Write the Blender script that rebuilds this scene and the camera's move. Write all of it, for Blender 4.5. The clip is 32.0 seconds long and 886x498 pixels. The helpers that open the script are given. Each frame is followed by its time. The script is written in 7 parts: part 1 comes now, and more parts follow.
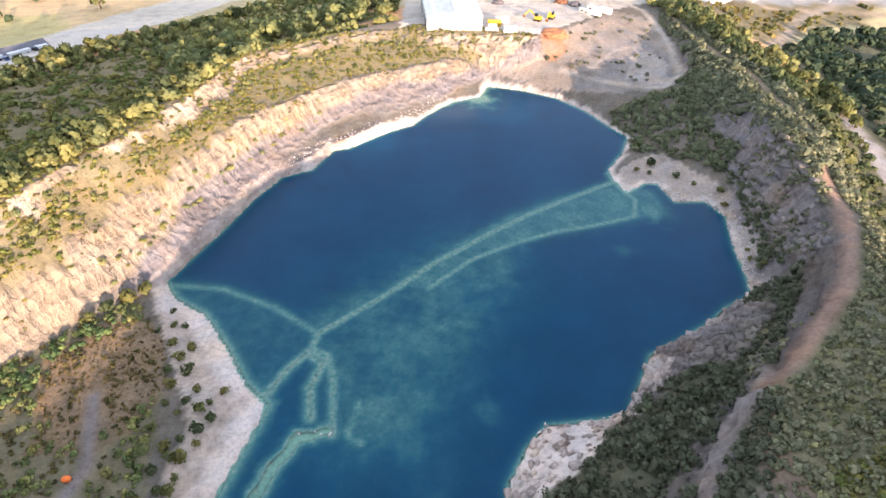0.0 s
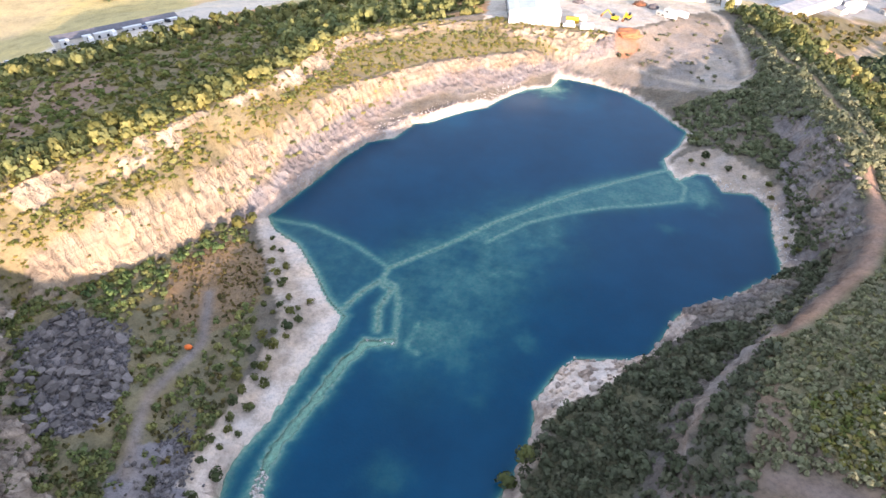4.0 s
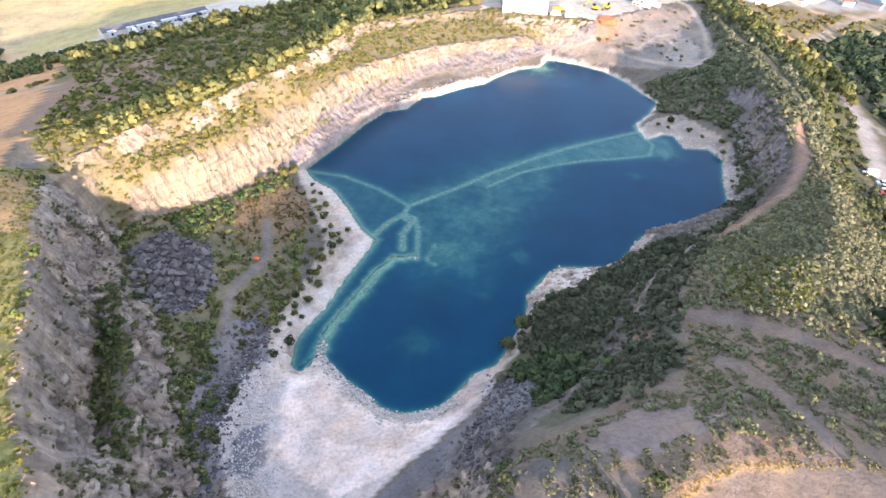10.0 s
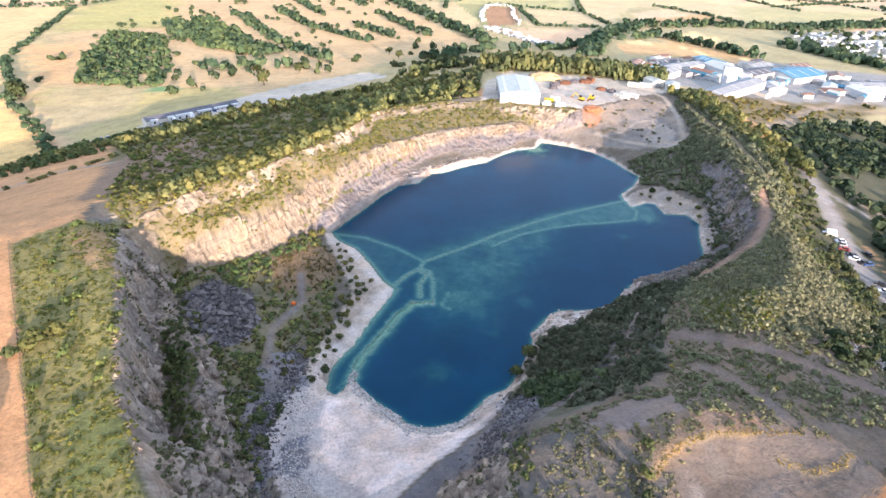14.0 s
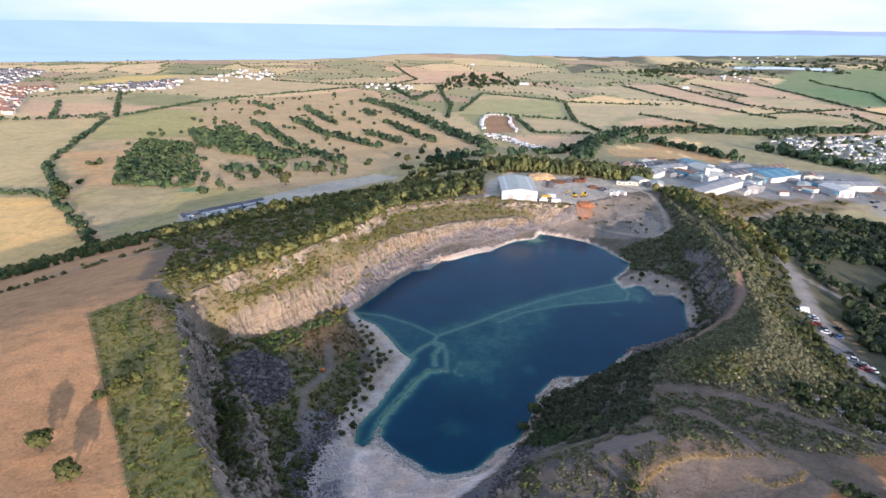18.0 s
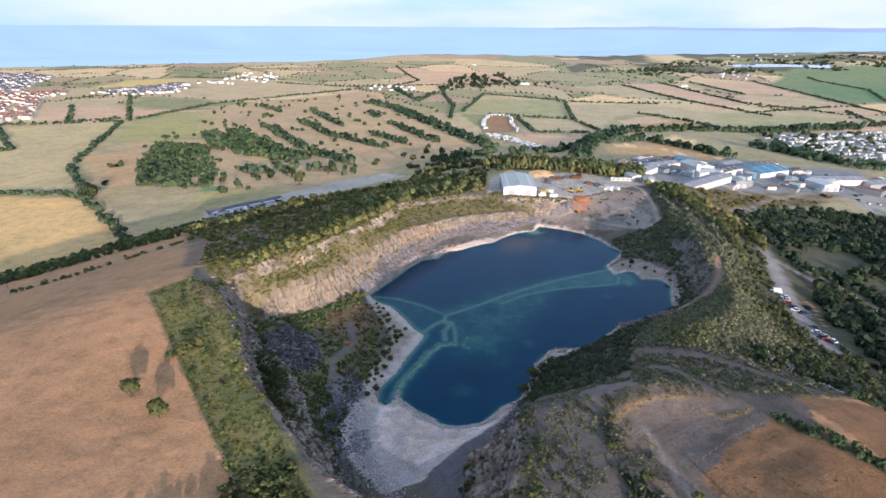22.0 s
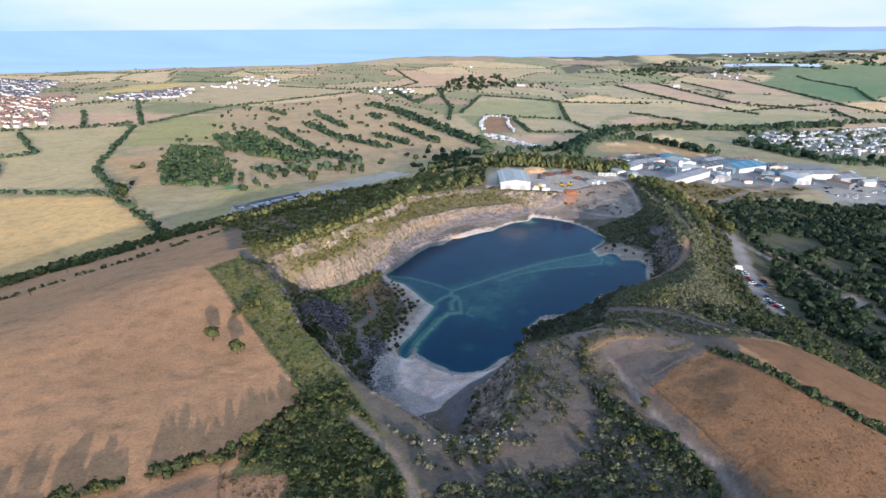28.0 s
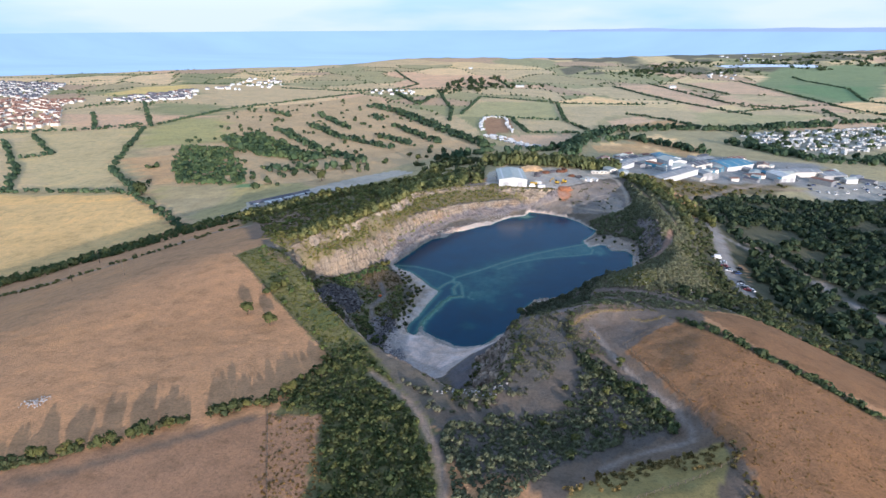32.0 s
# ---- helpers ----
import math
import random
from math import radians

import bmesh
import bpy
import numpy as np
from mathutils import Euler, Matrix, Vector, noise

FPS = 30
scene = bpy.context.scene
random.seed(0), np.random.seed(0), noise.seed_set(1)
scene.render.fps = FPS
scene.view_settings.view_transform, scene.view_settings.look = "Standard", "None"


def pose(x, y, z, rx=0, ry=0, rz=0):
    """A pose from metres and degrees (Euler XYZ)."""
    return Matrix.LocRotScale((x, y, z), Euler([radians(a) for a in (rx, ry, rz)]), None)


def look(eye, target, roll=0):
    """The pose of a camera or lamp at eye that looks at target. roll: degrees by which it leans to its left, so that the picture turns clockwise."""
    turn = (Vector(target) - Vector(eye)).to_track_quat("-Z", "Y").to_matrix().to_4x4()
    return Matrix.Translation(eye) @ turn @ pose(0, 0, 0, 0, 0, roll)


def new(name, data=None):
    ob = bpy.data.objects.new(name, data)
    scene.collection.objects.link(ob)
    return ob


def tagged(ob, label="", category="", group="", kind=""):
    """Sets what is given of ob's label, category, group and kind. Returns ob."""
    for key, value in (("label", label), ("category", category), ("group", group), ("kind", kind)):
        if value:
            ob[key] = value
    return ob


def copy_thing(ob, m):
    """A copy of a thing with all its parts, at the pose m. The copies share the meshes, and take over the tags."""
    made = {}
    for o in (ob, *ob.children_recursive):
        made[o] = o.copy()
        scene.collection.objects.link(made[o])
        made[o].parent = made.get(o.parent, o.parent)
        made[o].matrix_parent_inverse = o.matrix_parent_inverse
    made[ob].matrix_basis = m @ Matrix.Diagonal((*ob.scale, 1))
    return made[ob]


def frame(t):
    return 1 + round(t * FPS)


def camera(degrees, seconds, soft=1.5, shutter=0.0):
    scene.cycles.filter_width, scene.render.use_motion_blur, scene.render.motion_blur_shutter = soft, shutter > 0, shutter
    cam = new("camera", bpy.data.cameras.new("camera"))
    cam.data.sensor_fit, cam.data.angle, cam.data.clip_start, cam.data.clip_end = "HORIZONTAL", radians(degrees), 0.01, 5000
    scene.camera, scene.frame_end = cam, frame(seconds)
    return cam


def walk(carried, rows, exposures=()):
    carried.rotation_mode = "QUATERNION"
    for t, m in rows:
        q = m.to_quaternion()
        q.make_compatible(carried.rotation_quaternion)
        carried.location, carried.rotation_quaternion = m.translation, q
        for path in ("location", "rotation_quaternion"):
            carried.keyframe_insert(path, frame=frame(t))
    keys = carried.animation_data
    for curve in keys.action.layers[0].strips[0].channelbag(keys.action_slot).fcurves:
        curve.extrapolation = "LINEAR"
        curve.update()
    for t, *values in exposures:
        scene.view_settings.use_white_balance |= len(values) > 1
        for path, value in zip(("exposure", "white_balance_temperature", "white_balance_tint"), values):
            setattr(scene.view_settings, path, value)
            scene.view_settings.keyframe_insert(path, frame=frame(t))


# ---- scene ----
cam = camera(74.2, 32.0)

PATH = [
    (0, (3.775, 123.594, 105.648), (3.88, 125.131, 104.372), 1.6),
    (0.5, (3.908, 120.539, 105.885), (4.016, 122.076, 104.61), 1.6),
    (1, (4.08, 117.619, 106.554), (4.178, 119.154, 105.276), 1.6),
    (1.5, (4.049, 114.421, 107.0), (4.13, 115.956, 105.721), 1.7),
    (2, (4.261, 111.286, 107.578), (4.309, 112.822, 106.298), 1.7),
    (2.5, (4.417, 107.985, 108.31), (4.429, 109.521, 107.029), 1.7),
    (3, (4.427, 104.458, 108.861), (4.387, 105.995, 107.582), 1.8),
    (3.5, (4.707, 101.258, 109.472), (4.605, 102.792, 108.193), 2.0),
    (5.5, (5.357, 87.271, 113.18), (5.238, 88.803, 111.9), 2.0),
    (6, (5.411, 83.688, 113.833), (5.296, 85.222, 112.554), 2.0),
    (6.5, (5.559, 80.082, 114.416), (5.445, 81.616, 113.138), 1.8),
    (7, (5.201, 76.616, 114.947), (5.093, 78.151, 113.669), 1.9),
    (7.5, (5.155, 72.984, 115.443), (5.05, 74.52, 114.166), 1.8),
    (8, (4.939, 69.299, 115.982), (4.836, 70.836, 114.707), 1.7),
    (8.5, (4.727, 65.671, 116.662), (4.626, 67.208, 115.387), 1.7),
    (9, (4.404, 62.04, 117.216), (4.304, 63.578, 115.942), 1.7),
    (9.5, (3.99, 58.447, 117.662), (3.891, 59.986, 116.389), 1.7),
    (10, (3.385, 54.952, 118.412), (3.291, 56.49, 117.137), 1.7),
    (10.5, (2.945, 51.345, 119.028), (2.853, 52.884, 117.754), 1.7),
    (11, (2.859, 47.543, 119.509), (2.764, 49.087, 118.242), 1.6),
    (11.5, (2.366, 44.03, 119.954), (2.271, 45.605, 118.725), 1.6),
    (12, (1.884, 40.103, 120.56), (1.789, 41.711, 119.374), 1.5),
    (12.5, (1.406, 36.458, 120.966), (1.309, 38.093, 119.819), 1.4),
    (13, (0.886, 32.901, 121.527), (0.788, 34.563, 120.419), 1.5),
    (13.5, (0.356, 29.439, 121.884), (0.257, 31.128, 120.818), 1.5),
    (14, (-0.298, 25.754, 122.287), (-0.398, 27.469, 121.262), 1.4),
    (14.5, (-0.463, 22.008, 122.645), (-0.57, 23.747, 121.663), 1.3),
    (16.5, (-1.592, 7.209, 125.025), (-1.71, 9.035, 124.218), 0.8),
    (17, (-2.245, 3.326, 125.498), (-2.363, 5.171, 124.736), 0.8),
    (17.5, (-2.489, -0.341, 126.834), (-2.609, 1.518, 126.106), 1.0),
    (18, (-2.723, -4.119, 127.474), (-2.843, -2.258, 126.753), 1.0),
    (18.5, (-2.78, -7.963, 128.484), (-2.902, -6.102, 127.76), 1.0),
    (19, (-2.388, -11.985, 128.87), (-2.515, -10.124, 128.148), 0.7),
    (20, (-3.805, -19.871, 130.437), (-3.929, -18.012, 129.711), 1.0),
    (21, (-3.68, -27.283, 131.747), (-3.805, -25.422, 131.025), 0.7),
    (22, (-3.313, -34.596, 133.494), (-3.442, -32.735, 132.772), 0.4),
    (23, (-3.076, -42.274, 134.815), (-3.209, -40.413, 134.094), -0.1),
    (24, (-3.561, -50.02, 136.298), (-3.692, -48.16, 135.575), -0.1),
    (25, (-3.676, -57.864, 137.738), (-3.806, -56.002, 137.018), -0.1),
    (25.5, (-3.65, -61.869, 138.233), (-3.781, -60.007, 137.516), -0.2),
    (27.5, (-4.25, -77.702, 141.091), (-4.374, -75.84, 140.373), -0.2),
    (28, (-4.493, -81.66, 141.732), (-4.616, -79.798, 141.013), -0.1),
    (29, (-4.258, -89.369, 143.147), (-4.385, -87.507, 142.427), -0.3),
    (30, (-4.158, -97.438, 144.281), (-4.285, -95.575, 143.565), -0.4),
    (31, (-4.126, -105.417, 145.785), (-4.253, -103.554, 145.069), -0.4),
    (32, (-4.344, -113.199, 147.111), (-4.467, -111.336, 146.394), -0.2),
]
EXPOSURE = [(0.0, 2.17, 6700, 27), (6.0, 2.24, 6490, 27), (10.0, 2.27, 6340, 26), (14.0, 1.98, 6190, 24), (17.2, 1.23, 5930, 23), (18.0, 1.04, 5880, 23), (23.0, 0.95, 5680, 21), (32.0, 0.88, 5430, 18)]
walk(cam, [(t, look(eye, target, roll)) for t, eye, target, roll in PATH], EXPOSURE)

# ---- world and sun ----
SUN_AZ, SUN_EL = 155.4, 9.9          # compass bearing that the sun stands at (0 = +y, clockwise), height, degrees
world = bpy.data.worlds.new("sky")
scene.world = world
world.use_nodes = True
wn, wl = world.node_tree.nodes, world.node_tree.links
sky = wn.new("ShaderNodeTexSky")
sky.sky_type, sky.sun_disc = "NISHITA", False
sky.sun_elevation, sky.sun_rotation = radians(SUN_EL), radians(SUN_AZ)
sky.altitude, sky.dust_density, sky.air_density, sky.ozone_density = 150, 0.5, 1.0, 1.8
wn["Background"].inputs["Strength"].default_value = 0.15
# thin white cloud over the sky
wc = wn.new("ShaderNodeTexCoord")
wmap = wn.new("ShaderNodeMapping")
wmap.inputs["Scale"].default_value = (1.2, 1.2, 7.0)
wl.new(wc.outputs["Generated"], wmap.inputs[0])
wnoise = wn.new("ShaderNodeTexNoise")
wnoise.inputs["Scale"].default_value, wnoise.inputs["Detail"].default_value = 2.2, 5
wl.new(wmap.outputs[0], wnoise.inputs["Vector"])
wramp = wn.new("ShaderNodeValToRGB")
wramp.color_ramp.elements[0].position, wramp.color_ramp.elements[0].color = 0.35, (0.42, 0.42, 0.42, 1)
wramp.color_ramp.elements[1].position, wramp.color_ramp.elements[1].color = 0.68, (0.9, 0.9, 0.9, 1)
wl.new(wnoise.outputs[0], wramp.inputs[0])
# the cloud thickens towards the horizon
wsep = wn.new("ShaderNodeSeparateXYZ")
wl.new(wc.outputs["Generated"], wsep.inputs[0])
wlow = wn.new("ShaderNodeMapRange")
wlow.inputs["From Min"].default_value, wlow.inputs["From Max"].default_value = 0.02, 0.30
wlow.inputs["To Min"].default_value, wlow.inputs["To Max"].default_value = 0.97, 0.0
wl.new(wsep.outputs[2], wlow.inputs["Value"])
wmax = wn.new("ShaderNodeMath")
wmax.operation = "MAXIMUM"
wl.new(wramp.outputs[0], wmax.inputs[0])
wl.new(wlow.outputs[0], wmax.inputs[1])
wmix = wn.new("ShaderNodeMix")
wmix.data_type = "RGBA"
wl.new(wmax.outputs[0], wmix.inputs[0])
wl.new(sky.outputs[0], wmix.inputs[6])
wshade = wn.new("ShaderNodeValToRGB")
wshade.color_ramp.elements[0].position, wshade.color_ramp.elements[0].color = 0.38, (2.0, 2.85, 3.3, 1)
wshade.color_ramp.elements[1].position, wshade.color_ramp.elements[1].color = 0.60, (3.05, 3.35, 3.5, 1)
wl.new(wnoise.outputs[0], wshade.inputs[0])
# overhead the veil is thinner and bluer
whigh = wn.new("ShaderNodeMapRange")
whigh.inputs["From Min"].default_value, whigh.inputs["From Max"].default_value = 0.12, 0.5
wl.new(wsep.outputs[2], whigh.inputs["Value"])
wveil = wn.new("ShaderNodeMix")
wveil.data_type, wveil.blend_type = "RGBA", "MULTIPLY"
wveil.inputs[7].default_value = (1.0, 1.0, 1.03, 1)
wl.new(whigh.outputs[0], wveil.inputs[0])
wl.new(wshade.outputs[0], wveil.inputs[6])
wl.new(wveil.outputs[2], wmix.inputs[7])
wl.new(wmix.outputs[2], wn["Background"].inputs[0])
sun_dir = Vector((math.sin(radians(SUN_AZ)) * math.cos(radians(SUN_EL)), math.cos(radians(SUN_AZ)) * math.cos(radians(SUN_EL)), math.sin(radians(SUN_EL))))
sun_data = bpy.data.lights.new("sun", "SUN")
sun_data.energy, sun_data.angle, sun_data.color = 3.8, radians(0.6), (1.0, 0.82, 0.62)
sun = new("sun", sun_data)
sun.matrix_world = look(sun_dir * 300, (0, 0, 0))


# ---- small tools ----
def part(name, bm, material, parent=None, label=""):
    me = bpy.data.meshes.new(name)
    bm.to_mesh(me)
    bm.free()
    return share(name, me, material, parent, label)


def share(name, me, material, parent=None, label=""):
    if material and not me.materials:
        me.materials.append(material)
    ob = new(name, me)
    if parent:
        ob.parent = parent
    if label:
        ob["label"] = label
    return ob


def quick_mesh(name, verts, faces, material=None):
    me = bpy.data.meshes.new(name)
    me.from_pydata(verts, [], faces)
    if material:
        me.materials.append(material)
    return me


def fast_mesh(name, v, f):
    """Mesh from numpy arrays of vertices (n, 3) and equal-sided faces (m, k)."""
    me = bpy.data.meshes.new(name)
    v, f = np.asarray(v, np.float32), np.asarray(f, np.int32)
    me.vertices.add(len(v))
    me.vertices.foreach_set("co", v.ravel())
    m, k = f.shape
    me.loops.add(m * k)
    me.loops.foreach_set("vertex_index", f.ravel())
    me.polygons.add(m)
    me.polygons.foreach_set("loop_start", np.arange(0, m * k, k, dtype=np.int32))
    me.update(calc_edges=True)
    return me


def box(bm, sx, sy, sz, at=(0, 0, 0), turn=0.0):
    """A box whose base centre is at the given place."""
    m = Matrix.Translation((at[0], at[1], at[2] + sz / 2)) @ Matrix.Rotation(turn, 4, "Z") @ Matrix.Diagonal((sx, sy, sz, 1))
    return bmesh.ops.create_cube(bm, size=1, matrix=m)["verts"]


# ---- land: heights ----
SPOTS = np.array([
    (-126, 158, 37), (-100, 98, 36.5), (-205, 292, 5), (-257, 341, -12), (-320, 420, -12), (-160, 385, 5), (-66, 35, 38.5), (-21, 43, 35),
    (-170, 73, 36), (-330, 150, -12), (-287, 238, -10), (-247, 185, 6), (-190, 215, 17), (127, 104, 26), (144, 109, 18), (90, 87, 38), (100, 30, 36), (143, 194, 6), (158, 242, 0),
    (172, 336, 4), (241, 414, -15), (339, 576, -22), (132, 405, 15), (76, 435, 15.5), (133, 442, 14), (20, 490, 12), (300, 200, -12),
    (-80, 450, 2), (0, 650, -20), (0, 1000, -42), (0, 1450, -56), (-800, 900, -30)], float)
SPOTS = np.concatenate([SPOTS, np.array([(800, 900, -45), (-1600, 1800, -52), (1600, 1800, -58), (0, 2400, -60), (-2400, 600, -30), (2400, 600, -40),
                                         (0, -300, 38), (-700, 100, -15), (700, 100, -20), (500, -300, 20), (-500, -300, 40)], float)])


def spread(x, y):
    return np.sqrt(x * x + y * y + 50.0 ** 2)


SPOT_W = np.linalg.solve(spread(SPOTS[:, None, 0] - SPOTS[None, :, 0], SPOTS[:, None, 1] - SPOTS[None, :, 1]), SPOTS[:, 2] + 30)


def open_land(x, y):
    """Height of the open land round the quarry."""
    z = np.full(np.shape(x), -30.0)
    for (sx, sy, _), w in zip(SPOTS, SPOT_W):
        z = z + w * spread(x - sx, y - sy)
    return np.clip(z, -66, 45)


LAKE = [(-60, 239), (-57, 246), (-50, 262), (-45, 276), (-38, 289), (-29, 293), (-23, 306), (-18, 307), (-4, 319), (5, 324), (11, 333), (21, 344), (33, 349),
        (37, 359), (52, 354), (64, 347), (74, 334), (80, 321), (84, 314), (79, 303), (71, 292), (71, 285), (73, 277), (81, 283), (85, 282), (87, 272)]
LAKE += [(97, 272), (100, 264), (96, 249), (94, 237), (92, 230), (84, 226), (76, 220), (67, 215), (59, 211), (56, 206), (52, 200), (49, 195), (42, 194),
         (31, 193), (26, 188), (21, 180), (20, 171), (18, 164), (14, 157), (12, 153), (6, 149), (2, 143), (-1, 139), (-6, 137)]
LAKE += [(-10, 136), (-15, 137), (-20, 141), (-26, 145), (-31, 150), (-34, 155), (-35, 150), (-37, 146), (-40, 146), (-41, 155), (-40, 159), (-36, 168),
         (-33, 180), (-29, 193), (-27, 200), (-33, 206), (-39, 216), (-47, 227), (-56, 233)]

# Break lines of the quarry: x, y, z
LINES = {
    "rim_west": [(-115, 185, 29), (-104, 168, 33.5), (-87, 141.5, 36), (-79, 127, 37), (-68.5, 108, 37), (-57, 91, 37), (-48, 81.2, 36.5), (-37.5, 71, 35.5), (-30.4, 67, 34.5), (-23, 63, 33.5), (-14.3, 55.5, 32), (-6.7, 56, 31), (0.3, 59.2, 31), (5.7, 63.5, 31.5), (6.5, 75, 32), (8, 90, 32), (9, 106, 30)],
    "cliff_top": [(-115.5, 187, 30.5), (-107, 192, 31), (-100.4, 209, 31), (-84, 237, 30.5), (-75.7, 252, 29.5), (-67.5, 280, 28), (-62.2, 304.5, 26), (-60.5, 332, 24), (-47, 350, 22), (-30, 364, 20.5), (-2, 389, 18), (17, 378, 16.8), (39, 378, 16), (54, 376, 15.5), (74, 388, 15.5), (103, 412, 15), (120, 420, 14.5)],
    "upper_foot": [(-105, 186, 26.5), (-97, 210, 25), (-80.5, 234.5, 24), (-76, 249, 23.3), (-64.8, 276.5, 22.7), (-60, 294.5, 22), (-53, 331, 19.5), (-40, 344, 18.5), (-26.5, 356, 17.5), (-6, 372, 15), (10, 371, 13), (30, 369, 11.5)],
    "bench_edge": [(-99, 189, 22.5), (-93, 200.5, 22), (-84.6, 210.5, 21.5), (-78.3, 226.3, 21), (-71.7, 252, 19.3), (-59.8, 269.5, 17.3), (-47.2, 295.3, 16.2), (-33.2, 314.6, 14.7), (-17.4, 336.6, 13), (8, 355, 10.8), (30, 364.5, 9)],
    "lower_foot": [(-72, 228, 7), (-66, 239, 6.5), (-60, 259, 6.5), (-44, 296, 6), (-27, 320, 5), (0, 341, 5), (26, 361, 5)],
    "toe": [(-104, 184, 10), (-94, 196, 8.5), (-86, 205, 7), (-76, 221, 6), (-64, 238, 3.5), (-52, 261, 3), (-40, 288, 2.8), (-18, 314, 2.5), (4, 335, 2), (28, 360, 2.5)],
    "wall_gully": [(-97, 170, 15), (-89, 150, 14), (-82, 138, 14), (-76, 127, 14), (-70, 117, 14), (-63, 106, 13)],
    "buttress": [(-84, 153, 14), (-79, 149, 21.5), (-70, 138, 20.5), (-65, 125, 20), (-58, 114, 19.5), (-50, 103, 17)],
    "wall_ledge": [(-50, 96, 20), (-42, 87, 20), (-32, 78, 19), (-22, 71, 18), (-8, 65, 17), (-1, 74, 16)],
    "wall_foot": [(-100, 180, 10), (-78, 153, 8), (-69, 143, 8), (-61, 130, 7), (-54, 118, 6), (-46, 107, 5), (-38, 97, 4.5), (-28, 85, 4), (-14, 78, 4), (-6, 82, 4.5)],
    "floor": [(-60, 181, 4), (-50, 150, 3.2), (-30, 125, 2), (-20, 105, 2.5), (-70, 210, 4.5), (-45, 195, 2.5)],
    "north_floor": [(45, 361, 3), (60, 357, 3.2), (80, 343, 4), (102, 343, 6), (119, 357, 9), (125, 397, 13.5)],
    "north_face": [(30, 365, 5), (51, 366, 6), (72, 374, 8), (88, 370, 9), (100, 385, 11)],
    "crest": [(9, 106, 31), (21, 112, 31.5), (34, 120, 31), (46, 132, 29), (50, 147, 26), (59, 162, 25.5)],
    "bank": [(17, 160, 6), (24, 174, 5), (40, 186, 4), (60, 197, 8), (80, 213, 8.5), (98, 228, 6.5), (101, 246, 3), (106, 272, 4), (112, 300, 6), (108, 322, 7), (90, 330, 4)],
    "south_slope": [(13, 146, 6), (8, 134, 7), (3, 123, 8), (-4, 113, 9), (-8, 100, 10), (-4, 88, 11)],
    "gully": [(6, 86, 20), (3, 100, 19), (8, 117, 19), (15, 126, 16), (22.5, 133, 13.5), (29, 140, 11.5), (36, 150, 10), (40, 160, 9.5), (47, 172.5, 9), (59, 185.5, 9.5), (72, 197, 10), (91, 214.5, 10), (101, 228, 8)],
    "bank_lip": [(12, 114, 28), (19, 120, 26), (26.5, 128.5, 24), (32.5, 135.5, 22.3), (38, 143, 20), (42, 148.5, 18.5), (45, 158, 19), (51.5, 169, 21), (62, 181, 20.3), (75, 191.5, 19.3), (97.5, 213, 20), (108, 230, 20.5), (112.5, 242, 20.5), (112, 256, 21.5), (112.5, 270, 22.5), (119, 293, 20), (127, 314, 17), (123, 360, 15), (128, 400, 15)],
    "east_foot": [(106.5, 240, 6), (107, 252, 7), (107.5, 264, 8), (111, 282, 9), (115, 298, 10)],
    "east_shore": [(45, 190.5, 2.5), (52.5, 194, 4), (56.5, 200, 4.5), (60.5, 207, 4.5), (68.5, 211.5, 5), (77.5, 216.5, 5), (86, 222, 5), (95, 228, 4)],
    "islet": [(78, 292, 1.2), (84, 303, 1.5), (96, 294, 1.5), (99, 281, 1.8)],
    "mound": [(14, 104, 34), (34, 109, 36), (46, 114, 37), (56, 114, 37), (64, 110, 37)],
    "bowl_rim": [(34, 97, 35.5), (41, 104, 36.8), (47, 107, 37), (56, 107.5, 37), (64, 108, 37), (71, 105, 36.8)],
    "bowl": [(39, 92, 34.3), (46, 99, 34.3), (52, 100, 34.4), (56, 93, 34.4), (44, 84, 34.6), (46, 74, 34.4)],
    "quarry_road": [(46, 74, 34.4), (51, 59, 33.8), (58, 47, 33), (61, 36, 31.5), (52, 30, 31), (40, 26, 30.5), (30, 19, 30.5)],
    "basin": [(15, 40, 28), (30, 36, 28.5), (35, 55, 30), (22, 62, 29)],
    "spoil": [(119, 240, 20), (110, 206, 22.5), (92, 170, 29.5), (80, 165, 31), (70, 155, 29)],
    "spoil_foot": [(150, 284, 6), (140, 240, 3), (130, 205, 8), (125, 170, 13), (118, 140, 18)],
    "tree_ridge": [(132, 405, 15), (138, 349, 16), (138, 301, 18), (124, 266, 20.5)],
    "car_road": [(172, 336, 5), (171, 306, 3), (161, 265, 0), (151, 225, 1), (145, 190, 6)],
}

X0, X1, Y0, Y1, STEP = -240, 260, -60, 500, 1.5
gx, gy = np.arange(X0, X1 + 1, STEP), np.arange(Y0, Y1 + 1, STEP)
GX, GY = np.meshgrid(gx, gy)


def inside(poly, x, y):
    """Which of the places lie inside a polygon."""
    x, y = np.asarray(x, float), np.asarray(y, float)
    out = np.zeros(x.shape, bool)
    p = np.array(poly, float)[:, :2]
    near = (x >= p[:, 0].min()) & (x <= p[:, 0].max()) & (y >= p[:, 1].min()) & (y <= p[:, 1].max())
    xs, ys, hit = x[near], y[near], out[near]
    for (ax, ay), (bx, by) in zip(p, np.roll(p, -1, 0)):
        if ay != by:
            hit ^= ((ay > ys) != (by > ys)) & (xs < (bx - ax) * (ys - ay) / (by - ay) + ax)
    out[near] = hit
    return out


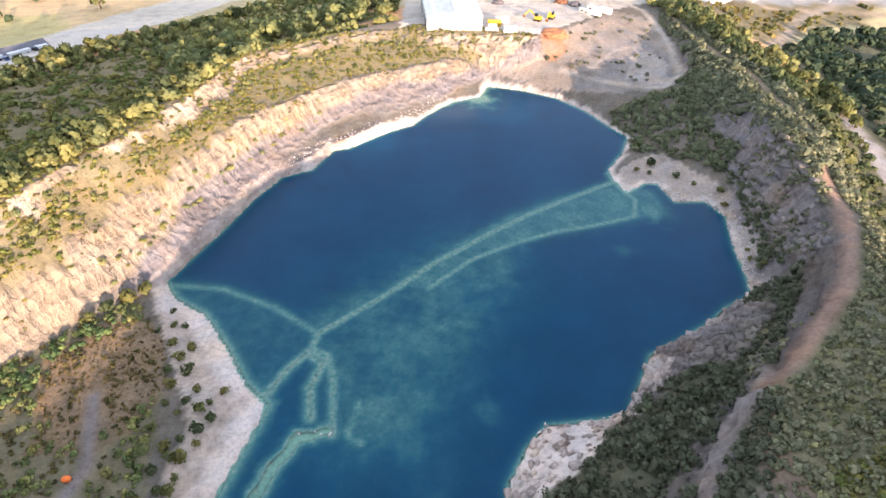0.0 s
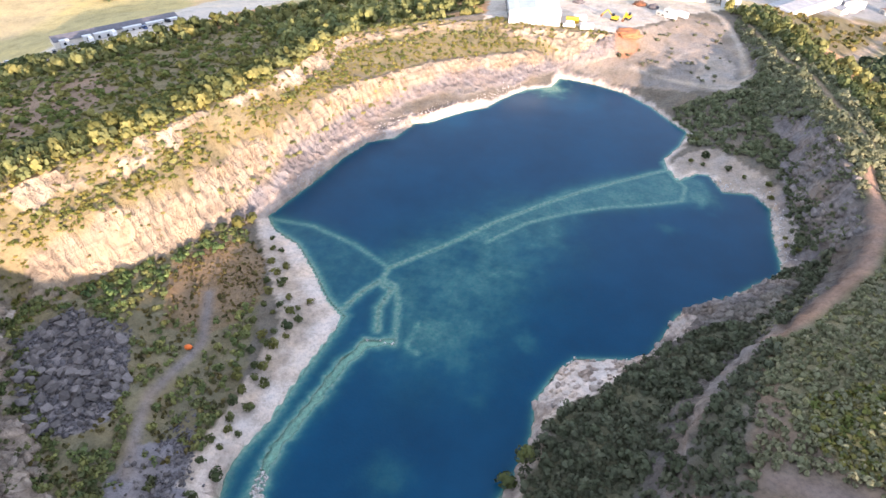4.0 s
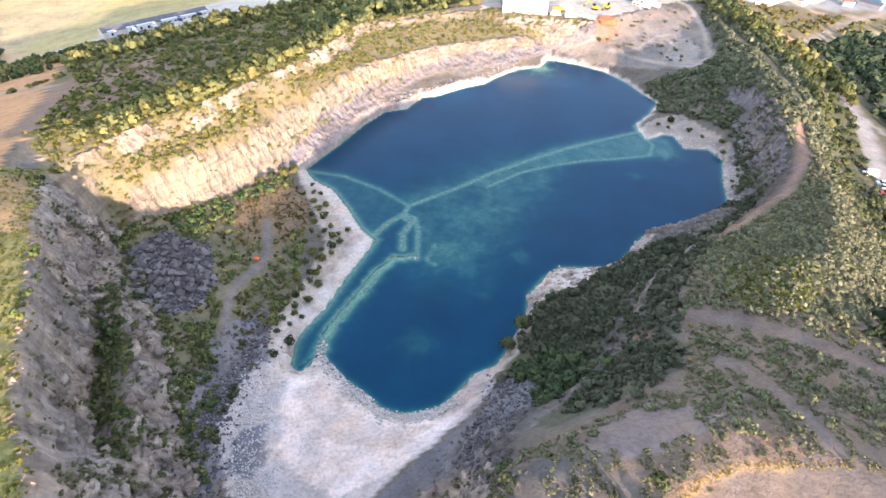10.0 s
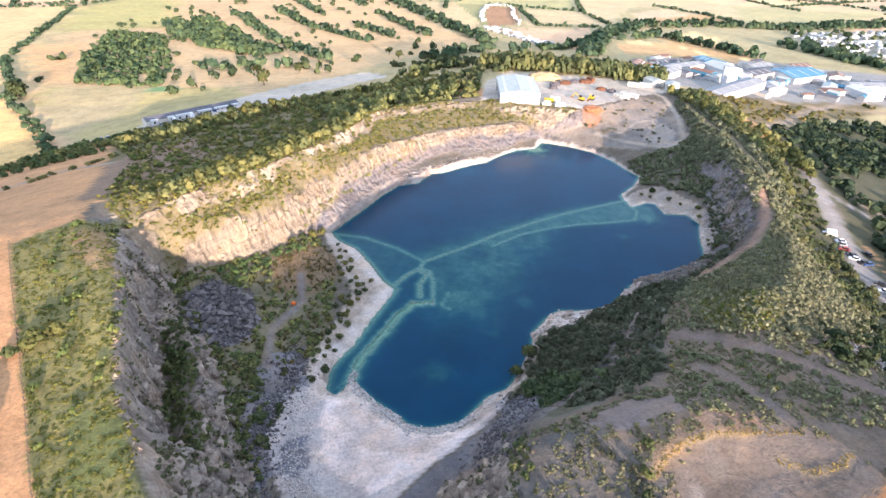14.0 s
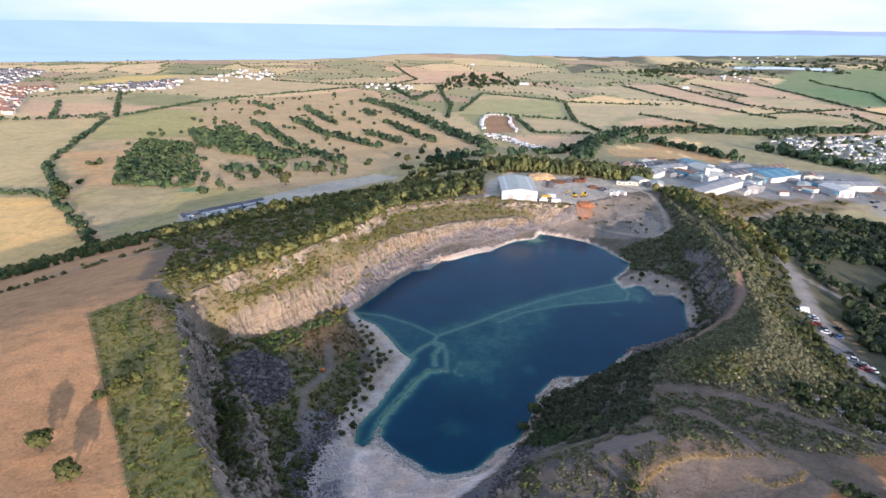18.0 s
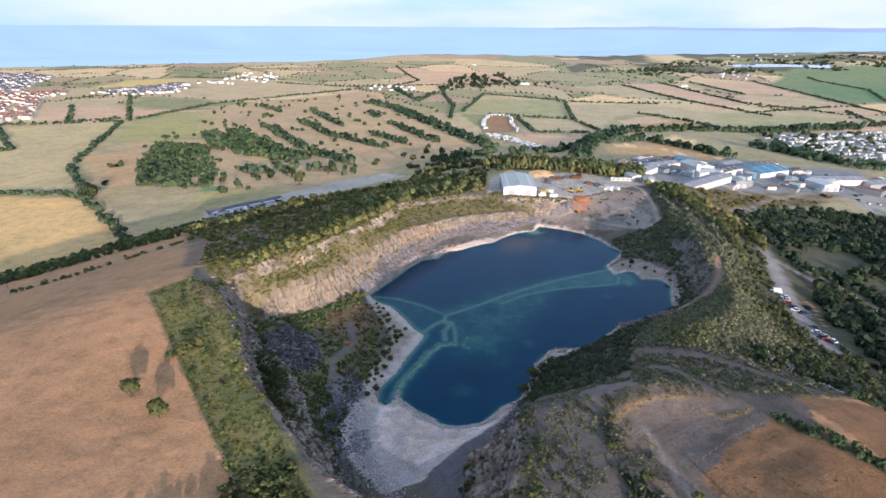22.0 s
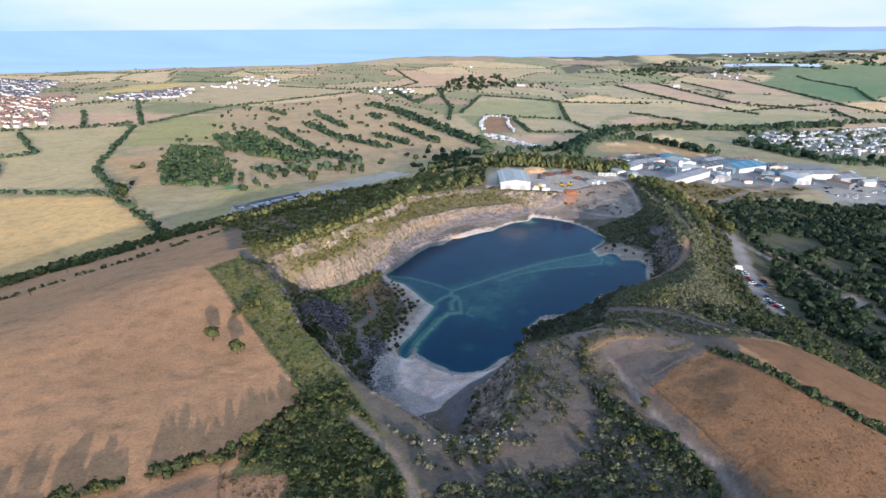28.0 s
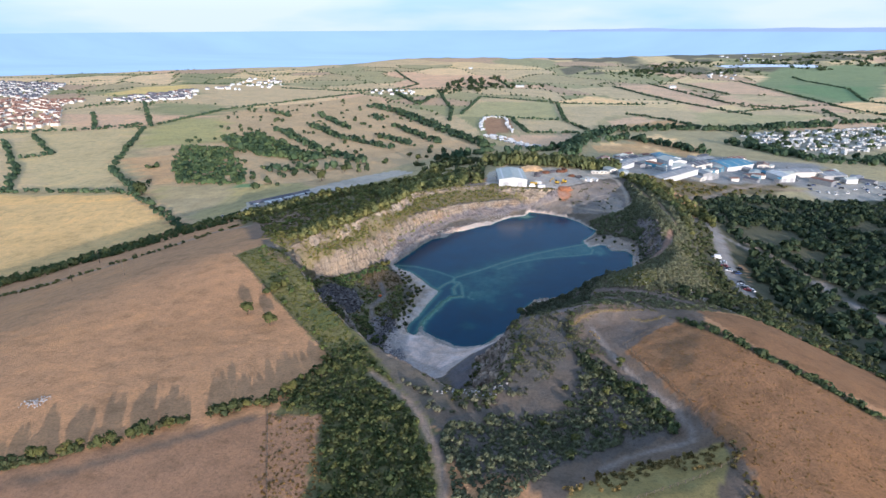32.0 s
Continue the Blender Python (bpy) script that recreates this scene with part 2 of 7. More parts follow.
def off_line(line, x, y, closed=False):
    """Distance of the places from a polyline."""
    x, y = np.asarray(x, float), np.asarray(y, float)
    p = np.array(line, float)[:, :2]
    if closed:
        p = np.concatenate([p, p[:1]])
    best = np.full(x.shape, 1e9)
    for (ax, ay), (bx, by) in zip(p[:-1], p[1:]):
        dx, dy = bx - ax, by - ay
        k = np.clip(((x - ax) * dx + (y - ay) * dy) / max(dx * dx + dy * dy, 1e-9), 0, 1)
        best = np.minimum(best, np.hypot(x - ax - k * dx, y - ay - k * dy))
    return best


def walk_line(line, step):
    p = np.array(line, float)
    out = []
    for a, b in zip(p[:-1], p[1:]):
        n = max(1, int(np.hypot(*(b - a)[:2]) / step))
        out += [a + (b - a) * i / n for i in range(n)]
    return np.array(out + [p[-1]])


# The pit and its spoil follow the break lines; outside them the open land takes over.
PIT = [(-128, 192), (-112, 205), (-104, 232), (-94, 266), (-80, 295), (-70, 325), (-48, 352), (-22, 376), (4, 396), (60, 460), (130, 455), (150, 400), (156, 330),
       (180, 340), (180, 300), (168, 255), (152, 186), (122, 128), (84, 112), (80, 84), (66, 62), (74, 28), (60, 8), (14, 4), (-20, 34), (-46, 44), (-70, 80), (-100, 135)]


def solve_heights():
    base = open_land(GX, GY)
    free = inside(PIT, GX, GY)
    fixed, value = ~free, base.copy()
    total, count = np.zeros_like(base), np.zeros_like(base)
    rows = [walk_line(line, 0.8) for line in LINES.values()]
    rows.append(walk_line([(x, y, 0) for x, y in LAKE + LAKE[:1]], 0.8))
    for p in np.concatenate(rows):
        i, j = int(round((p[1] - Y0) / STEP)), int(round((p[0] - X0) / STEP))
        total[i, j] += p[2]
        count[i, j] += 1
    hit = count > 0
    value[hit] = total[hit] / count[hit]
    fixed |= hit
    z = None
    for k in (16, 8, 4, 2, 1):
        f, v = fixed[::k, ::k].copy(), value[::k, ::k].copy()
        if k > 1:                       # keep lines that fall between the coarse cells
            for di in range(k):
                for dj in range(k):
                    a, b = fixed[di::k, dj::k], value[di::k, dj::k]
                    h, w = a.shape
                    take = a & ~f[:h, :w]
                    f[:h, :w] |= take
                    v[:h, :w] = np.where(take, b, v[:h, :w])
        if z is None:
            z = np.where(f, v, v[f].mean())
        else:
            z = np.kron(z, np.ones((2, 2)))[:f.shape[0], :f.shape[1]]
            z = np.pad(z, ((0, f.shape[0] - z.shape[0]), (0, f.shape[1] - z.shape[1])), mode="edge")
        z = np.where(f, v, z)
        for _ in range(160):
            q = np.pad(z, 1, mode="edge")
            z = np.where(f, v, (q[:-2, 1:-1] + q[2:, 1:-1] + q[1:-1, :-2] + q[1:-1, 2:]) / 4)
    return z


HEIGHT = solve_heights()
# soften the break lines where no water lies
away = np.clip((off_line(LAKE, GX, GY, True) - 3) / 5, 0, 1) * ~inside(LAKE, GX, GY)
for _ in range(2):
    q = np.pad(HEIGHT, 1, mode="edge")
    q = (q[:-2] + 2 * q[1:-1] + q[2:]) / 4
    HEIGHT = HEIGHT + away * ((q[:, :-2] + 2 * q[:, 1:-1] + q[:, 2:]) / 4 - HEIGHT)


def on_grid(grid, x, y):
    """Bilinear reading of a grid; nothing outside it."""
    u, v = np.clip((x - X0) / STEP, 0, len(gx) - 1.001), np.clip((y - Y0) / STEP, 0, len(gy) - 1.001)
    j, i = u.astype(int), v.astype(int)
    a, b = u - j, v - i
    return grid[i, j] * (1 - a) * (1 - b) + grid[i, j + 1] * a * (1 - b) + grid[i + 1, j] * (1 - a) * b + grid[i + 1, j + 1] * a * b


# Lake bed: ridges of the old benches just under the surface
RIDGES = [([(-59, 238), (-45, 236), (-31, 229), (-19, 220)], 1.3, 1.0), ([(-19, 220), (-4, 232), (10, 245), (27, 258), (40, 267), (52, 274), (72, 285)], 0.6, 1.0),
          ([(8, 235), (20, 246), (33, 253), (46, 258), (59, 261), (72, 265), (75, 274), (73, 278)], 0.9, 0.9), ([(-19, 220), (-20, 215), (-16, 213), (-14, 205), (-13, 192)], 0.7, 0.9),
          ([(-8, 200), (-10, 192), (-7, 190)], 1.6, 1.2), ([(-34, 152), (-33, 162), (-28, 174), (-24, 185), (-20, 192), (-14, 193)], 0.12, 2.6),
          ([(-28, 203), (-25, 209), (-21, 214), (-17, 211), (-19, 204), (-18, 196)], 0.5, 1.3)]
SHOALS = [(6, 217, 9, 2.6), (-5, 198, 8, 2.2), (19, 197, 4, 4.0), (-9, 158, 5, 4.5), (2, 190, 6, 3.4), (8, 178, 3, 5.0), (64, 249, 3, 4.5), (78, 268, 6, 1.8), (32, 347, 7, 0.7)]
# drowned shelves between the ledges: outline and depth of their tops
SHELVES = [([(75, 282), (53, 276), (33, 265), (15, 251), (-1, 237), (8, 235), (20, 246), (33, 253), (46, 258), (59, 261), (72, 265), (82, 266), (81, 278)], 2.4, 0.5),
           ([(15, 251), (-1, 237), (-15, 226), (-20, 222), (-16, 211), (-12, 194), (-7, 189), (2, 190), (12, 210), (18, 224), (26, 237), (30, 251)], 3.4, 1.7),
           ([(-60, 240), (-41, 235), (-20, 222), (-19, 217), (-24, 212), (-28, 203), (-33, 206), (-44, 222), (-54, 232)], 4.2, 1.2),
           ([(-28, 204), (-24, 212), (-17, 212), (-14, 200), (-18, 193), (-26, 183), (-34, 160), (-42, 150), (-38, 168), (-31, 190)], 6.5, 0.8)]
SHELVING = [[(-62, 240), (-40, 238), (-24, 206), (-26, 190), (-34, 160), (-36, 150), (-42, 140), (-70, 140), (-70, 240)], [(68, 290), (72, 276), (84, 284), (92, 272), (84, 296)], [(20, 340), (40, 352), (40, 366), (10, 340)]]


def bed_depth(x, y):
    shore = off_line(LAKE, x, y, True)
    soft = np.zeros(np.shape(x), bool)
    for poly in SHELVING:
        soft |= inside(poly, x, y)
    depth = np.minimum(np.where(soft, 0.3 + shore * 1.7, 1.4 + shore * 4.0), 14)
    lump = fractal(x, y, 7, 3, 51)
    for outline, top, rough in SHELVES:
        out = np.where(inside(outline, x, y), 0, off_line(outline, x, y, True))
        depth = np.minimum(depth, top + rough * fractal(x, y, 17, 4, 52) + 0.6 * lump + out * (0.4 if rough > 1.5 else 1.3))
    for line, top, width in RIDGES:
        d = off_line(line, x, y)
        depth = np.minimum(depth, top * (1 + 0.55 * lump) + np.maximum(d - width * (0.4 + 0.3 * lump), 0) * 2.4)
    for sx, sy, r, top in SHOALS:
        d = np.hypot(x - sx, y - sy) / r * (1 + 0.4 * fractal(x, y, 9, 3, abs(sx)))
        depth = np.minimum(depth, top + np.maximum(d - 0.3, 0) ** 1.5 * 6)
    return np.maximum(depth, 0.08)


def fractal(x, y, size, octaves=4, seed=0.0):
    """Lumpy noise about zero, as an array, from sums of turned waves."""
    rng = np.random.RandomState(int(seed * 7 + 3))
    out, amp, total = np.zeros(np.shape(x)), 1.0, 0.0
    for o in range(octaves):
        acc = np.zeros(np.shape(x))
        for _ in range(5):
            a, ph, f = rng.rand() * 6.283, rng.rand() * 6.283, (0.7 + 0.6 * rng.rand()) / size
            acc += np.sin((x * math.cos(a) + y * math.sin(a)) * f * 6.283 + ph + 1.7 * np.sin((x * math.sin(a) - y * math.cos(a)) * f * 4.1 + ph * 2))
        out += acc * amp / 3
        total += amp
        amp, size = amp * 0.55, size * 0.47
    return out / total


def crags(x, y, z, size, octaves=3, seed=0):
    """As fractal(), in three dimensions."""
    rng = np.random.RandomState(seed + 90)
    out, amp, total = np.zeros(np.shape(x)), 1.0, 0.0
    for o in range(octaves):
        acc = np.zeros(np.shape(x))
        for _ in range(6):
            d, w, ph = rng.normal(size=3), rng.normal(size=3), rng.rand() * 6.283
            d *= 6.283 / size / np.linalg.norm(d) * (0.7 + 0.6 * rng.rand())
            w *= 4.0 / size / np.linalg.norm(w)
            acc += np.sin(x * d[0] + y * d[1] + z * d[2] + ph + 1.6 * np.sin(x * w[0] + y * w[1] + z * w[2] + ph * 2))
        out += acc * amp / 3
        total += amp
        amp, size = amp * 0.55, size * 0.47
    return out / total


COAST = np.array([(-3700, 1900), (-2070, 2370), (-1800, 2530), (-1530, 2777), (-1063, 3060), (-640, 3110), (-313, 3390), (142, 3240), (735, 3230), (1372, 3370), (2386, 3730), (3000, 3900)], float)


def land_height(x, y, rough=True):
    x, y = np.asarray(x, float), np.asarray(y, float)
    z = open_land(x, y)
    near = (x > X0 + 4) & (x < X1 - 4) & (y > Y0 + 4) & (y < Y1 - 4)
    if near.any():
        xs, ys = x[near], y[near]
        h = on_grid(HEIGHT, xs, ys)
        if rough:
            hx, hy = on_grid(HEIGHT, xs + 1.5, ys) - on_grid(HEIGHT, xs - 1.5, ys), on_grid(HEIGHT, xs, ys + 1.5) - on_grid(HEIGHT, xs, ys - 1.5)
            slope = np.hypot(hx, hy) / 3
            steep = np.clip((slope - 0.45) / 0.6, 0, 1)
            dry = np.clip(off_line(LAKE, xs, ys, True) / 6, 0.05, 1)
            h = h + dry * (steep * (1.3 * fractal(xs, ys, 17, 4, 1) + 0.5 * np.abs(fractal(xs, ys, 5, 3, 2))) + (1 - steep) * 0.22 * fractal(xs, ys, 14, 3, 3))
        wet = inside(LAKE, xs, ys)
        if wet.any():
            h[wet] = -bed_depth(xs[wet], ys[wet])
        z[near] = h
    # the coast: land rises to low dunes eastwards, raised to fit the camera's view, then dips under the sea
    rise = np.clip((y - 2300) / 1000, 0, 1) * np.clip((x + 1000) / 500, 0, 1)
    z = z + rise * (np.interp(x, (-600, 100, 800, 2400), (30, 38, 51, 59)) + 5 * fractal(x, y, 420, 3, 77))
    coast = np.interp(x, COAST[:, 0], COAST[:, 1]) + 40 * fractal(x, y * 0, 300, 3, 78)
    return np.where(y > coast, -75 - (y - coast) * 0.02, z)


# ---- materials ----
def material(name, rough=0.8, metal=0.0, spec=0.3):
    mat = bpy.data.materials.new(name)
    mat.use_nodes = True
    b = mat.node_tree.nodes["Principled BSDF"]
    b.inputs["Roughness"].default_value, b.inputs["Metallic"].default_value = rough, metal
    b.inputs["Specular IOR Level"].default_value = spec
    return mat, mat.node_tree.nodes, mat.node_tree.links, b


def noise_node(nodes, links, scale, detail=4.0, rough=0.6, coords=None, stretch=None):
    n = nodes.new("ShaderNodeTexNoise")
    n.inputs["Scale"].default_value, n.inputs["Detail"].default_value, n.inputs["Roughness"].default_value = scale, detail, rough
    if coords is not None:
        if stretch:
            mp = nodes.new("ShaderNodeMapping")
            mp.inputs["Scale"].default_value = stretch
            links.new(coords, mp.inputs[0])
            coords = mp.outputs[0]
        links.new(coords, n.inputs["Vector"])
    return n


def ramp(nodes, links, fac, stops):
    r = nodes.new("ShaderNodeValToRGB")
    links.new(fac, r.inputs[0])
    while len(r.color_ramp.elements) < len(stops):
        r.color_ramp.elements.new(0.5)
    for e, (p, c) in zip(r.color_ramp.elements, stops):
        e.position, e.color = p, (*c, 1) if len(c) == 3 else c
    return r


def mixed(nodes, links, fac, a, b, blend="MIX"):
    m = nodes.new("ShaderNodeMix")
    m.data_type, m.blend_type = "RGBA", blend
    for socket, v in ((m.inputs[0], fac), (m.inputs[6], a), (m.inputs[7], b)):
        if isinstance(v, (int, float)):
            socket.default_value = v
        elif isinstance(v, tuple):
            socket.default_value = (*v, 1)
        else:
            links.new(v, socket)
    return m.outputs[2]


def plain(name, color, rough=0.6, metal=0.0, vary=0.25, scale=0.6, bump=0.0, spec=0.3, each=0.0):
    """A painted or weathered surface: base colour with two scales of dirt."""
    mat, n, l, b = material(name, rough, metal, spec)
    geo = n.new("ShaderNodeTexCoord")
    a = noise_node(n, l, scale, 5, 0.65, geo.outputs["Object"])
    c = noise_node(n, l, scale * 9, 3, 0.6, geo.outputs["Object"])
    dark = tuple(v * (1 - vary) for v in color)
    r = ramp(n, l, a.outputs[0], [(0.3, dark), (0.65, color)])
    r2 = ramp(n, l, c.outputs[0], [(0.3, (1 - vary * 0.6,) * 3), (0.6, (1, 1, 1))])
    tone = mixed(n, l, 1.0, r.outputs[0], r2.outputs[0], "MULTIPLY")
    if each:
        info = n.new("ShaderNodeObjectInfo")
        tone = mixed(n, l, 1.0, tone, ramp(n, l, info.outputs["Random"], [(0.0, (1 - each,) * 3), (1.0, (1 + each,) * 3)]).outputs[0], "MULTIPLY")
    l.new(tone, b.inputs[0])
    if bump:
        bp = n.new("ShaderNodeBump")
        bp.inputs["Strength"].default_value = bump
        l.new(c.outputs[0], bp.inputs["Height"])
        l.new(bp.outputs[0], b.inputs["Normal"])
    return mat


def land_material():
    mat, n, l, b = material("land", 0.92, 0, 0.15)
    geo = n.new("ShaderNodeNewGeometry")
    pos = geo.outputs["Position"]
    cover, rock = n.new("ShaderNodeAttribute"), n.new("ShaderNodeAttribute")
    cover.attribute_name, rock.attribute_name = "cover", "rock"
    wide = noise_node(n, l, 0.018, 6, 0.6, pos)
    mid = noise_node(n, l, 0.13, 6, 0.7, pos)
    fine = noise_node(n, l, 1.1, 5, 0.75, pos)
    tint = ramp(n, l, wide.outputs[0], [(0.3, (0.85, 0.84, 0.81)), (0.5, (1, 1, 1)), (0.72, (1.14, 1.08, 0.98))])
    patch = ramp(n, l, mid.outputs[0], [(0.28, (0.68, 0.69, 0.66)), (0.5, (1.0, 1.0, 1.0)), (0.75, (1.2, 1.15, 1.06))])
    grain = ramp(n, l, fine.outputs[0], [(0.28, (0.62, 0.64, 0.62)), (0.52, (1, 1, 1)), (0.8, (1.25, 1.2, 1.12))])
    soil = mixed(n, l, 1.0, mixed(n, l, 1.0, mixed(n, l, 1.0, cover.outputs[0], tint.outputs[0], "MULTIPLY"), patch.outputs[0], "MULTIPLY"), grain.outputs[0], "MULTIPLY")
    # limestone faces: blocks, upright joints and rusty or dark stains
    blocks = n.new("ShaderNodeTexVoronoi")
    blocks.feature = "F1"
    blocks.inputs["Scale"].default_value = 0.42
    mp = n.new("ShaderNodeMapping")
    mp.inputs["Scale"].default_value = (1.0, 1.0, 0.45)
    l.new(pos, mp.inputs[0])
    l.new(mp.outputs[0], blocks.inputs["Vector"])
    upright = noise_node(n, l, 0.5, 6, 0.72, pos, (1, 1, 0.3))
    beds = noise_node(n, l, 0.5, 4, 0.65, pos, (0.12, 0.12, 1.3))
    face = ramp(n, l, upright.outputs[0], [(0.25, (0.58, 0.57, 0.57)), (0.45, (0.86, 0.85, 0.83)), (0.6, (1.0, 0.99, 0.97)), (0.8, (1.16, 1.13, 1.08))])
    bed = ramp(n, l, beds.outputs[0], [(0.3, (0.62, 0.60, 0.60)), (0.55, (1, 1, 1)), (0.75, (1.15, 1.08, 0.95))])
    rust = ramp(n, l, noise_node(n, l, 0.06, 5, 0.6, pos).outputs[0], [(0.52, (1, 1, 1)), (0.75, (1.08, 0.93, 0.76))])
    bl = ramp(n, l, blocks.outputs["Color"], [(0.0, (0.78, 0.77, 0.78)), (1.0, (1.14, 1.13, 1.11))])
    stone = cover.outputs[0]
    for other in (face, bed, rust, bl):
        stone = mixed(n, l, 1.0, stone, other.outputs[0], "MULTIPLY")
    l.new(mixed(n, l, rock.outputs["Fac"], soil, stone), b.inputs[0])
    bump = n.new("ShaderNodeBump")
    bump.inputs["Strength"].default_value, bump.inputs["Distance"].default_value = 1.0, 1.6
    total = n.new("ShaderNodeMath")
    total.operation = "MULTIPLY_ADD"
    l.new(blocks.outputs["Distance"], total.inputs[0])
    l.new(rock.outputs["Fac"], total.inputs[1])
    half = n.new("ShaderNodeMath")
    half.operation = "MULTIPLY_ADD"
    l.new(upright.outputs[0], half.inputs[0])
    l.new(rock.outputs["Fac"], half.inputs[1])
    small = n.new("ShaderNodeMath")
    small.operation = "MULTIPLY"
    small.inputs[1].default_value = 0.35
    l.new(fine.outputs[0], small.inputs[0])
    l.new(small.outputs[0], half.inputs[2])
    l.new(half.outputs[0], total.inputs[2])
    l.new(total.outputs[0], bump.inputs["Height"])
    l.new(bump.outputs[0], b.inputs["Normal"])
    return mat


def water_material():
    mat, n, l, b = material("lake_water", 0.10, 0, 0.16)
    out = n["Material Output"]
    b.inputs["IOR"].default_value = 1.33
    depth = n.new("ShaderNodeAttribute")
    depth.attribute_name = "depth"
    geo = n.new("ShaderNodeNewGeometry")
    cloud = noise_node(n, l, 0.05, 5, 0.6, geo.outputs["Position"])
    deep = ramp(n, l, cloud.outputs[0], [(0.3, (0.0002, 0.029, 0.066)), (0.7, (0.0003, 0.040, 0.088))])
    # light scattered back from the pale bed fades with the depth of the water over it

    def fade(rate):
        k = n.new("ShaderNodeMath")
        k.operation = "MULTIPLY"
        k.inputs[1].default_value = -rate
        l.new(depth.outputs["Fac"], k.inputs[0])
        e = n.new("ShaderNodeMath")
        e.operation = "EXPONENT"
        l.new(k.outputs[0], e.inputs[0])
        return e.outputs[0]

    clear = n.new("ShaderNodeBsdfTransparent")
    clear.inputs[0].default_value = (0.55, 0.86, 0.84, 1)
    stain = ramp(n, l, noise_node(n, l, 0.35, 5, 0.7, geo.outputs["Position"]).outputs[0], [(0.3, (0.008, 0.118, 0.118)), (0.7, (0.040, 0.200, 0.158))])
    body = mixed(n, l, fade(0.36), deep.outputs[0], stain.outputs[0])
    crest = ramp(n, l, noise_node(n, l, 0.9, 4, 0.7, geo.outputs["Position"]).outputs[0], [(0.35, (0.07, 0.20, 0.18)), (0.65, (0.36, 0.44, 0.35))])
    l.new(mixed(n, l, fade(1.0), body, crest.outputs[0]), b.inputs[0])
    ripple = noise_node(n, l, 1.6, 3, 0.6, geo.outputs["Position"])
    bp = n.new("ShaderNodeBump")
    bp.inputs["Strength"].default_value, bp.inputs["Distance"].default_value = 0.22, 0.2
    l.new(ripple.outputs[0], bp.inputs["Height"])
    l.new(bp.outputs[0], b.inputs["Normal"])
    mx = n.new("ShaderNodeMixShader")
    l.new(fade(1.9), mx.inputs[0])
    l.new(b.outputs[0], mx.inputs[1])
    l.new(clear.outputs[0], mx.inputs[2])
    l.new(mx.outputs[0], out.inputs[0])
    return mat


def leaf_material(name, by_attribute):
    mat, n, l, b = material(name, 0.75, 0, 0.2)
    geo = n.new("ShaderNodeNewGeometry")
    if by_attribute:
        a = n.new("ShaderNodeAttribute")
        a.attribute_name = "leaf"
        base = a.outputs[0]
    else:
        info = n.new("ShaderNodeObjectInfo")
        base = ramp(n, l, info.outputs["Random"], [(0.0, (0.065, 0.088, 0.042)), (0.35, (0.095, 0.116, 0.046)), (0.7, (0.135, 0.148, 0.052)), (1.0, (0.19, 0.18, 0.058))]).outputs[0]
    spot = ramp(n, l, geo.outputs["Random Per Island"], [(0.0, (0.82, 0.84, 0.83)), (0.5, (0.98, 0.98, 0.96)), (1.0, (1.18, 1.15, 1.09))])
    fine = ramp(n, l, noise_node(n, l, 2.5, 3, 0.7, geo.outputs["Position"]).outputs[0], [(0.3, (0.80, 0.82, 0.80)), (0.7, (1.14, 1.12, 1.06))])
    colour = mixed(n, l, 1.0, mixed(n, l, 1.0, base, spot.outputs[0], "MULTIPLY"), fine.outputs[0], "MULTIPLY")
    l.new(colour, b.inputs[0])
    thin = n.new("ShaderNodeBsdfTranslucent")
    l.new(colour, thin.inputs[0])
    mx = n.new("ShaderNodeMixShader")
    mx.inputs[0].default_value = 0.4
    l.new(b.outputs[0], mx.inputs[1])
    l.new(thin.outputs[0], mx.inputs[2])
    l.new(mx.outputs[0], n["Material Output"].inputs[0])
    return mat


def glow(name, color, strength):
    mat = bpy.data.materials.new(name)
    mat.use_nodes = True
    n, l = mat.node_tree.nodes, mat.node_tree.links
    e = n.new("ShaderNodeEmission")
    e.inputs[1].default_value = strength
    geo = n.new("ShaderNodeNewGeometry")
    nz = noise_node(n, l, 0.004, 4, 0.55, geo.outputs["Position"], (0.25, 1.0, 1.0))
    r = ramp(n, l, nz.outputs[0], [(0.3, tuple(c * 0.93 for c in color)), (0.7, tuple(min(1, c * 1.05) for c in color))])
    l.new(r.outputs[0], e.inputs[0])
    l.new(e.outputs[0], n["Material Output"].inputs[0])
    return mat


LAND, WATER = land_material(), water_material()
LEAF, LEAF_ONE = leaf_material("foliage", True), leaf_material("tree_foliage", False)
BARK = plain("bark", (0.09, 0.065, 0.045), 0.9, 0, 0.4, 2.0, 0.4)
STONE_GREY = plain("grey_limestone", (0.13, 0.12, 0.126), 0.9, 0, 0.45, 0.8, 0.5)
BOULDER_STONE = plain("boulder_limestone", (0.17, 0.152, 0.146), 0.9, 0, 0.45, 0.8, 0.5, 0.3, 0.45)
STONE_WHITE = plain("white_limestone", (0.56, 0.52, 0.49), 0.9, 0, 0.35, 0.9, 0.5)
WHITE = plain("white_cladding", (0.55, 0.56, 0.56), 0.45, 0, 0.12, 0.15)
CREAM = plain("cream_render", (0.68, 0.64, 0.56), 0.8, 0, 0.2, 0.4)
ROOF_GREY = plain("grey_sheet_roof", (0.30, 0.31, 0.32), 0.6, 0, 0.3, 0.3)
ROOF_RED = plain("red_tile_roof", (0.27, 0.155, 0.115), 0.85, 0, 0.35, 0.7)
ROOF_SLATE = plain("slate_roof", (0.13, 0.13, 0.15), 0.7, 0, 0.35, 0.7)
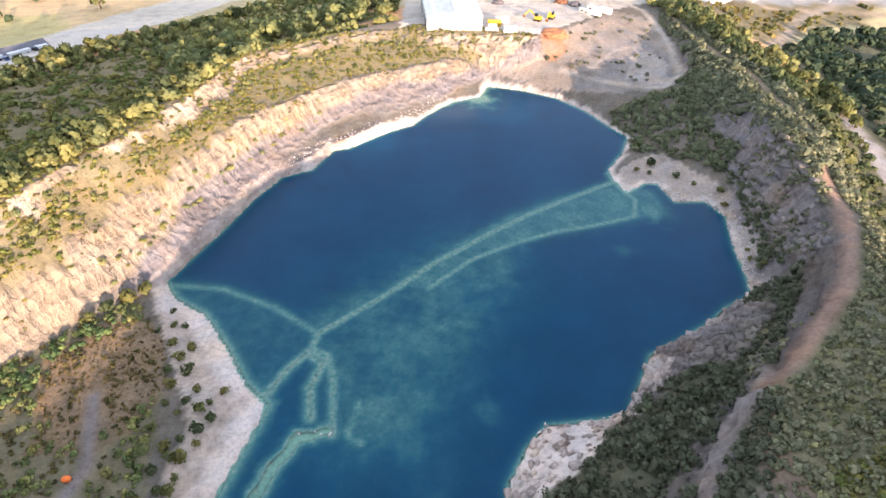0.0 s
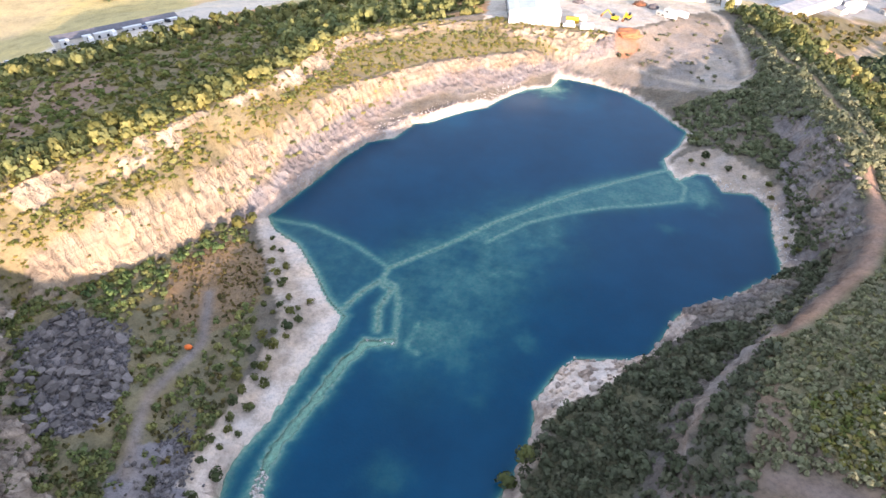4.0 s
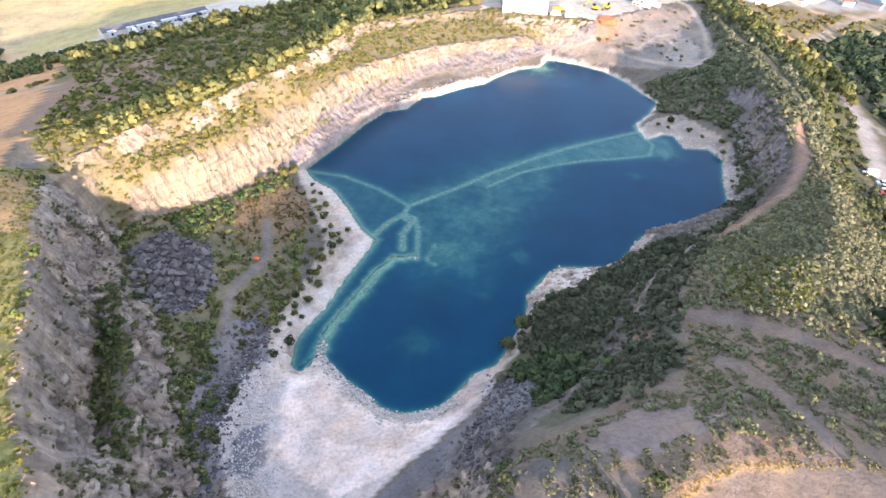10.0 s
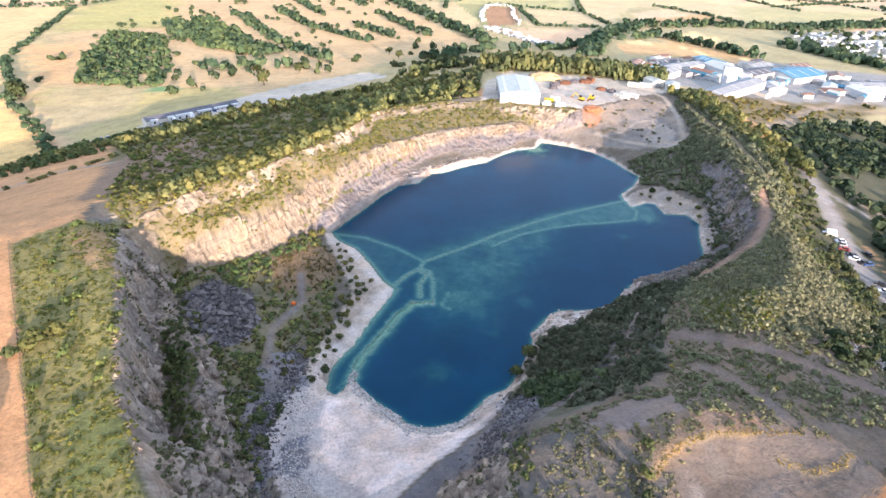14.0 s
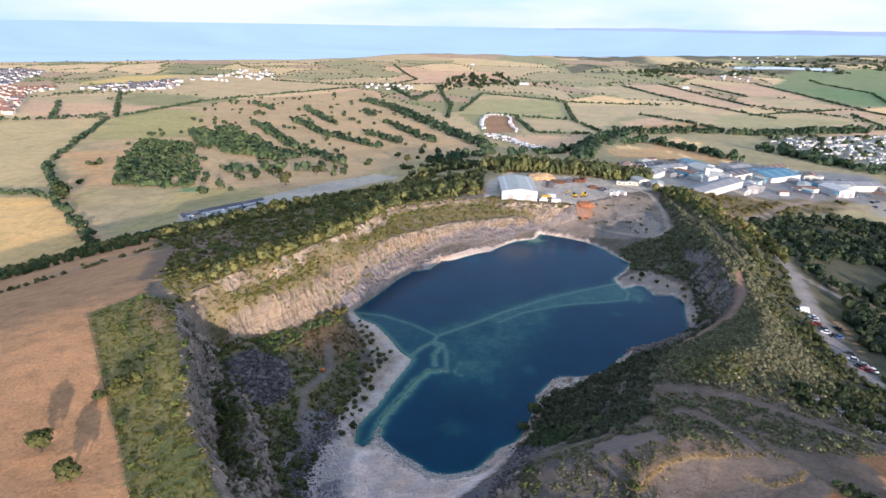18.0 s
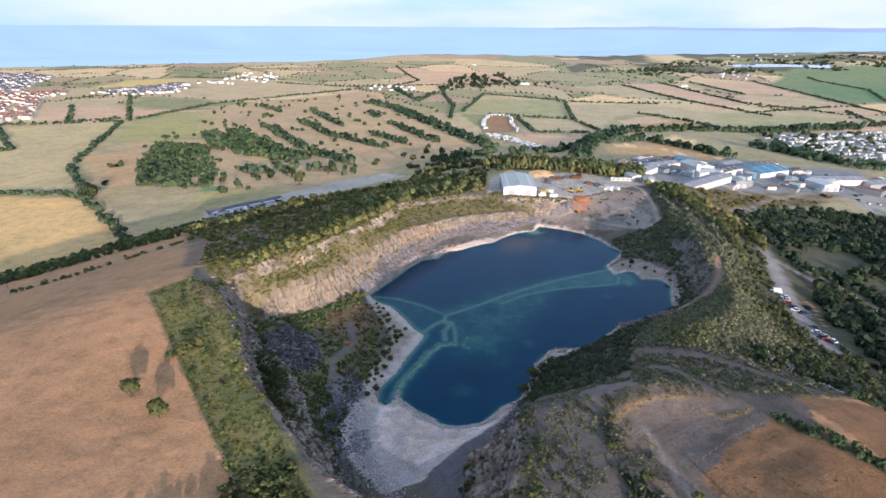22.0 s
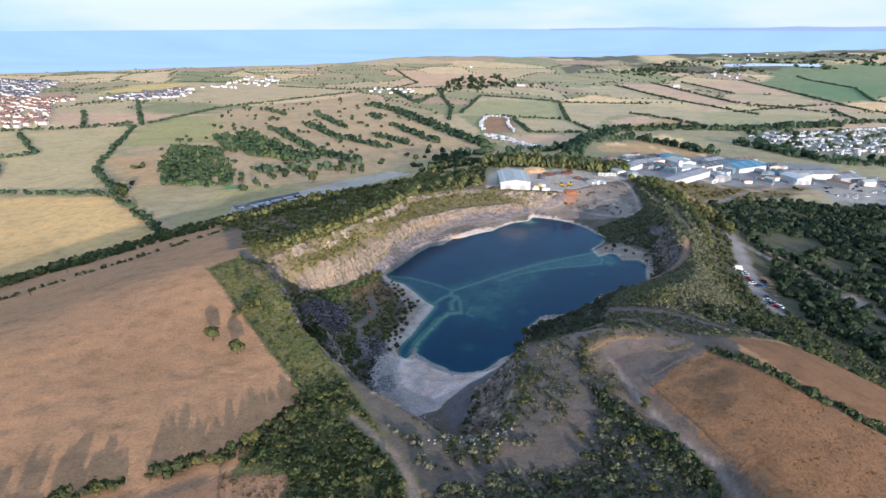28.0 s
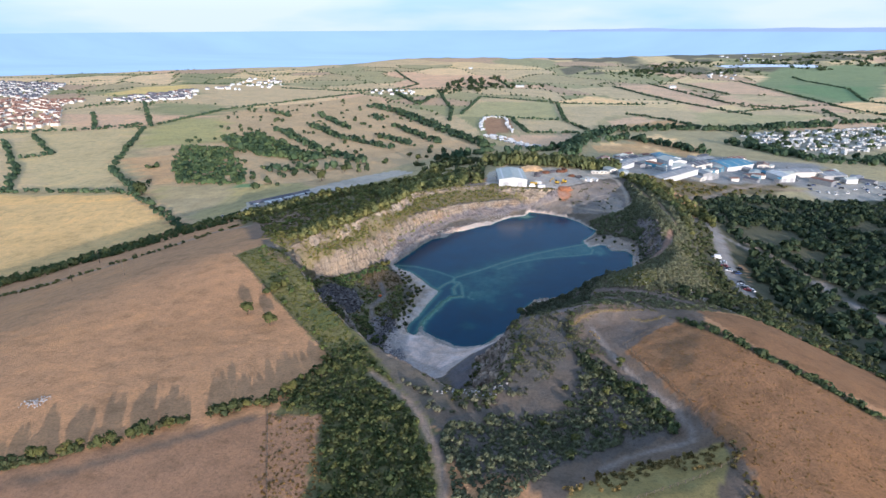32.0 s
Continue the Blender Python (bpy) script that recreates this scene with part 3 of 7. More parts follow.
ROOF_BLUE = plain("blue_sheet_roof", (0.08, 0.25, 0.36), 0.5, 0, 0.3, 0.3)
ROOF_PALE = plain("pale_rooflight_sheet", (0.44, 0.47, 0.43), 0.5, 0, 0.2, 0.25)
GLASS_DARK = plain("dark_window_glass", (0.02, 0.025, 0.03), 0.12, 0, 0.2, 1.0)
RUBBER = plain("rubber", (0.02, 0.02, 0.02), 0.85, 0, 0.3, 3.0)
STEEL = plain("galvanised_steel", (0.45, 0.46, 0.47), 0.45, 0.6, 0.3, 1.0)
RUST = plain("rusty_scrap_steel", (0.22, 0.10, 0.055), 0.85, 0.2, 0.5, 1.0, 0.3)
ORANGE = plain("orange_plastic", (0.75, 0.16, 0.03), 0.5, 0, 0.2, 2.0)
YELLOW = plain("yellow_machine_paint", (0.62, 0.40, 0.03), 0.5, 0, 0.3, 1.5)
CAR_PAINT = [plain("car_paint_" + n, c, 0.3, 0.0, 0.15, 1.0, 0, 0.5) for n, c in (
    ("white", (0.75, 0.76, 0.77)), ("silver", (0.42, 0.43, 0.45)), ("black", (0.025, 0.025, 0.03)), ("red", (0.32, 0.03, 0.025)), ("blue", (0.04, 0.09, 0.24)))]
EARTH_RED = plain("red_earth", (0.40, 0.17, 0.08), 0.95, 0, 0.4, 0.4, 0.5)
TIMBER = plain("weathered_timber", (0.15, 0.12, 0.09), 0.9, 0, 0.4, 2.0, 0.3)

# ---- land cover ----
DRY, BROWN, RUSSET, GOLD = (0.51, 0.285, 0.145), (0.37, 0.215, 0.125), (0.30, 0.162, 0.08), (0.68, 0.46, 0.20)
SCRUB, HEATH = (0.095, 0.095, 0.06), (0.175, 0.135, 0.105)
PALE, TRACK, CHALK, GREY = (0.46, 0.41, 0.36), (0.33, 0.265, 0.205), (0.56, 0.475, 0.42), (0.185, 0.172, 0.182)
# far crop tones: lightened copies of the near ones, distance haze painted in
HAZED_STUBBLE, HAZED_LEY, HAZED_MEADOW, HAZED_STRAW = (0.64, 0.43, 0.28), (0.55, 0.425, 0.255), (0.42, 0.345, 0.20), (0.84, 0.57, 0.30)
CLIFF, DARK_CLIFF, OLIVE = (0.385, 0.315, 0.235), (0.25, 0.23, 0.23), (0.15, 0.142, 0.09)
FIELDS = [
    ((0.52, 0.375, 0.22), [(-351, 426), (-252, 342), (-198, 333), (-153, 394), (-109, 544), (-61, 707), (3, 789), (-67, 937), (-227, 1418), (-352, 1694), (-501, 1442), (-597, 1234), (-599, 937), (-437, 597)]),
    (GOLD, [(-540, 460), (-436, 454), (-360, 441), (-253, 335), (-280, 313), (-308, 265), (-334, 246), (-540, 100)]),
    (HAZED_LEY, [(-847, 866), (-637, 957), (-496, 631), (-395, 484), (-533, 480), (-700, 500)]),
    (HAZED_MEADOW, [(-548, 799), (-619, 953), (-593, 1209), (-418, 802)]), (HAZED_LEY, [(-117, 1232), (-60, 1260), (-6, 983), (-53, 865)]),
    (HAZED_LEY, [(-58, 1284), (-18, 1639), (74, 1677), (197, 1526), (176, 1204), (5, 1244)]), (BROWN, [(-1, 1224), (60, 1231), (55, 1005), (4, 942)]),
    (HAZED_LEY, [(64, 1186), (172, 1176), (197, 1021), (66, 980)]), (HAZED_STUBBLE, [(14, 930), (158, 971), (118, 749), (64, 791)]),
    (HAZED_STRAW, [(185, 1552), (334, 1749), (428, 1518)]),
    (HAZED_LEY, [(194, 1461), (425, 1506), (519, 1351), (836, 1461), (705, 1203), (444, 1130), (363, 1311), (276, 1265), (200, 1037), (181, 1175)]),
    (HAZED_STUBBLE, [(265, 1180), (355, 1279), (391, 1106), (355, 1058), (256, 1051)]), (HAZED_STRAW, [(244, 884), (313, 982), (332, 781), (302, 719), (239, 773)]),
    (HAZED_STRAW, [(166, 778), (210, 879), (235, 762), (199, 709)]), (HAZED_LEY, [(276, 1958), (444, 2047), (521, 1663), (399, 1658)]),
    (HAZED_STUBBLE, [(462, 2088), (686, 2142), (663, 1555), (527, 1374), (536, 1634)]), (HAZED_STUBBLE, [(721, 2190), (1020, 2272), (1054, 1855), (911, 1734), (756, 1846)]),
    (HAZED_LEY, [(754, 1795), (904, 1720), (860, 1508), (723, 1556)]), (HAZED_STRAW, [(908, 1523), (1186, 1744), (921, 1313), (887, 1428)]),
    ((0.23, 0.27, 0.14), [(1324, 2711), (1889, 2889), (1205, 1775), (933, 1564), (970, 2153)]), (HAZED_LEY, [(832, 1413), (883, 1252), (849, 1197), (767, 1210)]),
    ((0.66, 0.50, 0.20), [(-1151, 1663), (-1182, 1908), (-1051, 2033), (-938, 1815), (-1040, 1689), (-1103, 1614)]),
    (HAZED_STUBBLE, [(-328, 2130), (-280, 2480), (92, 2437), (77, 2007), (-292, 1880)]), (HAZED_LEY, [(-1081, 2031), (-678, 2013), (-386, 1778), (-620, 1289)]),
    ((0.50, 0.335, 0.20), [(-491, 663), (-433, 660), (-335, 496), (-363, 476)]), ((0.46, 0.35, 0.165), [(-638, 965), (-524, 1086), (-425, 821), (-540, 761)]),
    ((0.40, 0.36, 0.16), [(-587, 852), (-646, 1117), (-533, 1089), (-414, 810), (-531, 739)]), ((0.56, 0.36, 0.19), [(-504, 654), (-442, 678), (-336, 487), (-359, 479)]), ((0.41, 0.345, 0.17), [(-355, 478), (-282, 459), (-192, 469), (-160, 420), (-196, 350), (-247, 351), (-324, 421)]),
    ((0.54, 0.43, 0.235), [(-807, 869), (-646, 966), (-472, 589), (-398, 480), (-488, 480), (-640, 620)]), ((0.43, 0.385, 0.20), [(-60, 1250), (-15, 1564), (190, 1579), (167, 1183)]), ((0.45, 0.385, 0.21), [(509, 1362), (765, 1300), (625, 1116), (438, 1118)]),
    ((0.19, 0.27, 0.13), [(1063, 2139), (1336, 2067), (1034, 1571), (993, 1814)]), ((0.55, 0.335, 0.165), [(271, 937), (340, 794), (274, 704), (240, 885)]), ((0.58, 0.37, 0.19), [(169, 823), (247, 846), (255, 735), (162, 714)]), ((0.55, 0.34, 0.17), [(239, 1072), (415, 1223), (405, 1090), (252, 1017)]),
    (HAZED_MEADOW, [(-336, 462), (-258, 485), (-248, 394), (-266, 363), (-313, 411)]), ((0.16, 0.27, 0.13), [(-262, 470), (-240, 478), (-232, 462), (-252, 452)]),
]
NEAR = [
    ((0.15, 0.13, 0.105), PIT), (HEATH, [(9, 106), (9, 60), (-20, 36), (15, 0), (70, 0), (66, 60), (80, 84), (90, 112), (60, 120)]),
    (SCRUB, [(175, 328), (179, 388), (250, 471), (308, 487), (333, 481), (600, 560), (700, 200), (400, 0), (181, 60), (171, 156), (157, 173), (155, 202), (167, 245)]),
    (DRY, [(-320, 190), (-237, 191), (-196, 235), (-165, 254), (-128, 200), (-130, 159), (-55, 63), (-66, 31), (-83, 23), (-100, 12), (-127, 0), (-320, -60)]),
    (BROWN, [(-135, -5), (-66, 28), (-55, -4), (-50, -160), (-60, -300), (-260, -300), (-200, -80)]), (BROWN, [(-66, 28), (-50, 32), (-36, -20), (-50, -60)]),
    ((0.15, 0.145, 0.065), [(-130, 159), (-115, 188), (-101, 168), (-80, 131), (-61, 100), (-46, 78), (-34, 57), (-21, 38), (-12, 22), (-11, -80), (-38, -80), (-50, 31), (-65, 28), (-55, 63)]),
    ((0.20, 0.18, 0.072), [(-130, 159), (-115, 186), (-104, 167), (-87, 141), (-68, 107), (-57, 90), (-46, 78), (-55, 63)]), ((0.32, 0.215, 0.11), [(-114, 176), (-104, 166), (-96, 153), (-100, 148), (-110, 156), (-118, 168)]),
    ((0.26, 0.225, 0.085), [(-92, 136), (-84, 134), (-74, 116), (-80, 112)]), ((0.14, 0.15, 0.055), [(-76, 100), (-66, 104), (-58, 90), (-64, 82)]),
    (HEATH, [(-139, 209), (-133, 231), (-110, 272), (-104, 234), (-107, 205), (-118, 188)]), (HEATH, [(-165, 255), (-128, 200), (-113, 190), (-104, 240), (-98, 290), (-150, 330), (-185, 300)]),
    (RUSSET, [(48, 82), (75, 98), (90, 81), (104, 61), (122, 45), (200, -140), (230, -300), (60, -300), (66, -60), (68, 20), (63, 45)]),
    (RUSSET, [(86, 111), (114, 121), (145, 118), (175, 60), (260, -120), (215, -140), (126, 51), (109, 63), (93, 85)]),
    ((0.31, 0.25, 0.10), [(19, 5), (40, 21), (65, 27), (66, 20), (40, -20), (10, -20)]), ((0.125, 0.11, 0.098), [(-13, 36), (12, 54), (31, 80), (40, 73), (55, 43), (55, 35), (20, 18), (-3, 9), (-17, 19)]),
    ((0.115, 0.105, 0.095), [(10, 104), (9, 70), (0, 58), (12, 54), (31, 80), (36, 98), (24, 110)]),
    (HEATH, [(9, 106), (47, 132), (50, 150), (75, 207), (100, 214), (130, 253), (120, 209), (126, 174), (120, 140), (86, 112), (75, 100), (60, 116), (30, 108)]),
    (SCRUB, [(17, 168), (41, 186), (68, 205), (95, 228), (106, 232), (70, 190), (50, 157), (46, 134), (35, 124), (21, 116), (6, 120), (13, 148)]),
    (SCRUB, [(118, 245), (132, 255), (146, 288), (168, 330), (168, 255), (150, 186), (128, 150), (120, 200)]),
    (OLIVE, [(75, 207), (100, 214), (130, 253), (120, 209), (126, 174), (82, 148), (60, 160)]),
    (SCRUB, [(105, 232), (118, 250), (140, 290), (155, 340), (150, 400), (128, 420), (122, 360), (104, 322), (112, 296), (104, 262)]),
    ((0.175, 0.145, 0.08), [(-128, 195), (-101, 213), (-94, 245), (-85, 278), (-70, 330), (-60, 362), (-32, 387), (-5, 405), (-40, 440), (-100, 400), (-135, 350), (-190, 300)]),
    ((0.24, 0.165, 0.115), [(-166, 262), (-160, 290), (-142, 298), (-118, 272), (-120, 236), (-126, 200), (-136, 196)]),
    (PALE, [(0, 378), (16, 375), (56, 377), (78, 392), (104, 414), (128, 430), (120, 448), (60, 462), (20, 470), (2, 440)]),
    ((0.25, 0.21, 0.175), [(52, 356), (80, 344), (104, 342), (118, 356), (122, 400), (104, 412), (76, 388), (60, 372), (40, 366)]),
    ((0.16, 0.142, 0.09), [(-100, 178), (-84, 203), (-64, 229), (-51, 211), (-45, 179), (-45, 156), (-55, 154), (-62, 138), (-75, 152)]),
    ((0.17, 0.125, 0.075), [(-76, 211), (-58, 223), (-49, 198), (-57, 186), (-68, 186)]), (GREY, [(-94, 174), (-88, 184), (-72, 182), (-66, 160), (-76, 152)]),
    (GREY, [(-60, 155), (-50, 162), (-44, 149), (-42, 120), (-50, 100), (-58, 125)]),
    ((0.19, 0.135, 0.085), [(-75, 209), (-68, 221), (-60, 223), (-54, 218), (-49, 205), (-53, 196), (-63, 188), (-73, 200)]),
    ((0.43, 0.36, 0.305), [(-60, 239), (-54, 238), (-33, 206), (-27, 207), (-30, 195), (-35, 176), (-40, 158), (-42, 148), (-48, 150), (-46, 164), (-44, 178), (-42, 194), (-50, 211), (-60, 230)]),
    ((0.15, 0.14, 0.15), [(6, 131), (-5, 120), (-18, 104), (-12, 88), (0, 98), (6, 112), (14, 130)]), ((0.49, 0.43, 0.41), [(-41, 110), (-50, 124), (-49, 138), (-46, 146), (-37, 146), (-33, 156), (-24, 143), (-10, 138), (-2, 139), (5, 148), (13, 154), (10, 139), (3, 130), (-7, 119), (-20, 104), (-30, 98)]),
    ((0.74, 0.605, 0.55), [(-38, 143), (-31, 149), (-22, 142), (-10, 138), (-1, 140), (4, 143), (9, 140), (2, 131), (-7, 120), (-20, 112), (-34, 120), (-38, 132)]),
    ((0.62, 0.495, 0.435), [(-37, 138), (-30, 143), (-20, 133), (-9, 131), (-2, 132), (-8, 124), (-24, 125)]), ((0.19, 0.185, 0.21), [(-45, 125), (-40, 128), (-37, 120), (-39, 114), (-44, 116)]),
    ((0.35, 0.295, 0.25), [(75, 291), (83, 297), (92, 300), (99, 288), (103, 279), (107, 262), (101, 246), (96, 236), (94, 240), (97, 252), (100, 264), (97, 273), (88, 272), (85, 283), (80, 284), (74, 277), (71, 285)]),
    (CHALK, [(20, 164), (20, 181), (27, 191), (32, 193), (43, 195), (42, 188), (36, 180), (28, 177), (24, 172)]),
    ((0.17, 0.165, 0.18), [(10, 139), (15, 144), (24, 142), (26, 137), (17, 130), (9, 116), (2, 117), (-3, 120), (7, 129)]),
    ((0.31, 0.275, 0.25), [(11, 113), (18, 119), (25.5, 127.5), (31.5, 134.5), (37, 142), (41, 147.5), (40, 150), (35.5, 144), (30, 137), (24, 130), (16.5, 122), (10, 116)]),
    ((0.21, 0.17, 0.155), [(24, 109), (29, 117), (37, 121), (45, 120), (47, 116), (41, 111), (31, 107)]), ((0.24, 0.165, 0.12), [(41, 109), (46, 112), (54, 112), (58, 110), (57, 108), (41, 107)]),
    ((0.36, 0.20, 0.13), [(37, 150), (42, 151), (45, 147), (41, 143), (38, 145)]), ((0.26, 0.23, 0.11), [(66, 167), (76, 169), (86, 166), (83, 157), (76, 150), (66, 150), (62, 156)]),
    ((0.225, 0.20, 0.18), [(75, 359), (90, 388), (105, 394), (118, 368), (110, 342), (89, 342), (70, 350)]), ((0.33, 0.29, 0.255), [(93, 352), (104, 374), (114, 366), (110, 346), (98, 346)]),
    ((0.34, 0.175, 0.105), [(61, 376), (63, 384), (72, 386), (74, 378), (70, 371), (65, 370)]),
    ((0.50, 0.45, 0.40), [(-194, 310), (-168, 332), (-146, 373), (-120, 430), (-99, 478), (-74, 500), (-98, 530), (-133, 496), (-152, 460), (-168, 420), (-186, 385), (-212, 372), (-204, 345)]),
    ((0.36, 0.33, 0.30), [(357, 552), (479, 601), (600, 640), (560, 540), (425, 505), (343, 489)]), ((0.27, 0.26, 0.26), [(151, 626), (310, 720), (456, 705), (368, 550), (222, 507), (130, 447)]),
    ((0.27, 0.25, 0.20), [(468, 1008), (635, 1067), (807, 1128), (700, 940), (643, 865), (518, 777), (434, 834)]),
    (SCRUB, [(118, 140), (126, 160), (140, 192), (148, 210), (172, 156), (185, 60), (176, 62), (147, 118), (122, 127)]), ((0.17, 0.135, 0.075), [(178, 388), (250, 478), (308, 500), (345, 556), (222, 507), (140, 445)]),
]
ROADS_AND_LINES = [((0.24, 0.18, 0.125), 0.9, [(131, 431), (129, 392), (131, 356), (135, 337), (131, 298), (129, 275)]), ((0.12, 0.10, 0.06), 2.2, [(76, 98), (88, 84), (99, 71), (108, 61), (120, 46)]),
         ((0.21, 0.15, 0.105), 1.6, [(-130, -9), (-108, 0), (-95, 8), (-80, 18), (-70, 26)]),
         ((0.36, 0.30, 0.255), 0.7, [(-57, 233), (-48, 219), (-40, 207), (-35, 199), (-38, 184), (-41, 168)]), ((0.40, 0.345, 0.30), 0.6, [(-53, 233), (-44, 218), (-36, 206)]),
         ((0.25, 0.165, 0.125), 1.7, [(122, 262), (115, 243), (110, 231), (99, 213), (87, 202), (76, 192.5), (70, 189)]), ((0.19, 0.145, 0.125), 1.5, [(54, 149), (60, 148), (67, 144), (73, 141), (82, 135), (100, 122)]), ((0.19, 0.15, 0.13), 0.9, [(54, 133), (58, 130), (60, 124), (62, 118), (63, 111)]),
         ((0.34, 0.30, 0.265), 0.7, [(72, 360), (82, 362), (95, 375), (103, 377), (111, 354)]), (TRACK, 1.8, [(189, 299), (207, 268), (216, 235), (222, 185), (250, 120)]), ((0.36, 0.27, 0.19), 2.0, [(232, 505), (290, 520), (349, 524)]),
         ((0.29, 0.25, 0.225), 0.8, [(41, 95), (43, 86), (44, 79), (47, 69), (51, 59), (58, 47), (61, 37), (60, 32), (52, 30), (40, 26), (30, 19)]), ((0.33, 0.25, 0.20), 1.2, [(-40, 57), (-33, 50), (-26, 43), (-21, 34), (-16, 21), (-12, 5), (-11, -40)]),
         ((0.37, 0.32, 0.27), 1.5, [(69, 362), (83, 352), (107, 342), (116, 350), (120, 381), (119, 416), (103, 432)]),
         ((0.25, 0.24, 0.235), 4.5, [(172, 340), (168, 300), (160, 262), (152, 225), (146, 192)]), ((0.25, 0.24, 0.235), 1.8, [(167, 310), (179, 295), (199, 267), (208, 242), (214, 213), (220, 160)]),
         (TRACK, 2.5, [(174, 388), (252, 492), (307, 537), (347, 557)]), ((0.19, 0.165, 0.155), 1.1, [(-62, 200), (-57, 184), (-62, 168), (-58, 150)]),
         # the two golden bowl-bank lines: dry grass colour with sunlight painted in
         ((0.42, 0.29, 0.16), 0.5, [(34, 97), (37, 101), (41, 104), (47, 106.5), (54, 107)]), ((0.36, 0.26, 0.15), 0.4, [(58, 102), (62, 99), (68, 101), (71, 104)]), (TRACK, 2.0, [(-165, 262), (-190, 262), (-240, 212), (-300, 200)])]
HEAP = [(-95, 174), (-88, 186), (-74, 185), (-66, 168), (-69, 156), (-78, 154)]
# bare rock and gravel, where nothing grows
BANK_FACE = [(44.5, 157.5), (51.5, 169.5), (62, 181.5), (74, 192.5), (73, 194.2), (60.5, 184), (50, 172), (43, 159)]
BARE = [BANK_FACE, HEAP, [(-41, 108), (-46, 138), (-43, 160), (-33, 160), (-24, 146), (5, 149), (13, 152), (4, 128), (-20, 100)], [(18, 162), (20, 181), (27, 192), (43, 196), (42, 188), (33, 179), (24, 172)],
        [(48, 194), (58, 212), (69, 213), (84, 222), (91, 218), (72, 201), (60, 200)], [(102, 230), (104.5, 244), (105, 262), (110, 280), (116, 276), (113, 252), (107, 231)],
        [(11, 113), (18, 119), (25.5, 127.5), (31.5, 134.5), (37, 142), (41, 147.5), (40, 150), (35.5, 144), (30, 137), (24, 130), (16.5, 122), (10, 116)], [(24, 110), (29, 116), (37, 119), (44, 118), (41, 112), (31, 108)],
        [(9, 137), (14, 143), (22, 140), (17, 131), (9, 119), (2, 119), (0, 122)], [(74, 280), (84, 294), (98, 292), (103, 272), (96, 236), (90, 270)]]
WEST = [(-130, 200), (-110, 180), (-96, 178), (-60, 238), (-40, 288), (0, 330), (36, 362), (60, 378), (20, 392), (-40, 360), (-90, 300)]
WALL = [(-120, 178), (-84, 125), (-56, 80), (-36, 45), (0, 45), (14, 80), (12, 112), (-4, 112), (-10, 84), (-30, 82), (-50, 115), (-70, 150), (-98, 182)]
BENCH = [(-102, 189), (-95, 205), (-82, 224), (-75, 249), (-63, 273), (-53.5, 296), (-43, 323), (-22, 347), (0, 363), (14, 367), (30, 367)]
BOWL = [(37, 98), (47, 105), (58, 109), (71, 106), (74, 98), (60, 88), (48, 76), (42, 82)]


# far fields: patches of differing crops
rng = np.random.RandomState(5)
SEEDS = np.stack([rng.uniform(-3200, 3200, 420), rng.uniform(900, 4700, 420)], -1)
FIELD_KINDS = np.array([HAZED_STUBBLE, HAZED_LEY, (0.66, 0.50, 0.28), (0.36, 0.325, 0.18), HAZED_MEADOW, (0.70, 0.52, 0.31), (0.30, 0.29, 0.15), (0.46, 0.33, 0.22)])[rng.randint(0, 8, 420)]


def field_at(x, y):
    """Which far field each place belongs to."""
    best, pick = np.full(np.shape(x), 1e12), np.zeros(np.shape(x), int)
    for i, (sx, sy) in enumerate(SEEDS):
        d = np.abs(x - sx + 0.3 * (y - sy)) + 0.8 * np.abs(y - sy)
        better = d < best
        best[better], pick[better] = d[better], i
    return pick


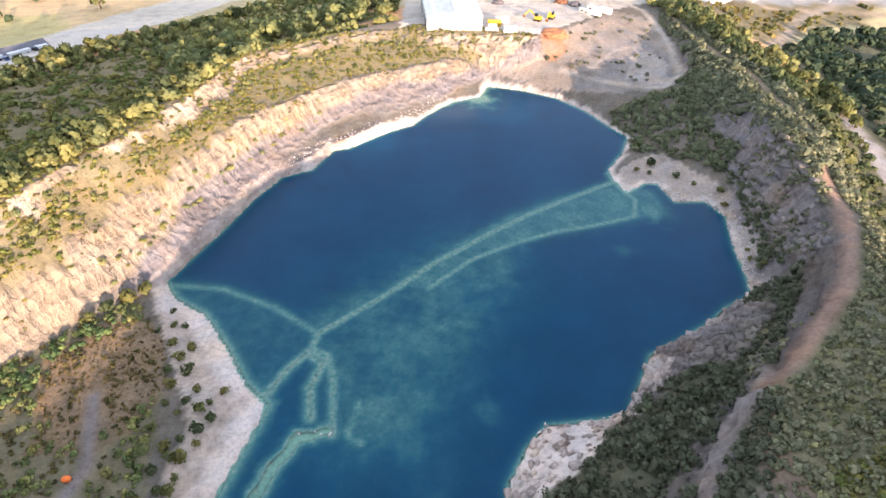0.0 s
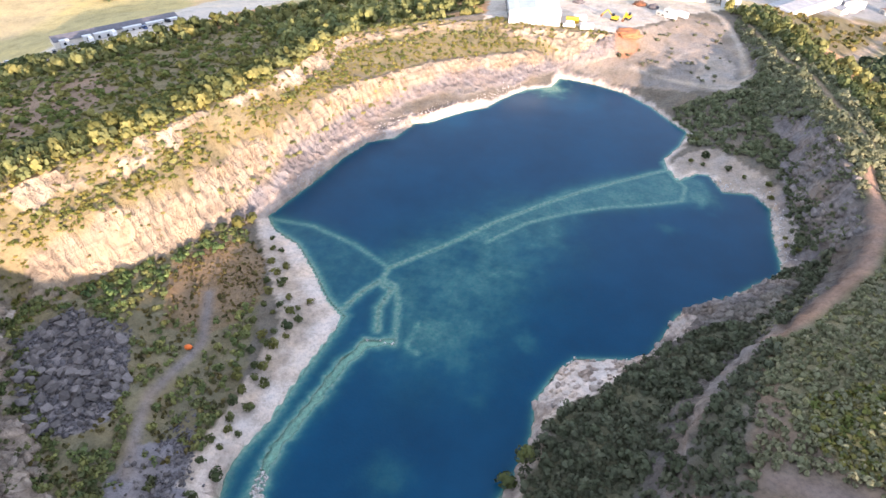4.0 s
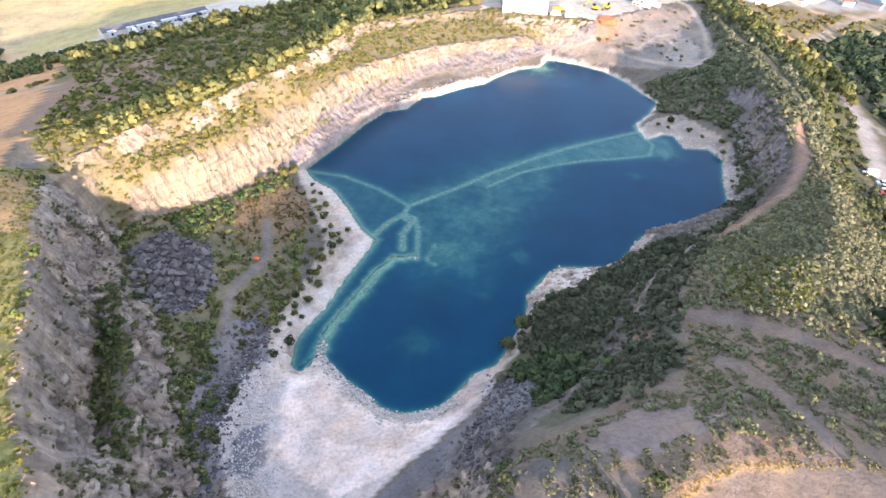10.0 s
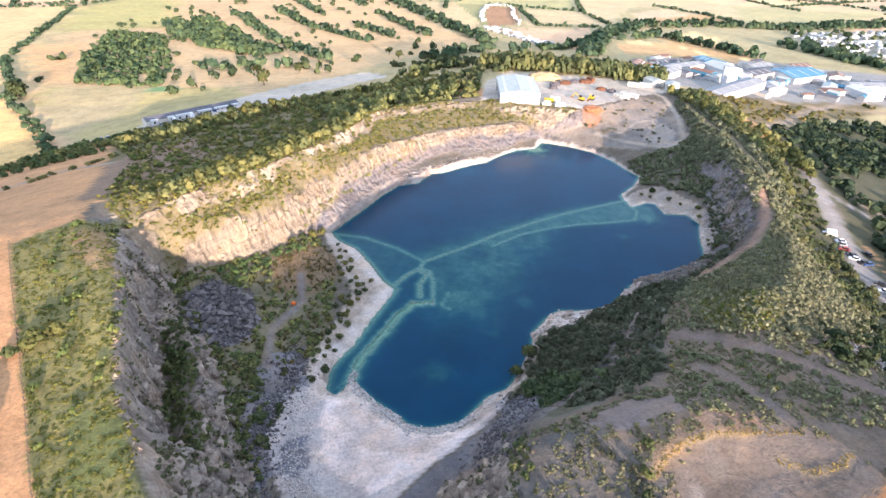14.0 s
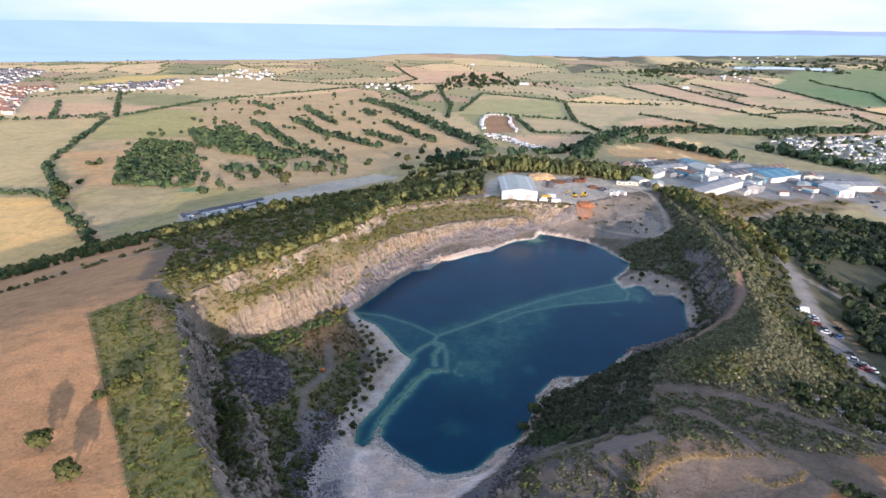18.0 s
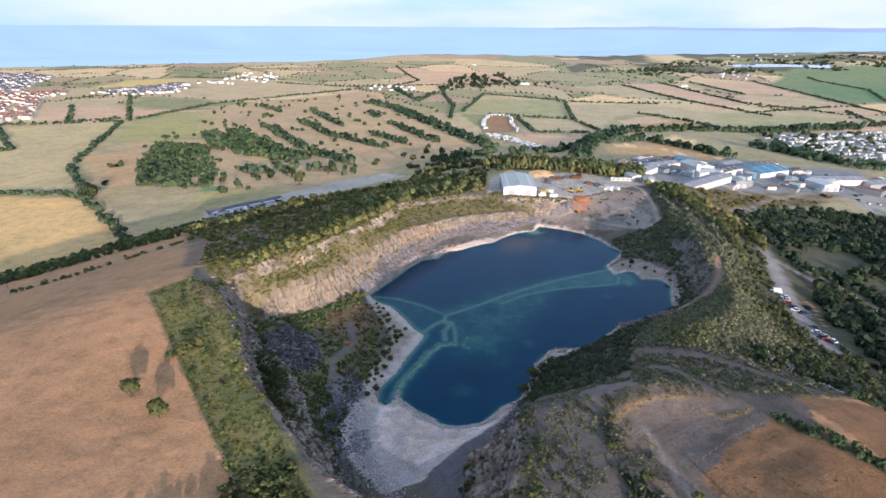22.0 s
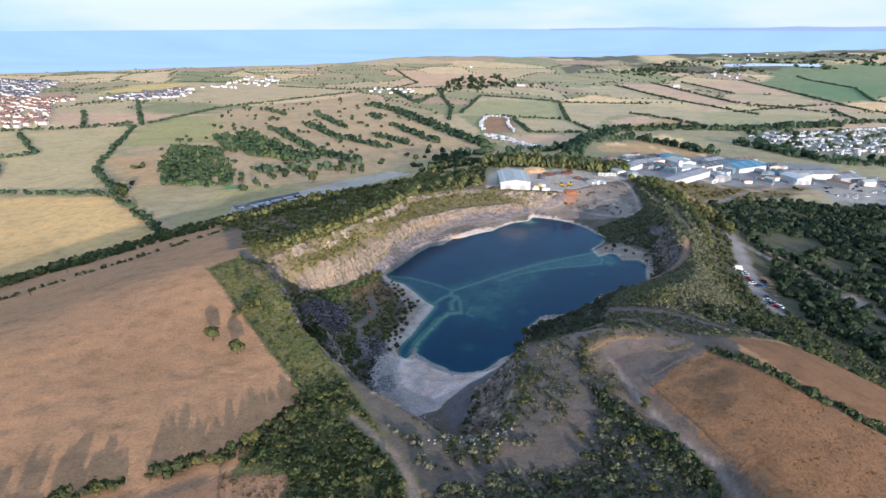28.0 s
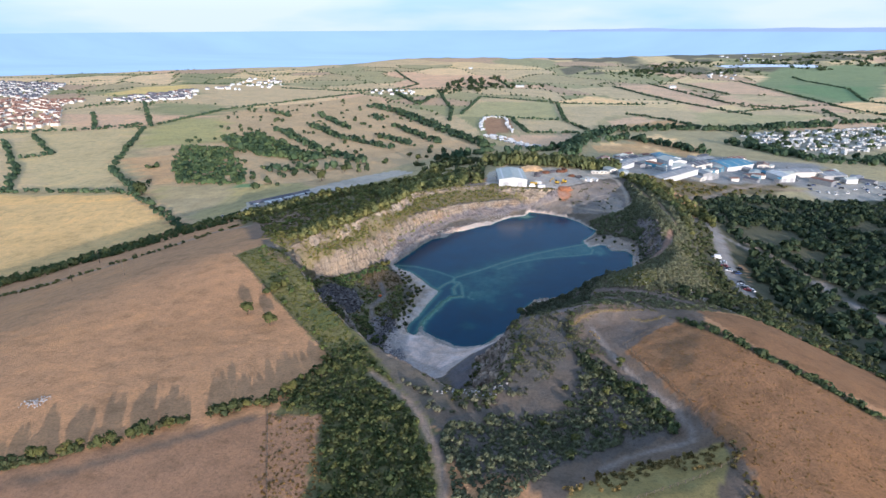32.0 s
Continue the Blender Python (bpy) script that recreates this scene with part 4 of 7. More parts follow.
def cover_at(x, y):
    shape = x.shape
    w = np.clip(np.hypot(x, y - 200) / 160, 0.6, 6)
    jx, jy = x + w * fractal(x, y, 11, 2, 11), y + w * fractal(x, y, 11, 2, 12)
    out = np.empty((*shape, 3))
    out[:] = DRY
    out[y > 420] = (0.40, 0.33, 0.19)
    far = y > 850
    out[far] = FIELD_KINDS[field_at(x[far], y[far])]
    dune = (y > 2500) & (x > 350) & (fractal(x, y, 500, 3, 9) > 0.05)
    out[dune] = (0.17, 0.155, 0.105)
    for colour, shape_ in FIELDS + NEAR:
        out[inside(shape_, jx, jy)] = colour
    # far ground lifted and turned bluer eastwards: distance haze painted into its colour
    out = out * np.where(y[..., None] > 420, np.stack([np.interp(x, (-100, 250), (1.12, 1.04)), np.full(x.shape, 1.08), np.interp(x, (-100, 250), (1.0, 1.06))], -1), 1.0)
    out[inside(BOWL, jx, jy)] = (0.165, 0.135, 0.115)
    pit = inside(PIT, x, y)
    hx, hy = on_grid(HEIGHT, x + 1.5, y) - on_grid(HEIGHT, x - 1.5, y), on_grid(HEIGHT, x, y + 1.5) - on_grid(HEIGHT, x, y - 1.5)
    slope = np.where((x > X0 + 5) & (x < X1 - 5) & (y > Y0 + 5) & (y < Y1 - 5), np.hypot(hx, hy) / 3, 0)
    rock = np.clip((slope - 0.55 + 0.12 * fractal(x, y, 9, 3, 21)) / 0.35, 0, 1) * pit
    gentle = np.clip((slope - 0.28 + 0.10 * fractal(x, y, 9, 3, 22)) / 0.2, 0, 1) * pit
    west = inside(WEST, x, y)
    rock = np.where(west, gentle, rock)
    wall = inside(WALL, x, y)
    grey_top = np.clip((y - 225) / 40, 0, 1) * 5.8 + 2.5 + 1.5 * fractal(x, y, 30, 2, 4) - np.clip((y - 330) / 30, 0, 1) * 3
    k = np.clip((on_grid(HEIGHT, x, y) - grey_top) / 1.5, 0, 1)[..., None] * west[..., None]
    cliffc = np.array(CLIFF) * k + np.array(DARK_CLIFF) * (1 - k)
    scar = np.clip((5 - off_line(LINES["cliff_top"], x, y)) / 2, 0, 1) * np.clip(fractal(x, y, 34, 3, 61) * 2.5 + 0.8, 0, 1)
    rock = np.where(west & (off_line(LINES["cliff_top"], x, y) < 4.5) & (fractal(x, y, 26, 3, 63) < -0.12), rock * 0.2, rock)
    cliffc = cliffc + (np.array((0.56, 0.46, 0.34)) - cliffc) * (scar * west)[..., None]
    cliffc = np.where(wall[..., None], np.array((0.40, 0.335, 0.285)) * (1 + 1.1 * fractal(x + on_grid(HEIGHT, x, y) * 0.5, y - on_grid(HEIGHT, x, y) * 0.4, 8, 3, 47) * 0.5)[..., None], cliffc)
    scrubby = inside([(9, 104), (14, 150), (24, 176), (60, 204), (100, 232), (112, 262), (135, 300), (130, 420), (180, 420), (180, 120), (60, 110)], x, y)
    cliff_r = inside(BARE[4], x, y) | inside(BARE[5], x, y)
    rock = np.where(cliff_r, np.clip(rock + 0.6, 0, 1), rock)
    cliffc = np.where(cliff_r[..., None], np.array((0.27, 0.245, 0.235)), cliffc)
    cliffc = np.where((scrubby & ~cliff_r)[..., None], np.array((0.16, 0.145, 0.135)), cliffc)
    bank_face = inside(BANK_FACE, x, y)
    rock = np.where(bank_face, np.clip(rock + 0.5, 0, 1), rock)
    cliffc = np.where(bank_face[..., None], np.array((0.30, 0.26, 0.235)), cliffc)
    rock = np.where(scrubby & ~cliff_r, rock * np.clip(0.25 + (slope - 0.8) * 1.5, 0.25, 1), rock)
    bench = off_line(BENCH, x, y) - 2.8 - 2.2 * fractal(x, y, 18, 3, 62)
    rock = np.where(west, rock * np.clip(bench / 1.5, 0.1, 1), rock)
    rock = np.where(inside([(61, 371), (62, 385), (73, 387), (75, 376), (69, 368)], x, y), rock * 0.35, rock)
    ledge = west & (rock < 0.5) & (on_grid(HEIGHT, x, y) > 8.5)
    out = np.where(ledge[..., None], np.array((0.20, 0.165, 0.09)), out)
    out = out * (1 - rock[..., None]) + cliffc * rock[..., None]
    for colour, half, line in ROADS_AND_LINES:
        d = off_line(line, jx * 0.3 + x * 0.7, jy * 0.3 + y * 0.7)
        k = np.clip((half + 0.8 - d) / 1.6, 0, 1)[..., None]
        out = out * (1 - k) + np.array(colour) * k
    # pale strip that the lake has washed, wider on the shelving side
    shore = off_line(LAKE, x, y, True) + 1.2 * fractal(x, y, 8, 3, 31)
    band = np.where(west, 3.4, np.where(inside([(-70, 245), (-62, 232), (-36, 160), (-52, 140), (-60, 180)], x, y), 5.0, np.where(scrubby, 4.0, np.where((y > 330) | (x > 60), 2.6, 5.5))))
    k = (np.clip((band - shore) / 1.5, 0, 1) * (~inside(LAKE, x, y)) * (on_grid(HEIGHT, x, y) < 6))[..., None] * pit[..., None]
    out = out * (1 - k) + np.array(CHALK) * k
    # gravel, silt and dust in streaks over the quarry ground
    streak = 1 + pit * (1 - rock) * (0.14 * fractal(x, y, 6, 4, 81) + 0.08 * fractal(x, y, 23, 2, 82))
    out = out * streak[..., None] * (1 + (pit * 0.06 * fractal(x, y, 11, 2, 83))[..., None] * np.array((1, 0, -1.2)))
    bed = inside(LAKE, x, y)
    out[bed] = (0.42, 0.43, 0.36)
    rock = np.where(bed, 0, rock)
    return out, rock


# ---- land: mesh ----
def stretched(stops, lo, hi, grow, most):
    """Grid lines: given steps between the stops, then ever wider ones out to lo and hi."""
    out = []
    for (a, step), (b, _) in zip(stops[:-1], stops[1:]):
        n = int(round((b - a) / step))
        out += list(np.linspace(a, b, n, endpoint=False))
    a, b = stops[0][0], stops[-1][0]
    out.append(b)
    s, v = stops[-2][1], b
    while v < hi:
        s = min(s * grow, most)
        v += s
        out.append(v)
    s, v, left = stops[0][1], a, []
    while v > lo:
        s = min(s * grow, most)
        v -= s
        left.append(v)
    return np.array(left[::-1] + out)


ax = stretched([(-125, 1.3), (-104, 0.75), (-44, 1.3), (140, 1.3)], -3700, 3700, 1.065, 34)
ay = stretched([(30, 1.3), (62, 0.8), (182, 1.3), (395, 1.3)], -420, 4000, 1.065, 26)
MX, MY = np.meshgrid(ax, ay)
MZ = land_height(MX, MY)
COVER, ROCK = cover_at(MX, MY)
hx = on_grid(HEIGHT, MX + 2, MY) - on_grid(HEIGHT, MX - 2, MY)
hy = on_grid(HEIGHT, MX, MY + 2) - on_grid(HEIGHT, MX, MY - 2)
hl = np.maximum(np.hypot(hx, hy), 1e-6)
# ribs and ledges of the faces
AT_WALL, AT_WEST = inside(WALL, MX, MY), inside(WEST, MX, MY)
hard = ROCK > 0.02
rx_, ry_, rz_, low = MX[hard], MY[hard], MZ[hard], AT_WEST[hard]
some = np.where(low, 0.6, 0.9) * np.abs(crags(rx_, ry_, rz_ * np.where(low, 0.5, 0.8), 13, 4, 41)) - 0.4 + np.where(low, 0.25, 0.8) * crags(rx_, ry_, rz_ * np.where(low, 0.4, 1.0), 5, 3, 43) + np.where(low, 0.25, 0.5) * np.sin(rz_ * 1.15 + 3 * fractal(rx_, ry_, 20, 2, 42))
block = (1.5 * np.abs(crags(rx_, ry_, rz_ * 0.3, 15, 3, 46)) - 0.6 + 0.5 * np.round(crags(rx_, ry_, rz_, 6, 2, 45) * 3) / 1.5 + 0.6 * crags(rx_, ry_, rz_, 2.6, 2, 48)) * AT_WALL[hard]
some = np.where(AT_WALL[hard], (some + block) * np.clip((34 - rz_) / 8, 0.05, 1), some)
rib = np.zeros(MX.shape)
rib[hard] = ROCK[hard] * some
VX, VY = MX - hx / hl * rib, MY - hy / hl * rib
nx, ny = len(ax), len(ay)
idx = np.arange(nx * ny).reshape(ny, nx)
quads = np.stack([idx[:-1, :-1], idx[:-1, 1:], idx[1:, 1:], idx[1:, :-1]], -1).reshape(-1, 4)
land_me = fast_mesh("ground", np.stack([VX, VY, MZ], -1).reshape(-1, 3), quads)
land_me.polygons.foreach_set("use_smooth", ((ROCK * AT_WALL).ravel()[quads].mean(1) < 0.5))
at = land_me.attributes.new("cover", "FLOAT_COLOR", "POINT")
at.data.foreach_set("color", np.concatenate([COVER, np.ones((*COVER.shape[:2], 1))], -1).astype(np.float32).ravel())
at = land_me.attributes.new("rock", "FLOAT", "POINT")
at.data.foreach_set("value", ROCK.astype(np.float32).ravel())
land_me.materials.append(LAND)
ground = tagged(new("ground", land_me), "dry grass fields round a stepped limestone quarry", "ground", kind="structure")


# ---- outcrops: blocks standing out of the faces, in the colours of the rock behind them ----
def block_shape(seed):
    rng = np.random.RandomState(seed)
    v = np.array([(a, b, c) for a in (-1, 1) for b in (-1, 1) for c in (-1, 1)], float) * rng.uniform(0.72, 1.1, (8, 3))
    return v, np.array([(0, 1, 3, 2), (4, 6, 7, 5), (0, 4, 5, 1), (2, 3, 7, 6), (0, 2, 6, 4), (1, 5, 7, 3)])


def outcrops(mask, count, size, seed, label):
    rng = np.random.RandomState(seed)
    pick = rng.choice(np.flatnonzero(mask.ravel()), count)
    px, py, pz, tone = VX.ravel()[pick], VY.ravel()[pick], MZ.ravel()[pick], COVER.reshape(-1, 3)[pick]
    face = np.arctan2(-hy.ravel()[pick], -hx.ravel()[pick]) + rng.normal(scale=0.3, size=count)
    s = rng.uniform(*size, count) * rng.uniform(0.5, 1.1, count)
    vs, fs, cs = [], [], []
    for i in range(count):
        v, f = block_shape(seed * 50 + i % 24)
        w = v * np.array((0.7, 1.25, 0.75)) * s[i]
        tilt = rng.uniform(-0.35, 0.35)
        w = np.stack([w[:, 0], w[:, 1] * math.cos(tilt) - w[:, 2] * math.sin(tilt), w[:, 1] * math.sin(tilt) + w[:, 2] * math.cos(tilt)], -1)
        lean = rng.uniform(-0.5, 0.5)
        w = np.stack([w[:, 0] * math.cos(lean) - w[:, 2] * math.sin(lean) - 0.35 * s[i], w[:, 1], w[:, 0] * math.sin(lean) + w[:, 2] * math.cos(lean)], -1)
        c, sn = math.cos(face[i]), math.sin(face[i])
        vs.append(np.stack([w[:, 0] * c - w[:, 1] * sn + px[i], w[:, 0] * sn + w[:, 1] * c + py[i], w[:, 2] + pz[i]], -1))
        fs.append(f + 8 * i)
        cs.append(np.repeat(tone[i:i + 1] * rng.uniform(0.85, 1.15), 8, 0))
    me = fast_mesh("rock_outcrops", np.concatenate(vs), np.concatenate(fs))
    at = me.attributes.new("cover", "FLOAT_COLOR", "POINT")
    at.data.foreach_set("color", np.concatenate([np.concatenate(cs), np.ones((count * 8, 1))], -1).astype(np.float32).ravel())
    at = me.attributes.new("rock", "FLOAT", "POINT")
    at.data.foreach_set("value", np.full(count * 8, 0.85, np.float32))
    me.materials.append(LAND)
    return tagged(new("rock_outcrops", me), label, "rock", kind="stuff")


outcrops((ROCK > 0.85) & AT_WALL & (MZ > 5) & (MZ < 29), 1300, (0.35, 1.15), 3, "broken limestone blocks on the shaded quarry wall")
outcrops((ROCK > 0.8) & AT_WEST & (MZ > 2.5), 260, (0.3, 0.8), 4, "blocky limestone ribs along the sunlit cliff")
outcrops((ROCK > 0.5) & (inside(BARE[4], MX, MY) | inside(BARE[5], MX, MY)), 420, (0.5, 1.5), 5, "grey limestone crags above the east shore")
outcrops(inside(BARE[6], MX, MY) | inside([(-5, 86), (10, 106), (14, 112), (16, 108), (12, 96), (4, 80)], MX, MY), 60, (0.4, 1.0), 6, "pale rock rib on the south rim")

outcrops(inside(BARE[3], MX, MY), 90, (0.4, 1.1), 7, "rough white limestone on the lake bank")
outcrops(inside([(44, 197), (50, 195), (57, 209), (70, 216), (84, 226), (93, 231), (96, 227), (84, 219), (70, 210), (62, 201), (53, 191), (46, 189)], MX, MY), 200, (0.5, 1.3), 8, "broken pale rock along the east shore")

# ---- lake ----
wx, wy = np.meshgrid(np.arange(-64, 104, 0.8), np.arange(132, 364, 0.8))
keep = inside(LAKE, wx, wy) | (off_line(LAKE, wx, wy, True) < 1.6)
widx = np.arange(wx.size).reshape(wx.shape)
cell = keep[:-1, :-1] & keep[:-1, 1:] & keep[1:, 1:] & keep[1:, :-1]
wq = np.stack([widx[:-1, :-1], widx[:-1, 1:], widx[1:, 1:], widx[1:, :-1]], -1)[cell]
used = np.unique(wq)
back = np.zeros(wx.size, int)
back[used] = np.arange(len(used))
lake_me = fast_mesh("lake_water", np.stack([wx.ravel()[used], wy.ravel()[used], np.full(len(used), -0.03)], -1), back[wq])
at = lake_me.attributes.new("depth", "FLOAT", "POINT")
at.data.foreach_set("value", np.where(inside(LAKE, wx, wy), bed_depth(wx, wy), 0.05).ravel()[used].astype(np.float32))
lake_me.materials.append(WATER)
lake = tagged(new("water", lake_me), "deep blue quarry lake with teal submerged ledges", "lake", kind="structure")
lake.visible_shadow = False

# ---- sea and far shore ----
# these backdrops glow: daylight and haze are put into their own colour
SEA = glow("sea_haze_glow", (0.47, 0.68, 0.90), 0.58)
FAR = glow("far_hills_glow", (0.46, 0.58, 0.76), 0.55)


def ring(profile, a0, a1, steps, wave=None):
    v, f = [], []
    for i in range(steps + 1):
        a = radians(a0 + (a1 - a0) * i / steps)
        for j, (r, z) in enumerate(profile):
            zz = z + (wave(a) if wave and j == len(profile) - 1 else 0)
            v.append((r * math.sin(a), r * math.cos(a), zz))
    k = len(profile)
    for i in range(steps):
        f += [(i * k + j, (i + 1) * k + j, (i + 1) * k + j + 1, i * k + j + 1) for j in range(k - 1)]
    return quick_mesh("backdrop", v, f)


# the sea sheet bends up at its rim to fit the camera's horizon
tagged(share("backdrop", ring([(2300, -70), (4300, -70), (4620, -40), (4760, 100)], -80, 80, 96), SEA), "pale blue glowing sea backdrop with its haze painted in", "sea", kind="structure")
tagged(share("backdrop", ring([(4750, 90), (4755, 101)], 6, 62, 110, lambda a: (2 + 13 * abs(math.sin(a * 9)) * abs(math.sin(a * 3.1 + 0.4)) + 5 * math.sin(a * 31) ** 2) * min(1, (a - 0.105) * 6)), FAR), "far hills across the water, glowing, their blue haze painted in", "hills", kind="structure")
# the pool glows too, its daylight put into the colour
POOL = [(1050, 2760), (1230, 2830), (1520, 2790), (1480, 2700), (1300, 2720), (1080, 2690)]
bm = bmesh.new()
bm.faces.new([bm.verts.new((x, y, float(land_height(np.array([x]), np.array([y]))[0]) + 4)) for x, y in POOL])
bmesh.ops.triangulate(bm, faces=bm.faces[:])
tagged(part("water", bm, glow("far_pool_glow", (0.62, 0.74, 0.88), 0.6)), "pale far pool among dunes", "pool", kind="structure")


# ---- vegetation ----
def leaf_cloud(n, seed, wide=1.0, tall=1.0, leaf=0.3, lumps=6):
    """A crown of n leaf clumps over several lumps, of about unit radius, standing on z = 0."""
    rng = np.random.RandomState(seed)
    centre = np.stack([rng.uniform(-0.55, 0.55, lumps), rng.uniform(-0.55, 0.55, lumps), rng.uniform(0.35, 1.15, lumps)], -1)
    size = rng.uniform(0.38, 0.62, lumps)
    centre[0], size[0] = (0, 0, 0.8), 0.72
    pick = rng.choice(lumps, n, p=size ** 2 / (size ** 2).sum())
    d = rng.normal(size=(n, 3))
    d[:, 2] = np.abs(d[:, 2]) * 1.05 - 0.25
    d /= np.linalg.norm(d, axis=1)[:, None]
    p = centre[pick] + d * size[pick][:, None] * rng.uniform(0.82, 1.12, n)[:, None]
    p *= (wide, wide, tall)
    p[:, 2] = np.maximum(p[:, 2], 0.06)
    nrm = d + rng.normal(scale=0.35, size=(n, 3))
    nrm /= np.linalg.norm(nrm, axis=1)[:, None]
    side = np.cross(nrm, rng.normal(size=(n, 3)))
    side /= np.linalg.norm(side, axis=1)[:, None]
    up = np.cross(nrm, side)
    s = (leaf * rng.uniform(0.6, 1.35, n))[:, None]
    bulge = nrm * s * 0.25
    quad = np.stack([p - side * s - up * s * 0.6 - bulge, p + side * s * 0.7 - up * s - bulge, p + side * s + up * s * 0.7 - bulge, p - side * s * 0.6 + up * s - bulge], 1)
    soft = d * 0.8 + (p - (0, 0, 0.5 * tall)) * 0.55 + rng.normal(scale=0.16, size=(n, 3))
    soft /= np.linalg.norm(soft, axis=1)[:, None]
    return quad.reshape(-1, 3), np.arange(n * 4).reshape(-1, 4), np.repeat(soft, 4, 0)


def planted(points, sizes, tints, protos, seed, tall=(0.8, 1.2)):
    """Many plants in one mesh: places (n, 3), radii, colours, and prototypes to choose from."""
    rng = np.random.RandomState(seed)
    n = len(points)
    which, turn = rng.randint(0, len(protos), n), rng.uniform(0, 6.283, n)
    high = rng.uniform(*tall, n)
    vs, fs, cs, ns, base = [], [], [], [], 0
    for k, (pv, pf, pn) in enumerate(protos):
        m = which == k
        if not m.any():
            continue
        c, s, r = np.cos(turn[m])[:, None], np.sin(turn[m])[:, None], sizes[m][:, None]
        x = (pv[None, :, 0] * c - pv[None, :, 1] * s) * r + points[m][:, 0:1]
        y = (pv[None, :, 0] * s + pv[None, :, 1] * c) * r + points[m][:, 1:2]
        z = pv[None, :, 2] * r * high[m][:, None] + points[m][:, 2:3]
        v = np.stack([x, y, z], -1)
        cnt = m.sum()
        fs.append((pf[None] + (np.arange(cnt) * len(pv))[:, None, None]).reshape(-1, 4) + base)
        vs.append(v.reshape(-1, 3))
        ns.append(np.stack([pn[None, :, 0] * c - pn[None, :, 1] * s, pn[None, :, 0] * s + pn[None, :, 1] * c, pn[None, :, 2] + 0 * c], -1).reshape(-1, 3))
        cs.append(np.repeat(tints[m], len(pv), 0))
        base += cnt * len(pv)
    return np.concatenate(vs), np.concatenate(fs), np.concatenate(cs), np.concatenate(ns)


def rounded(me, nrm):
    """Shade leaf clumps by the outward direction of their crown."""
    me.polygons.foreach_set("use_smooth", np.ones(len(me.polygons), bool))
    at = me.attributes.new("custom_normal", "FLOAT_VECTOR", "POINT")
    at.data.foreach_set("vector", nrm.astype(np.float32).ravel())


def stuff(name, arrays, label, category):
    v, f, c, nrm = arrays
    me = fast_mesh(name, v, f)
    rounded(me, nrm)
    at = me.attributes.new("leaf", "FLOAT_COLOR", "POINT")
    at.data.foreach_set("color", np.concatenate([c, np.ones((len(c), 1))], -1).astype(np.float32).ravel())
    me.materials.append(LEAF)
    return tagged(new(name, me), label, category, kind="stuff")


NEAR_BUSH = [leaf_cloud(45, 10 + i, 1.0, 0.8, 0.24, 7) for i in range(6)]
NEAR_TREE = [leaf_cloud(70, 30 + i, 1.0, 1.0, 0.22, 9) for i in range(6)]
MID_TREE = [leaf_cloud(31, 90 + i, 1.0, 1.05, 0.35, 7) for i in range(6)]
FAR_TREE = [leaf_cloud(26, 50 + i, 1.0, 1.0, 0.40, 5) for i in range(6)]
TUFT = [leaf_cloud(11, 70 + i, 1.0, 0.6, 0.46, 4) for i in range(4)]
FINE_TUFT = [leaf_cloud(20, 80 + i, 1.0, 0.7, 0.30, 5) for i in range(5)]
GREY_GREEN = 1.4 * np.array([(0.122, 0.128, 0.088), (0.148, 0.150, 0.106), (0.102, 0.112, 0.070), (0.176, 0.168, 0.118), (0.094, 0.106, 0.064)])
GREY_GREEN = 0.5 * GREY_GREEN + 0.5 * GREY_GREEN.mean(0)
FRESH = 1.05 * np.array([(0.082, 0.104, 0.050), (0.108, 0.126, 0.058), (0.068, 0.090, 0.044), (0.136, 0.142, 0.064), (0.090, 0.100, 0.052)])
# SUNNY is brightened beyond plain leaf colour, painting sunlight into the lit belts
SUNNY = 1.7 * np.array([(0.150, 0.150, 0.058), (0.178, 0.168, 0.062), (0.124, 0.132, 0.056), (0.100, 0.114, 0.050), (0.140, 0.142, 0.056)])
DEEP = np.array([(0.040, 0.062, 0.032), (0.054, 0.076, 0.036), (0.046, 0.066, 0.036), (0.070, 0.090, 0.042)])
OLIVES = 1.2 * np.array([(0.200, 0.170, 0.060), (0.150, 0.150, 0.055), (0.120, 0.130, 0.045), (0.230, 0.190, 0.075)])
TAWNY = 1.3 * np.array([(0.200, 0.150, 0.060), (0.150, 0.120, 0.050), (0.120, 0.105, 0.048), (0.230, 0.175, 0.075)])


def tint_of(palette, n, seed):
    rng = np.random.RandomState(seed)
    return palette[rng.randint(0, len(palette), n)] * rng.uniform(0.84, 1.16, (n, 1))


def scatter(poly, per_m2, seed, clump=None):
    """Places in a polygon, thinned by lumpy noise."""
    rng = np.random.RandomState(seed)
    p = np.array(poly, float)
    lo, hi = p.min(0), p.max(0)
    n = int((hi[0] - lo[0]) * (hi[1] - lo[1]) * per_m2)
    x, y = rng.uniform(lo[0], hi[0], n), rng.uniform(lo[1], hi[1], n)
    keep = inside(poly, x, y) & ~inside(LAKE, x, y) & (off_line(LAKE, x, y, True) > 1.5)
    for _, half, line in ROADS_AND_LINES:
        keep &= off_line(line, x, y) > half + 1.0
    for bare in BARE:
        keep &= ~inside(bare, x, y)
    fall = np.hypot(on_grid(HEIGHT, x + 1.5, y) - on_grid(HEIGHT, x - 1.5, y), on_grid(HEIGHT, x, y + 1.5) - on_grid(HEIGHT, x, y - 1.5)) / 3
    keep &= (fall < 1.7) | (rng.rand(n) < 0.35)
    if clump is not None:
        keep &= fractal(x, y, clump[0], 3, seed) > clump[1]
    return x[keep], y[keep]


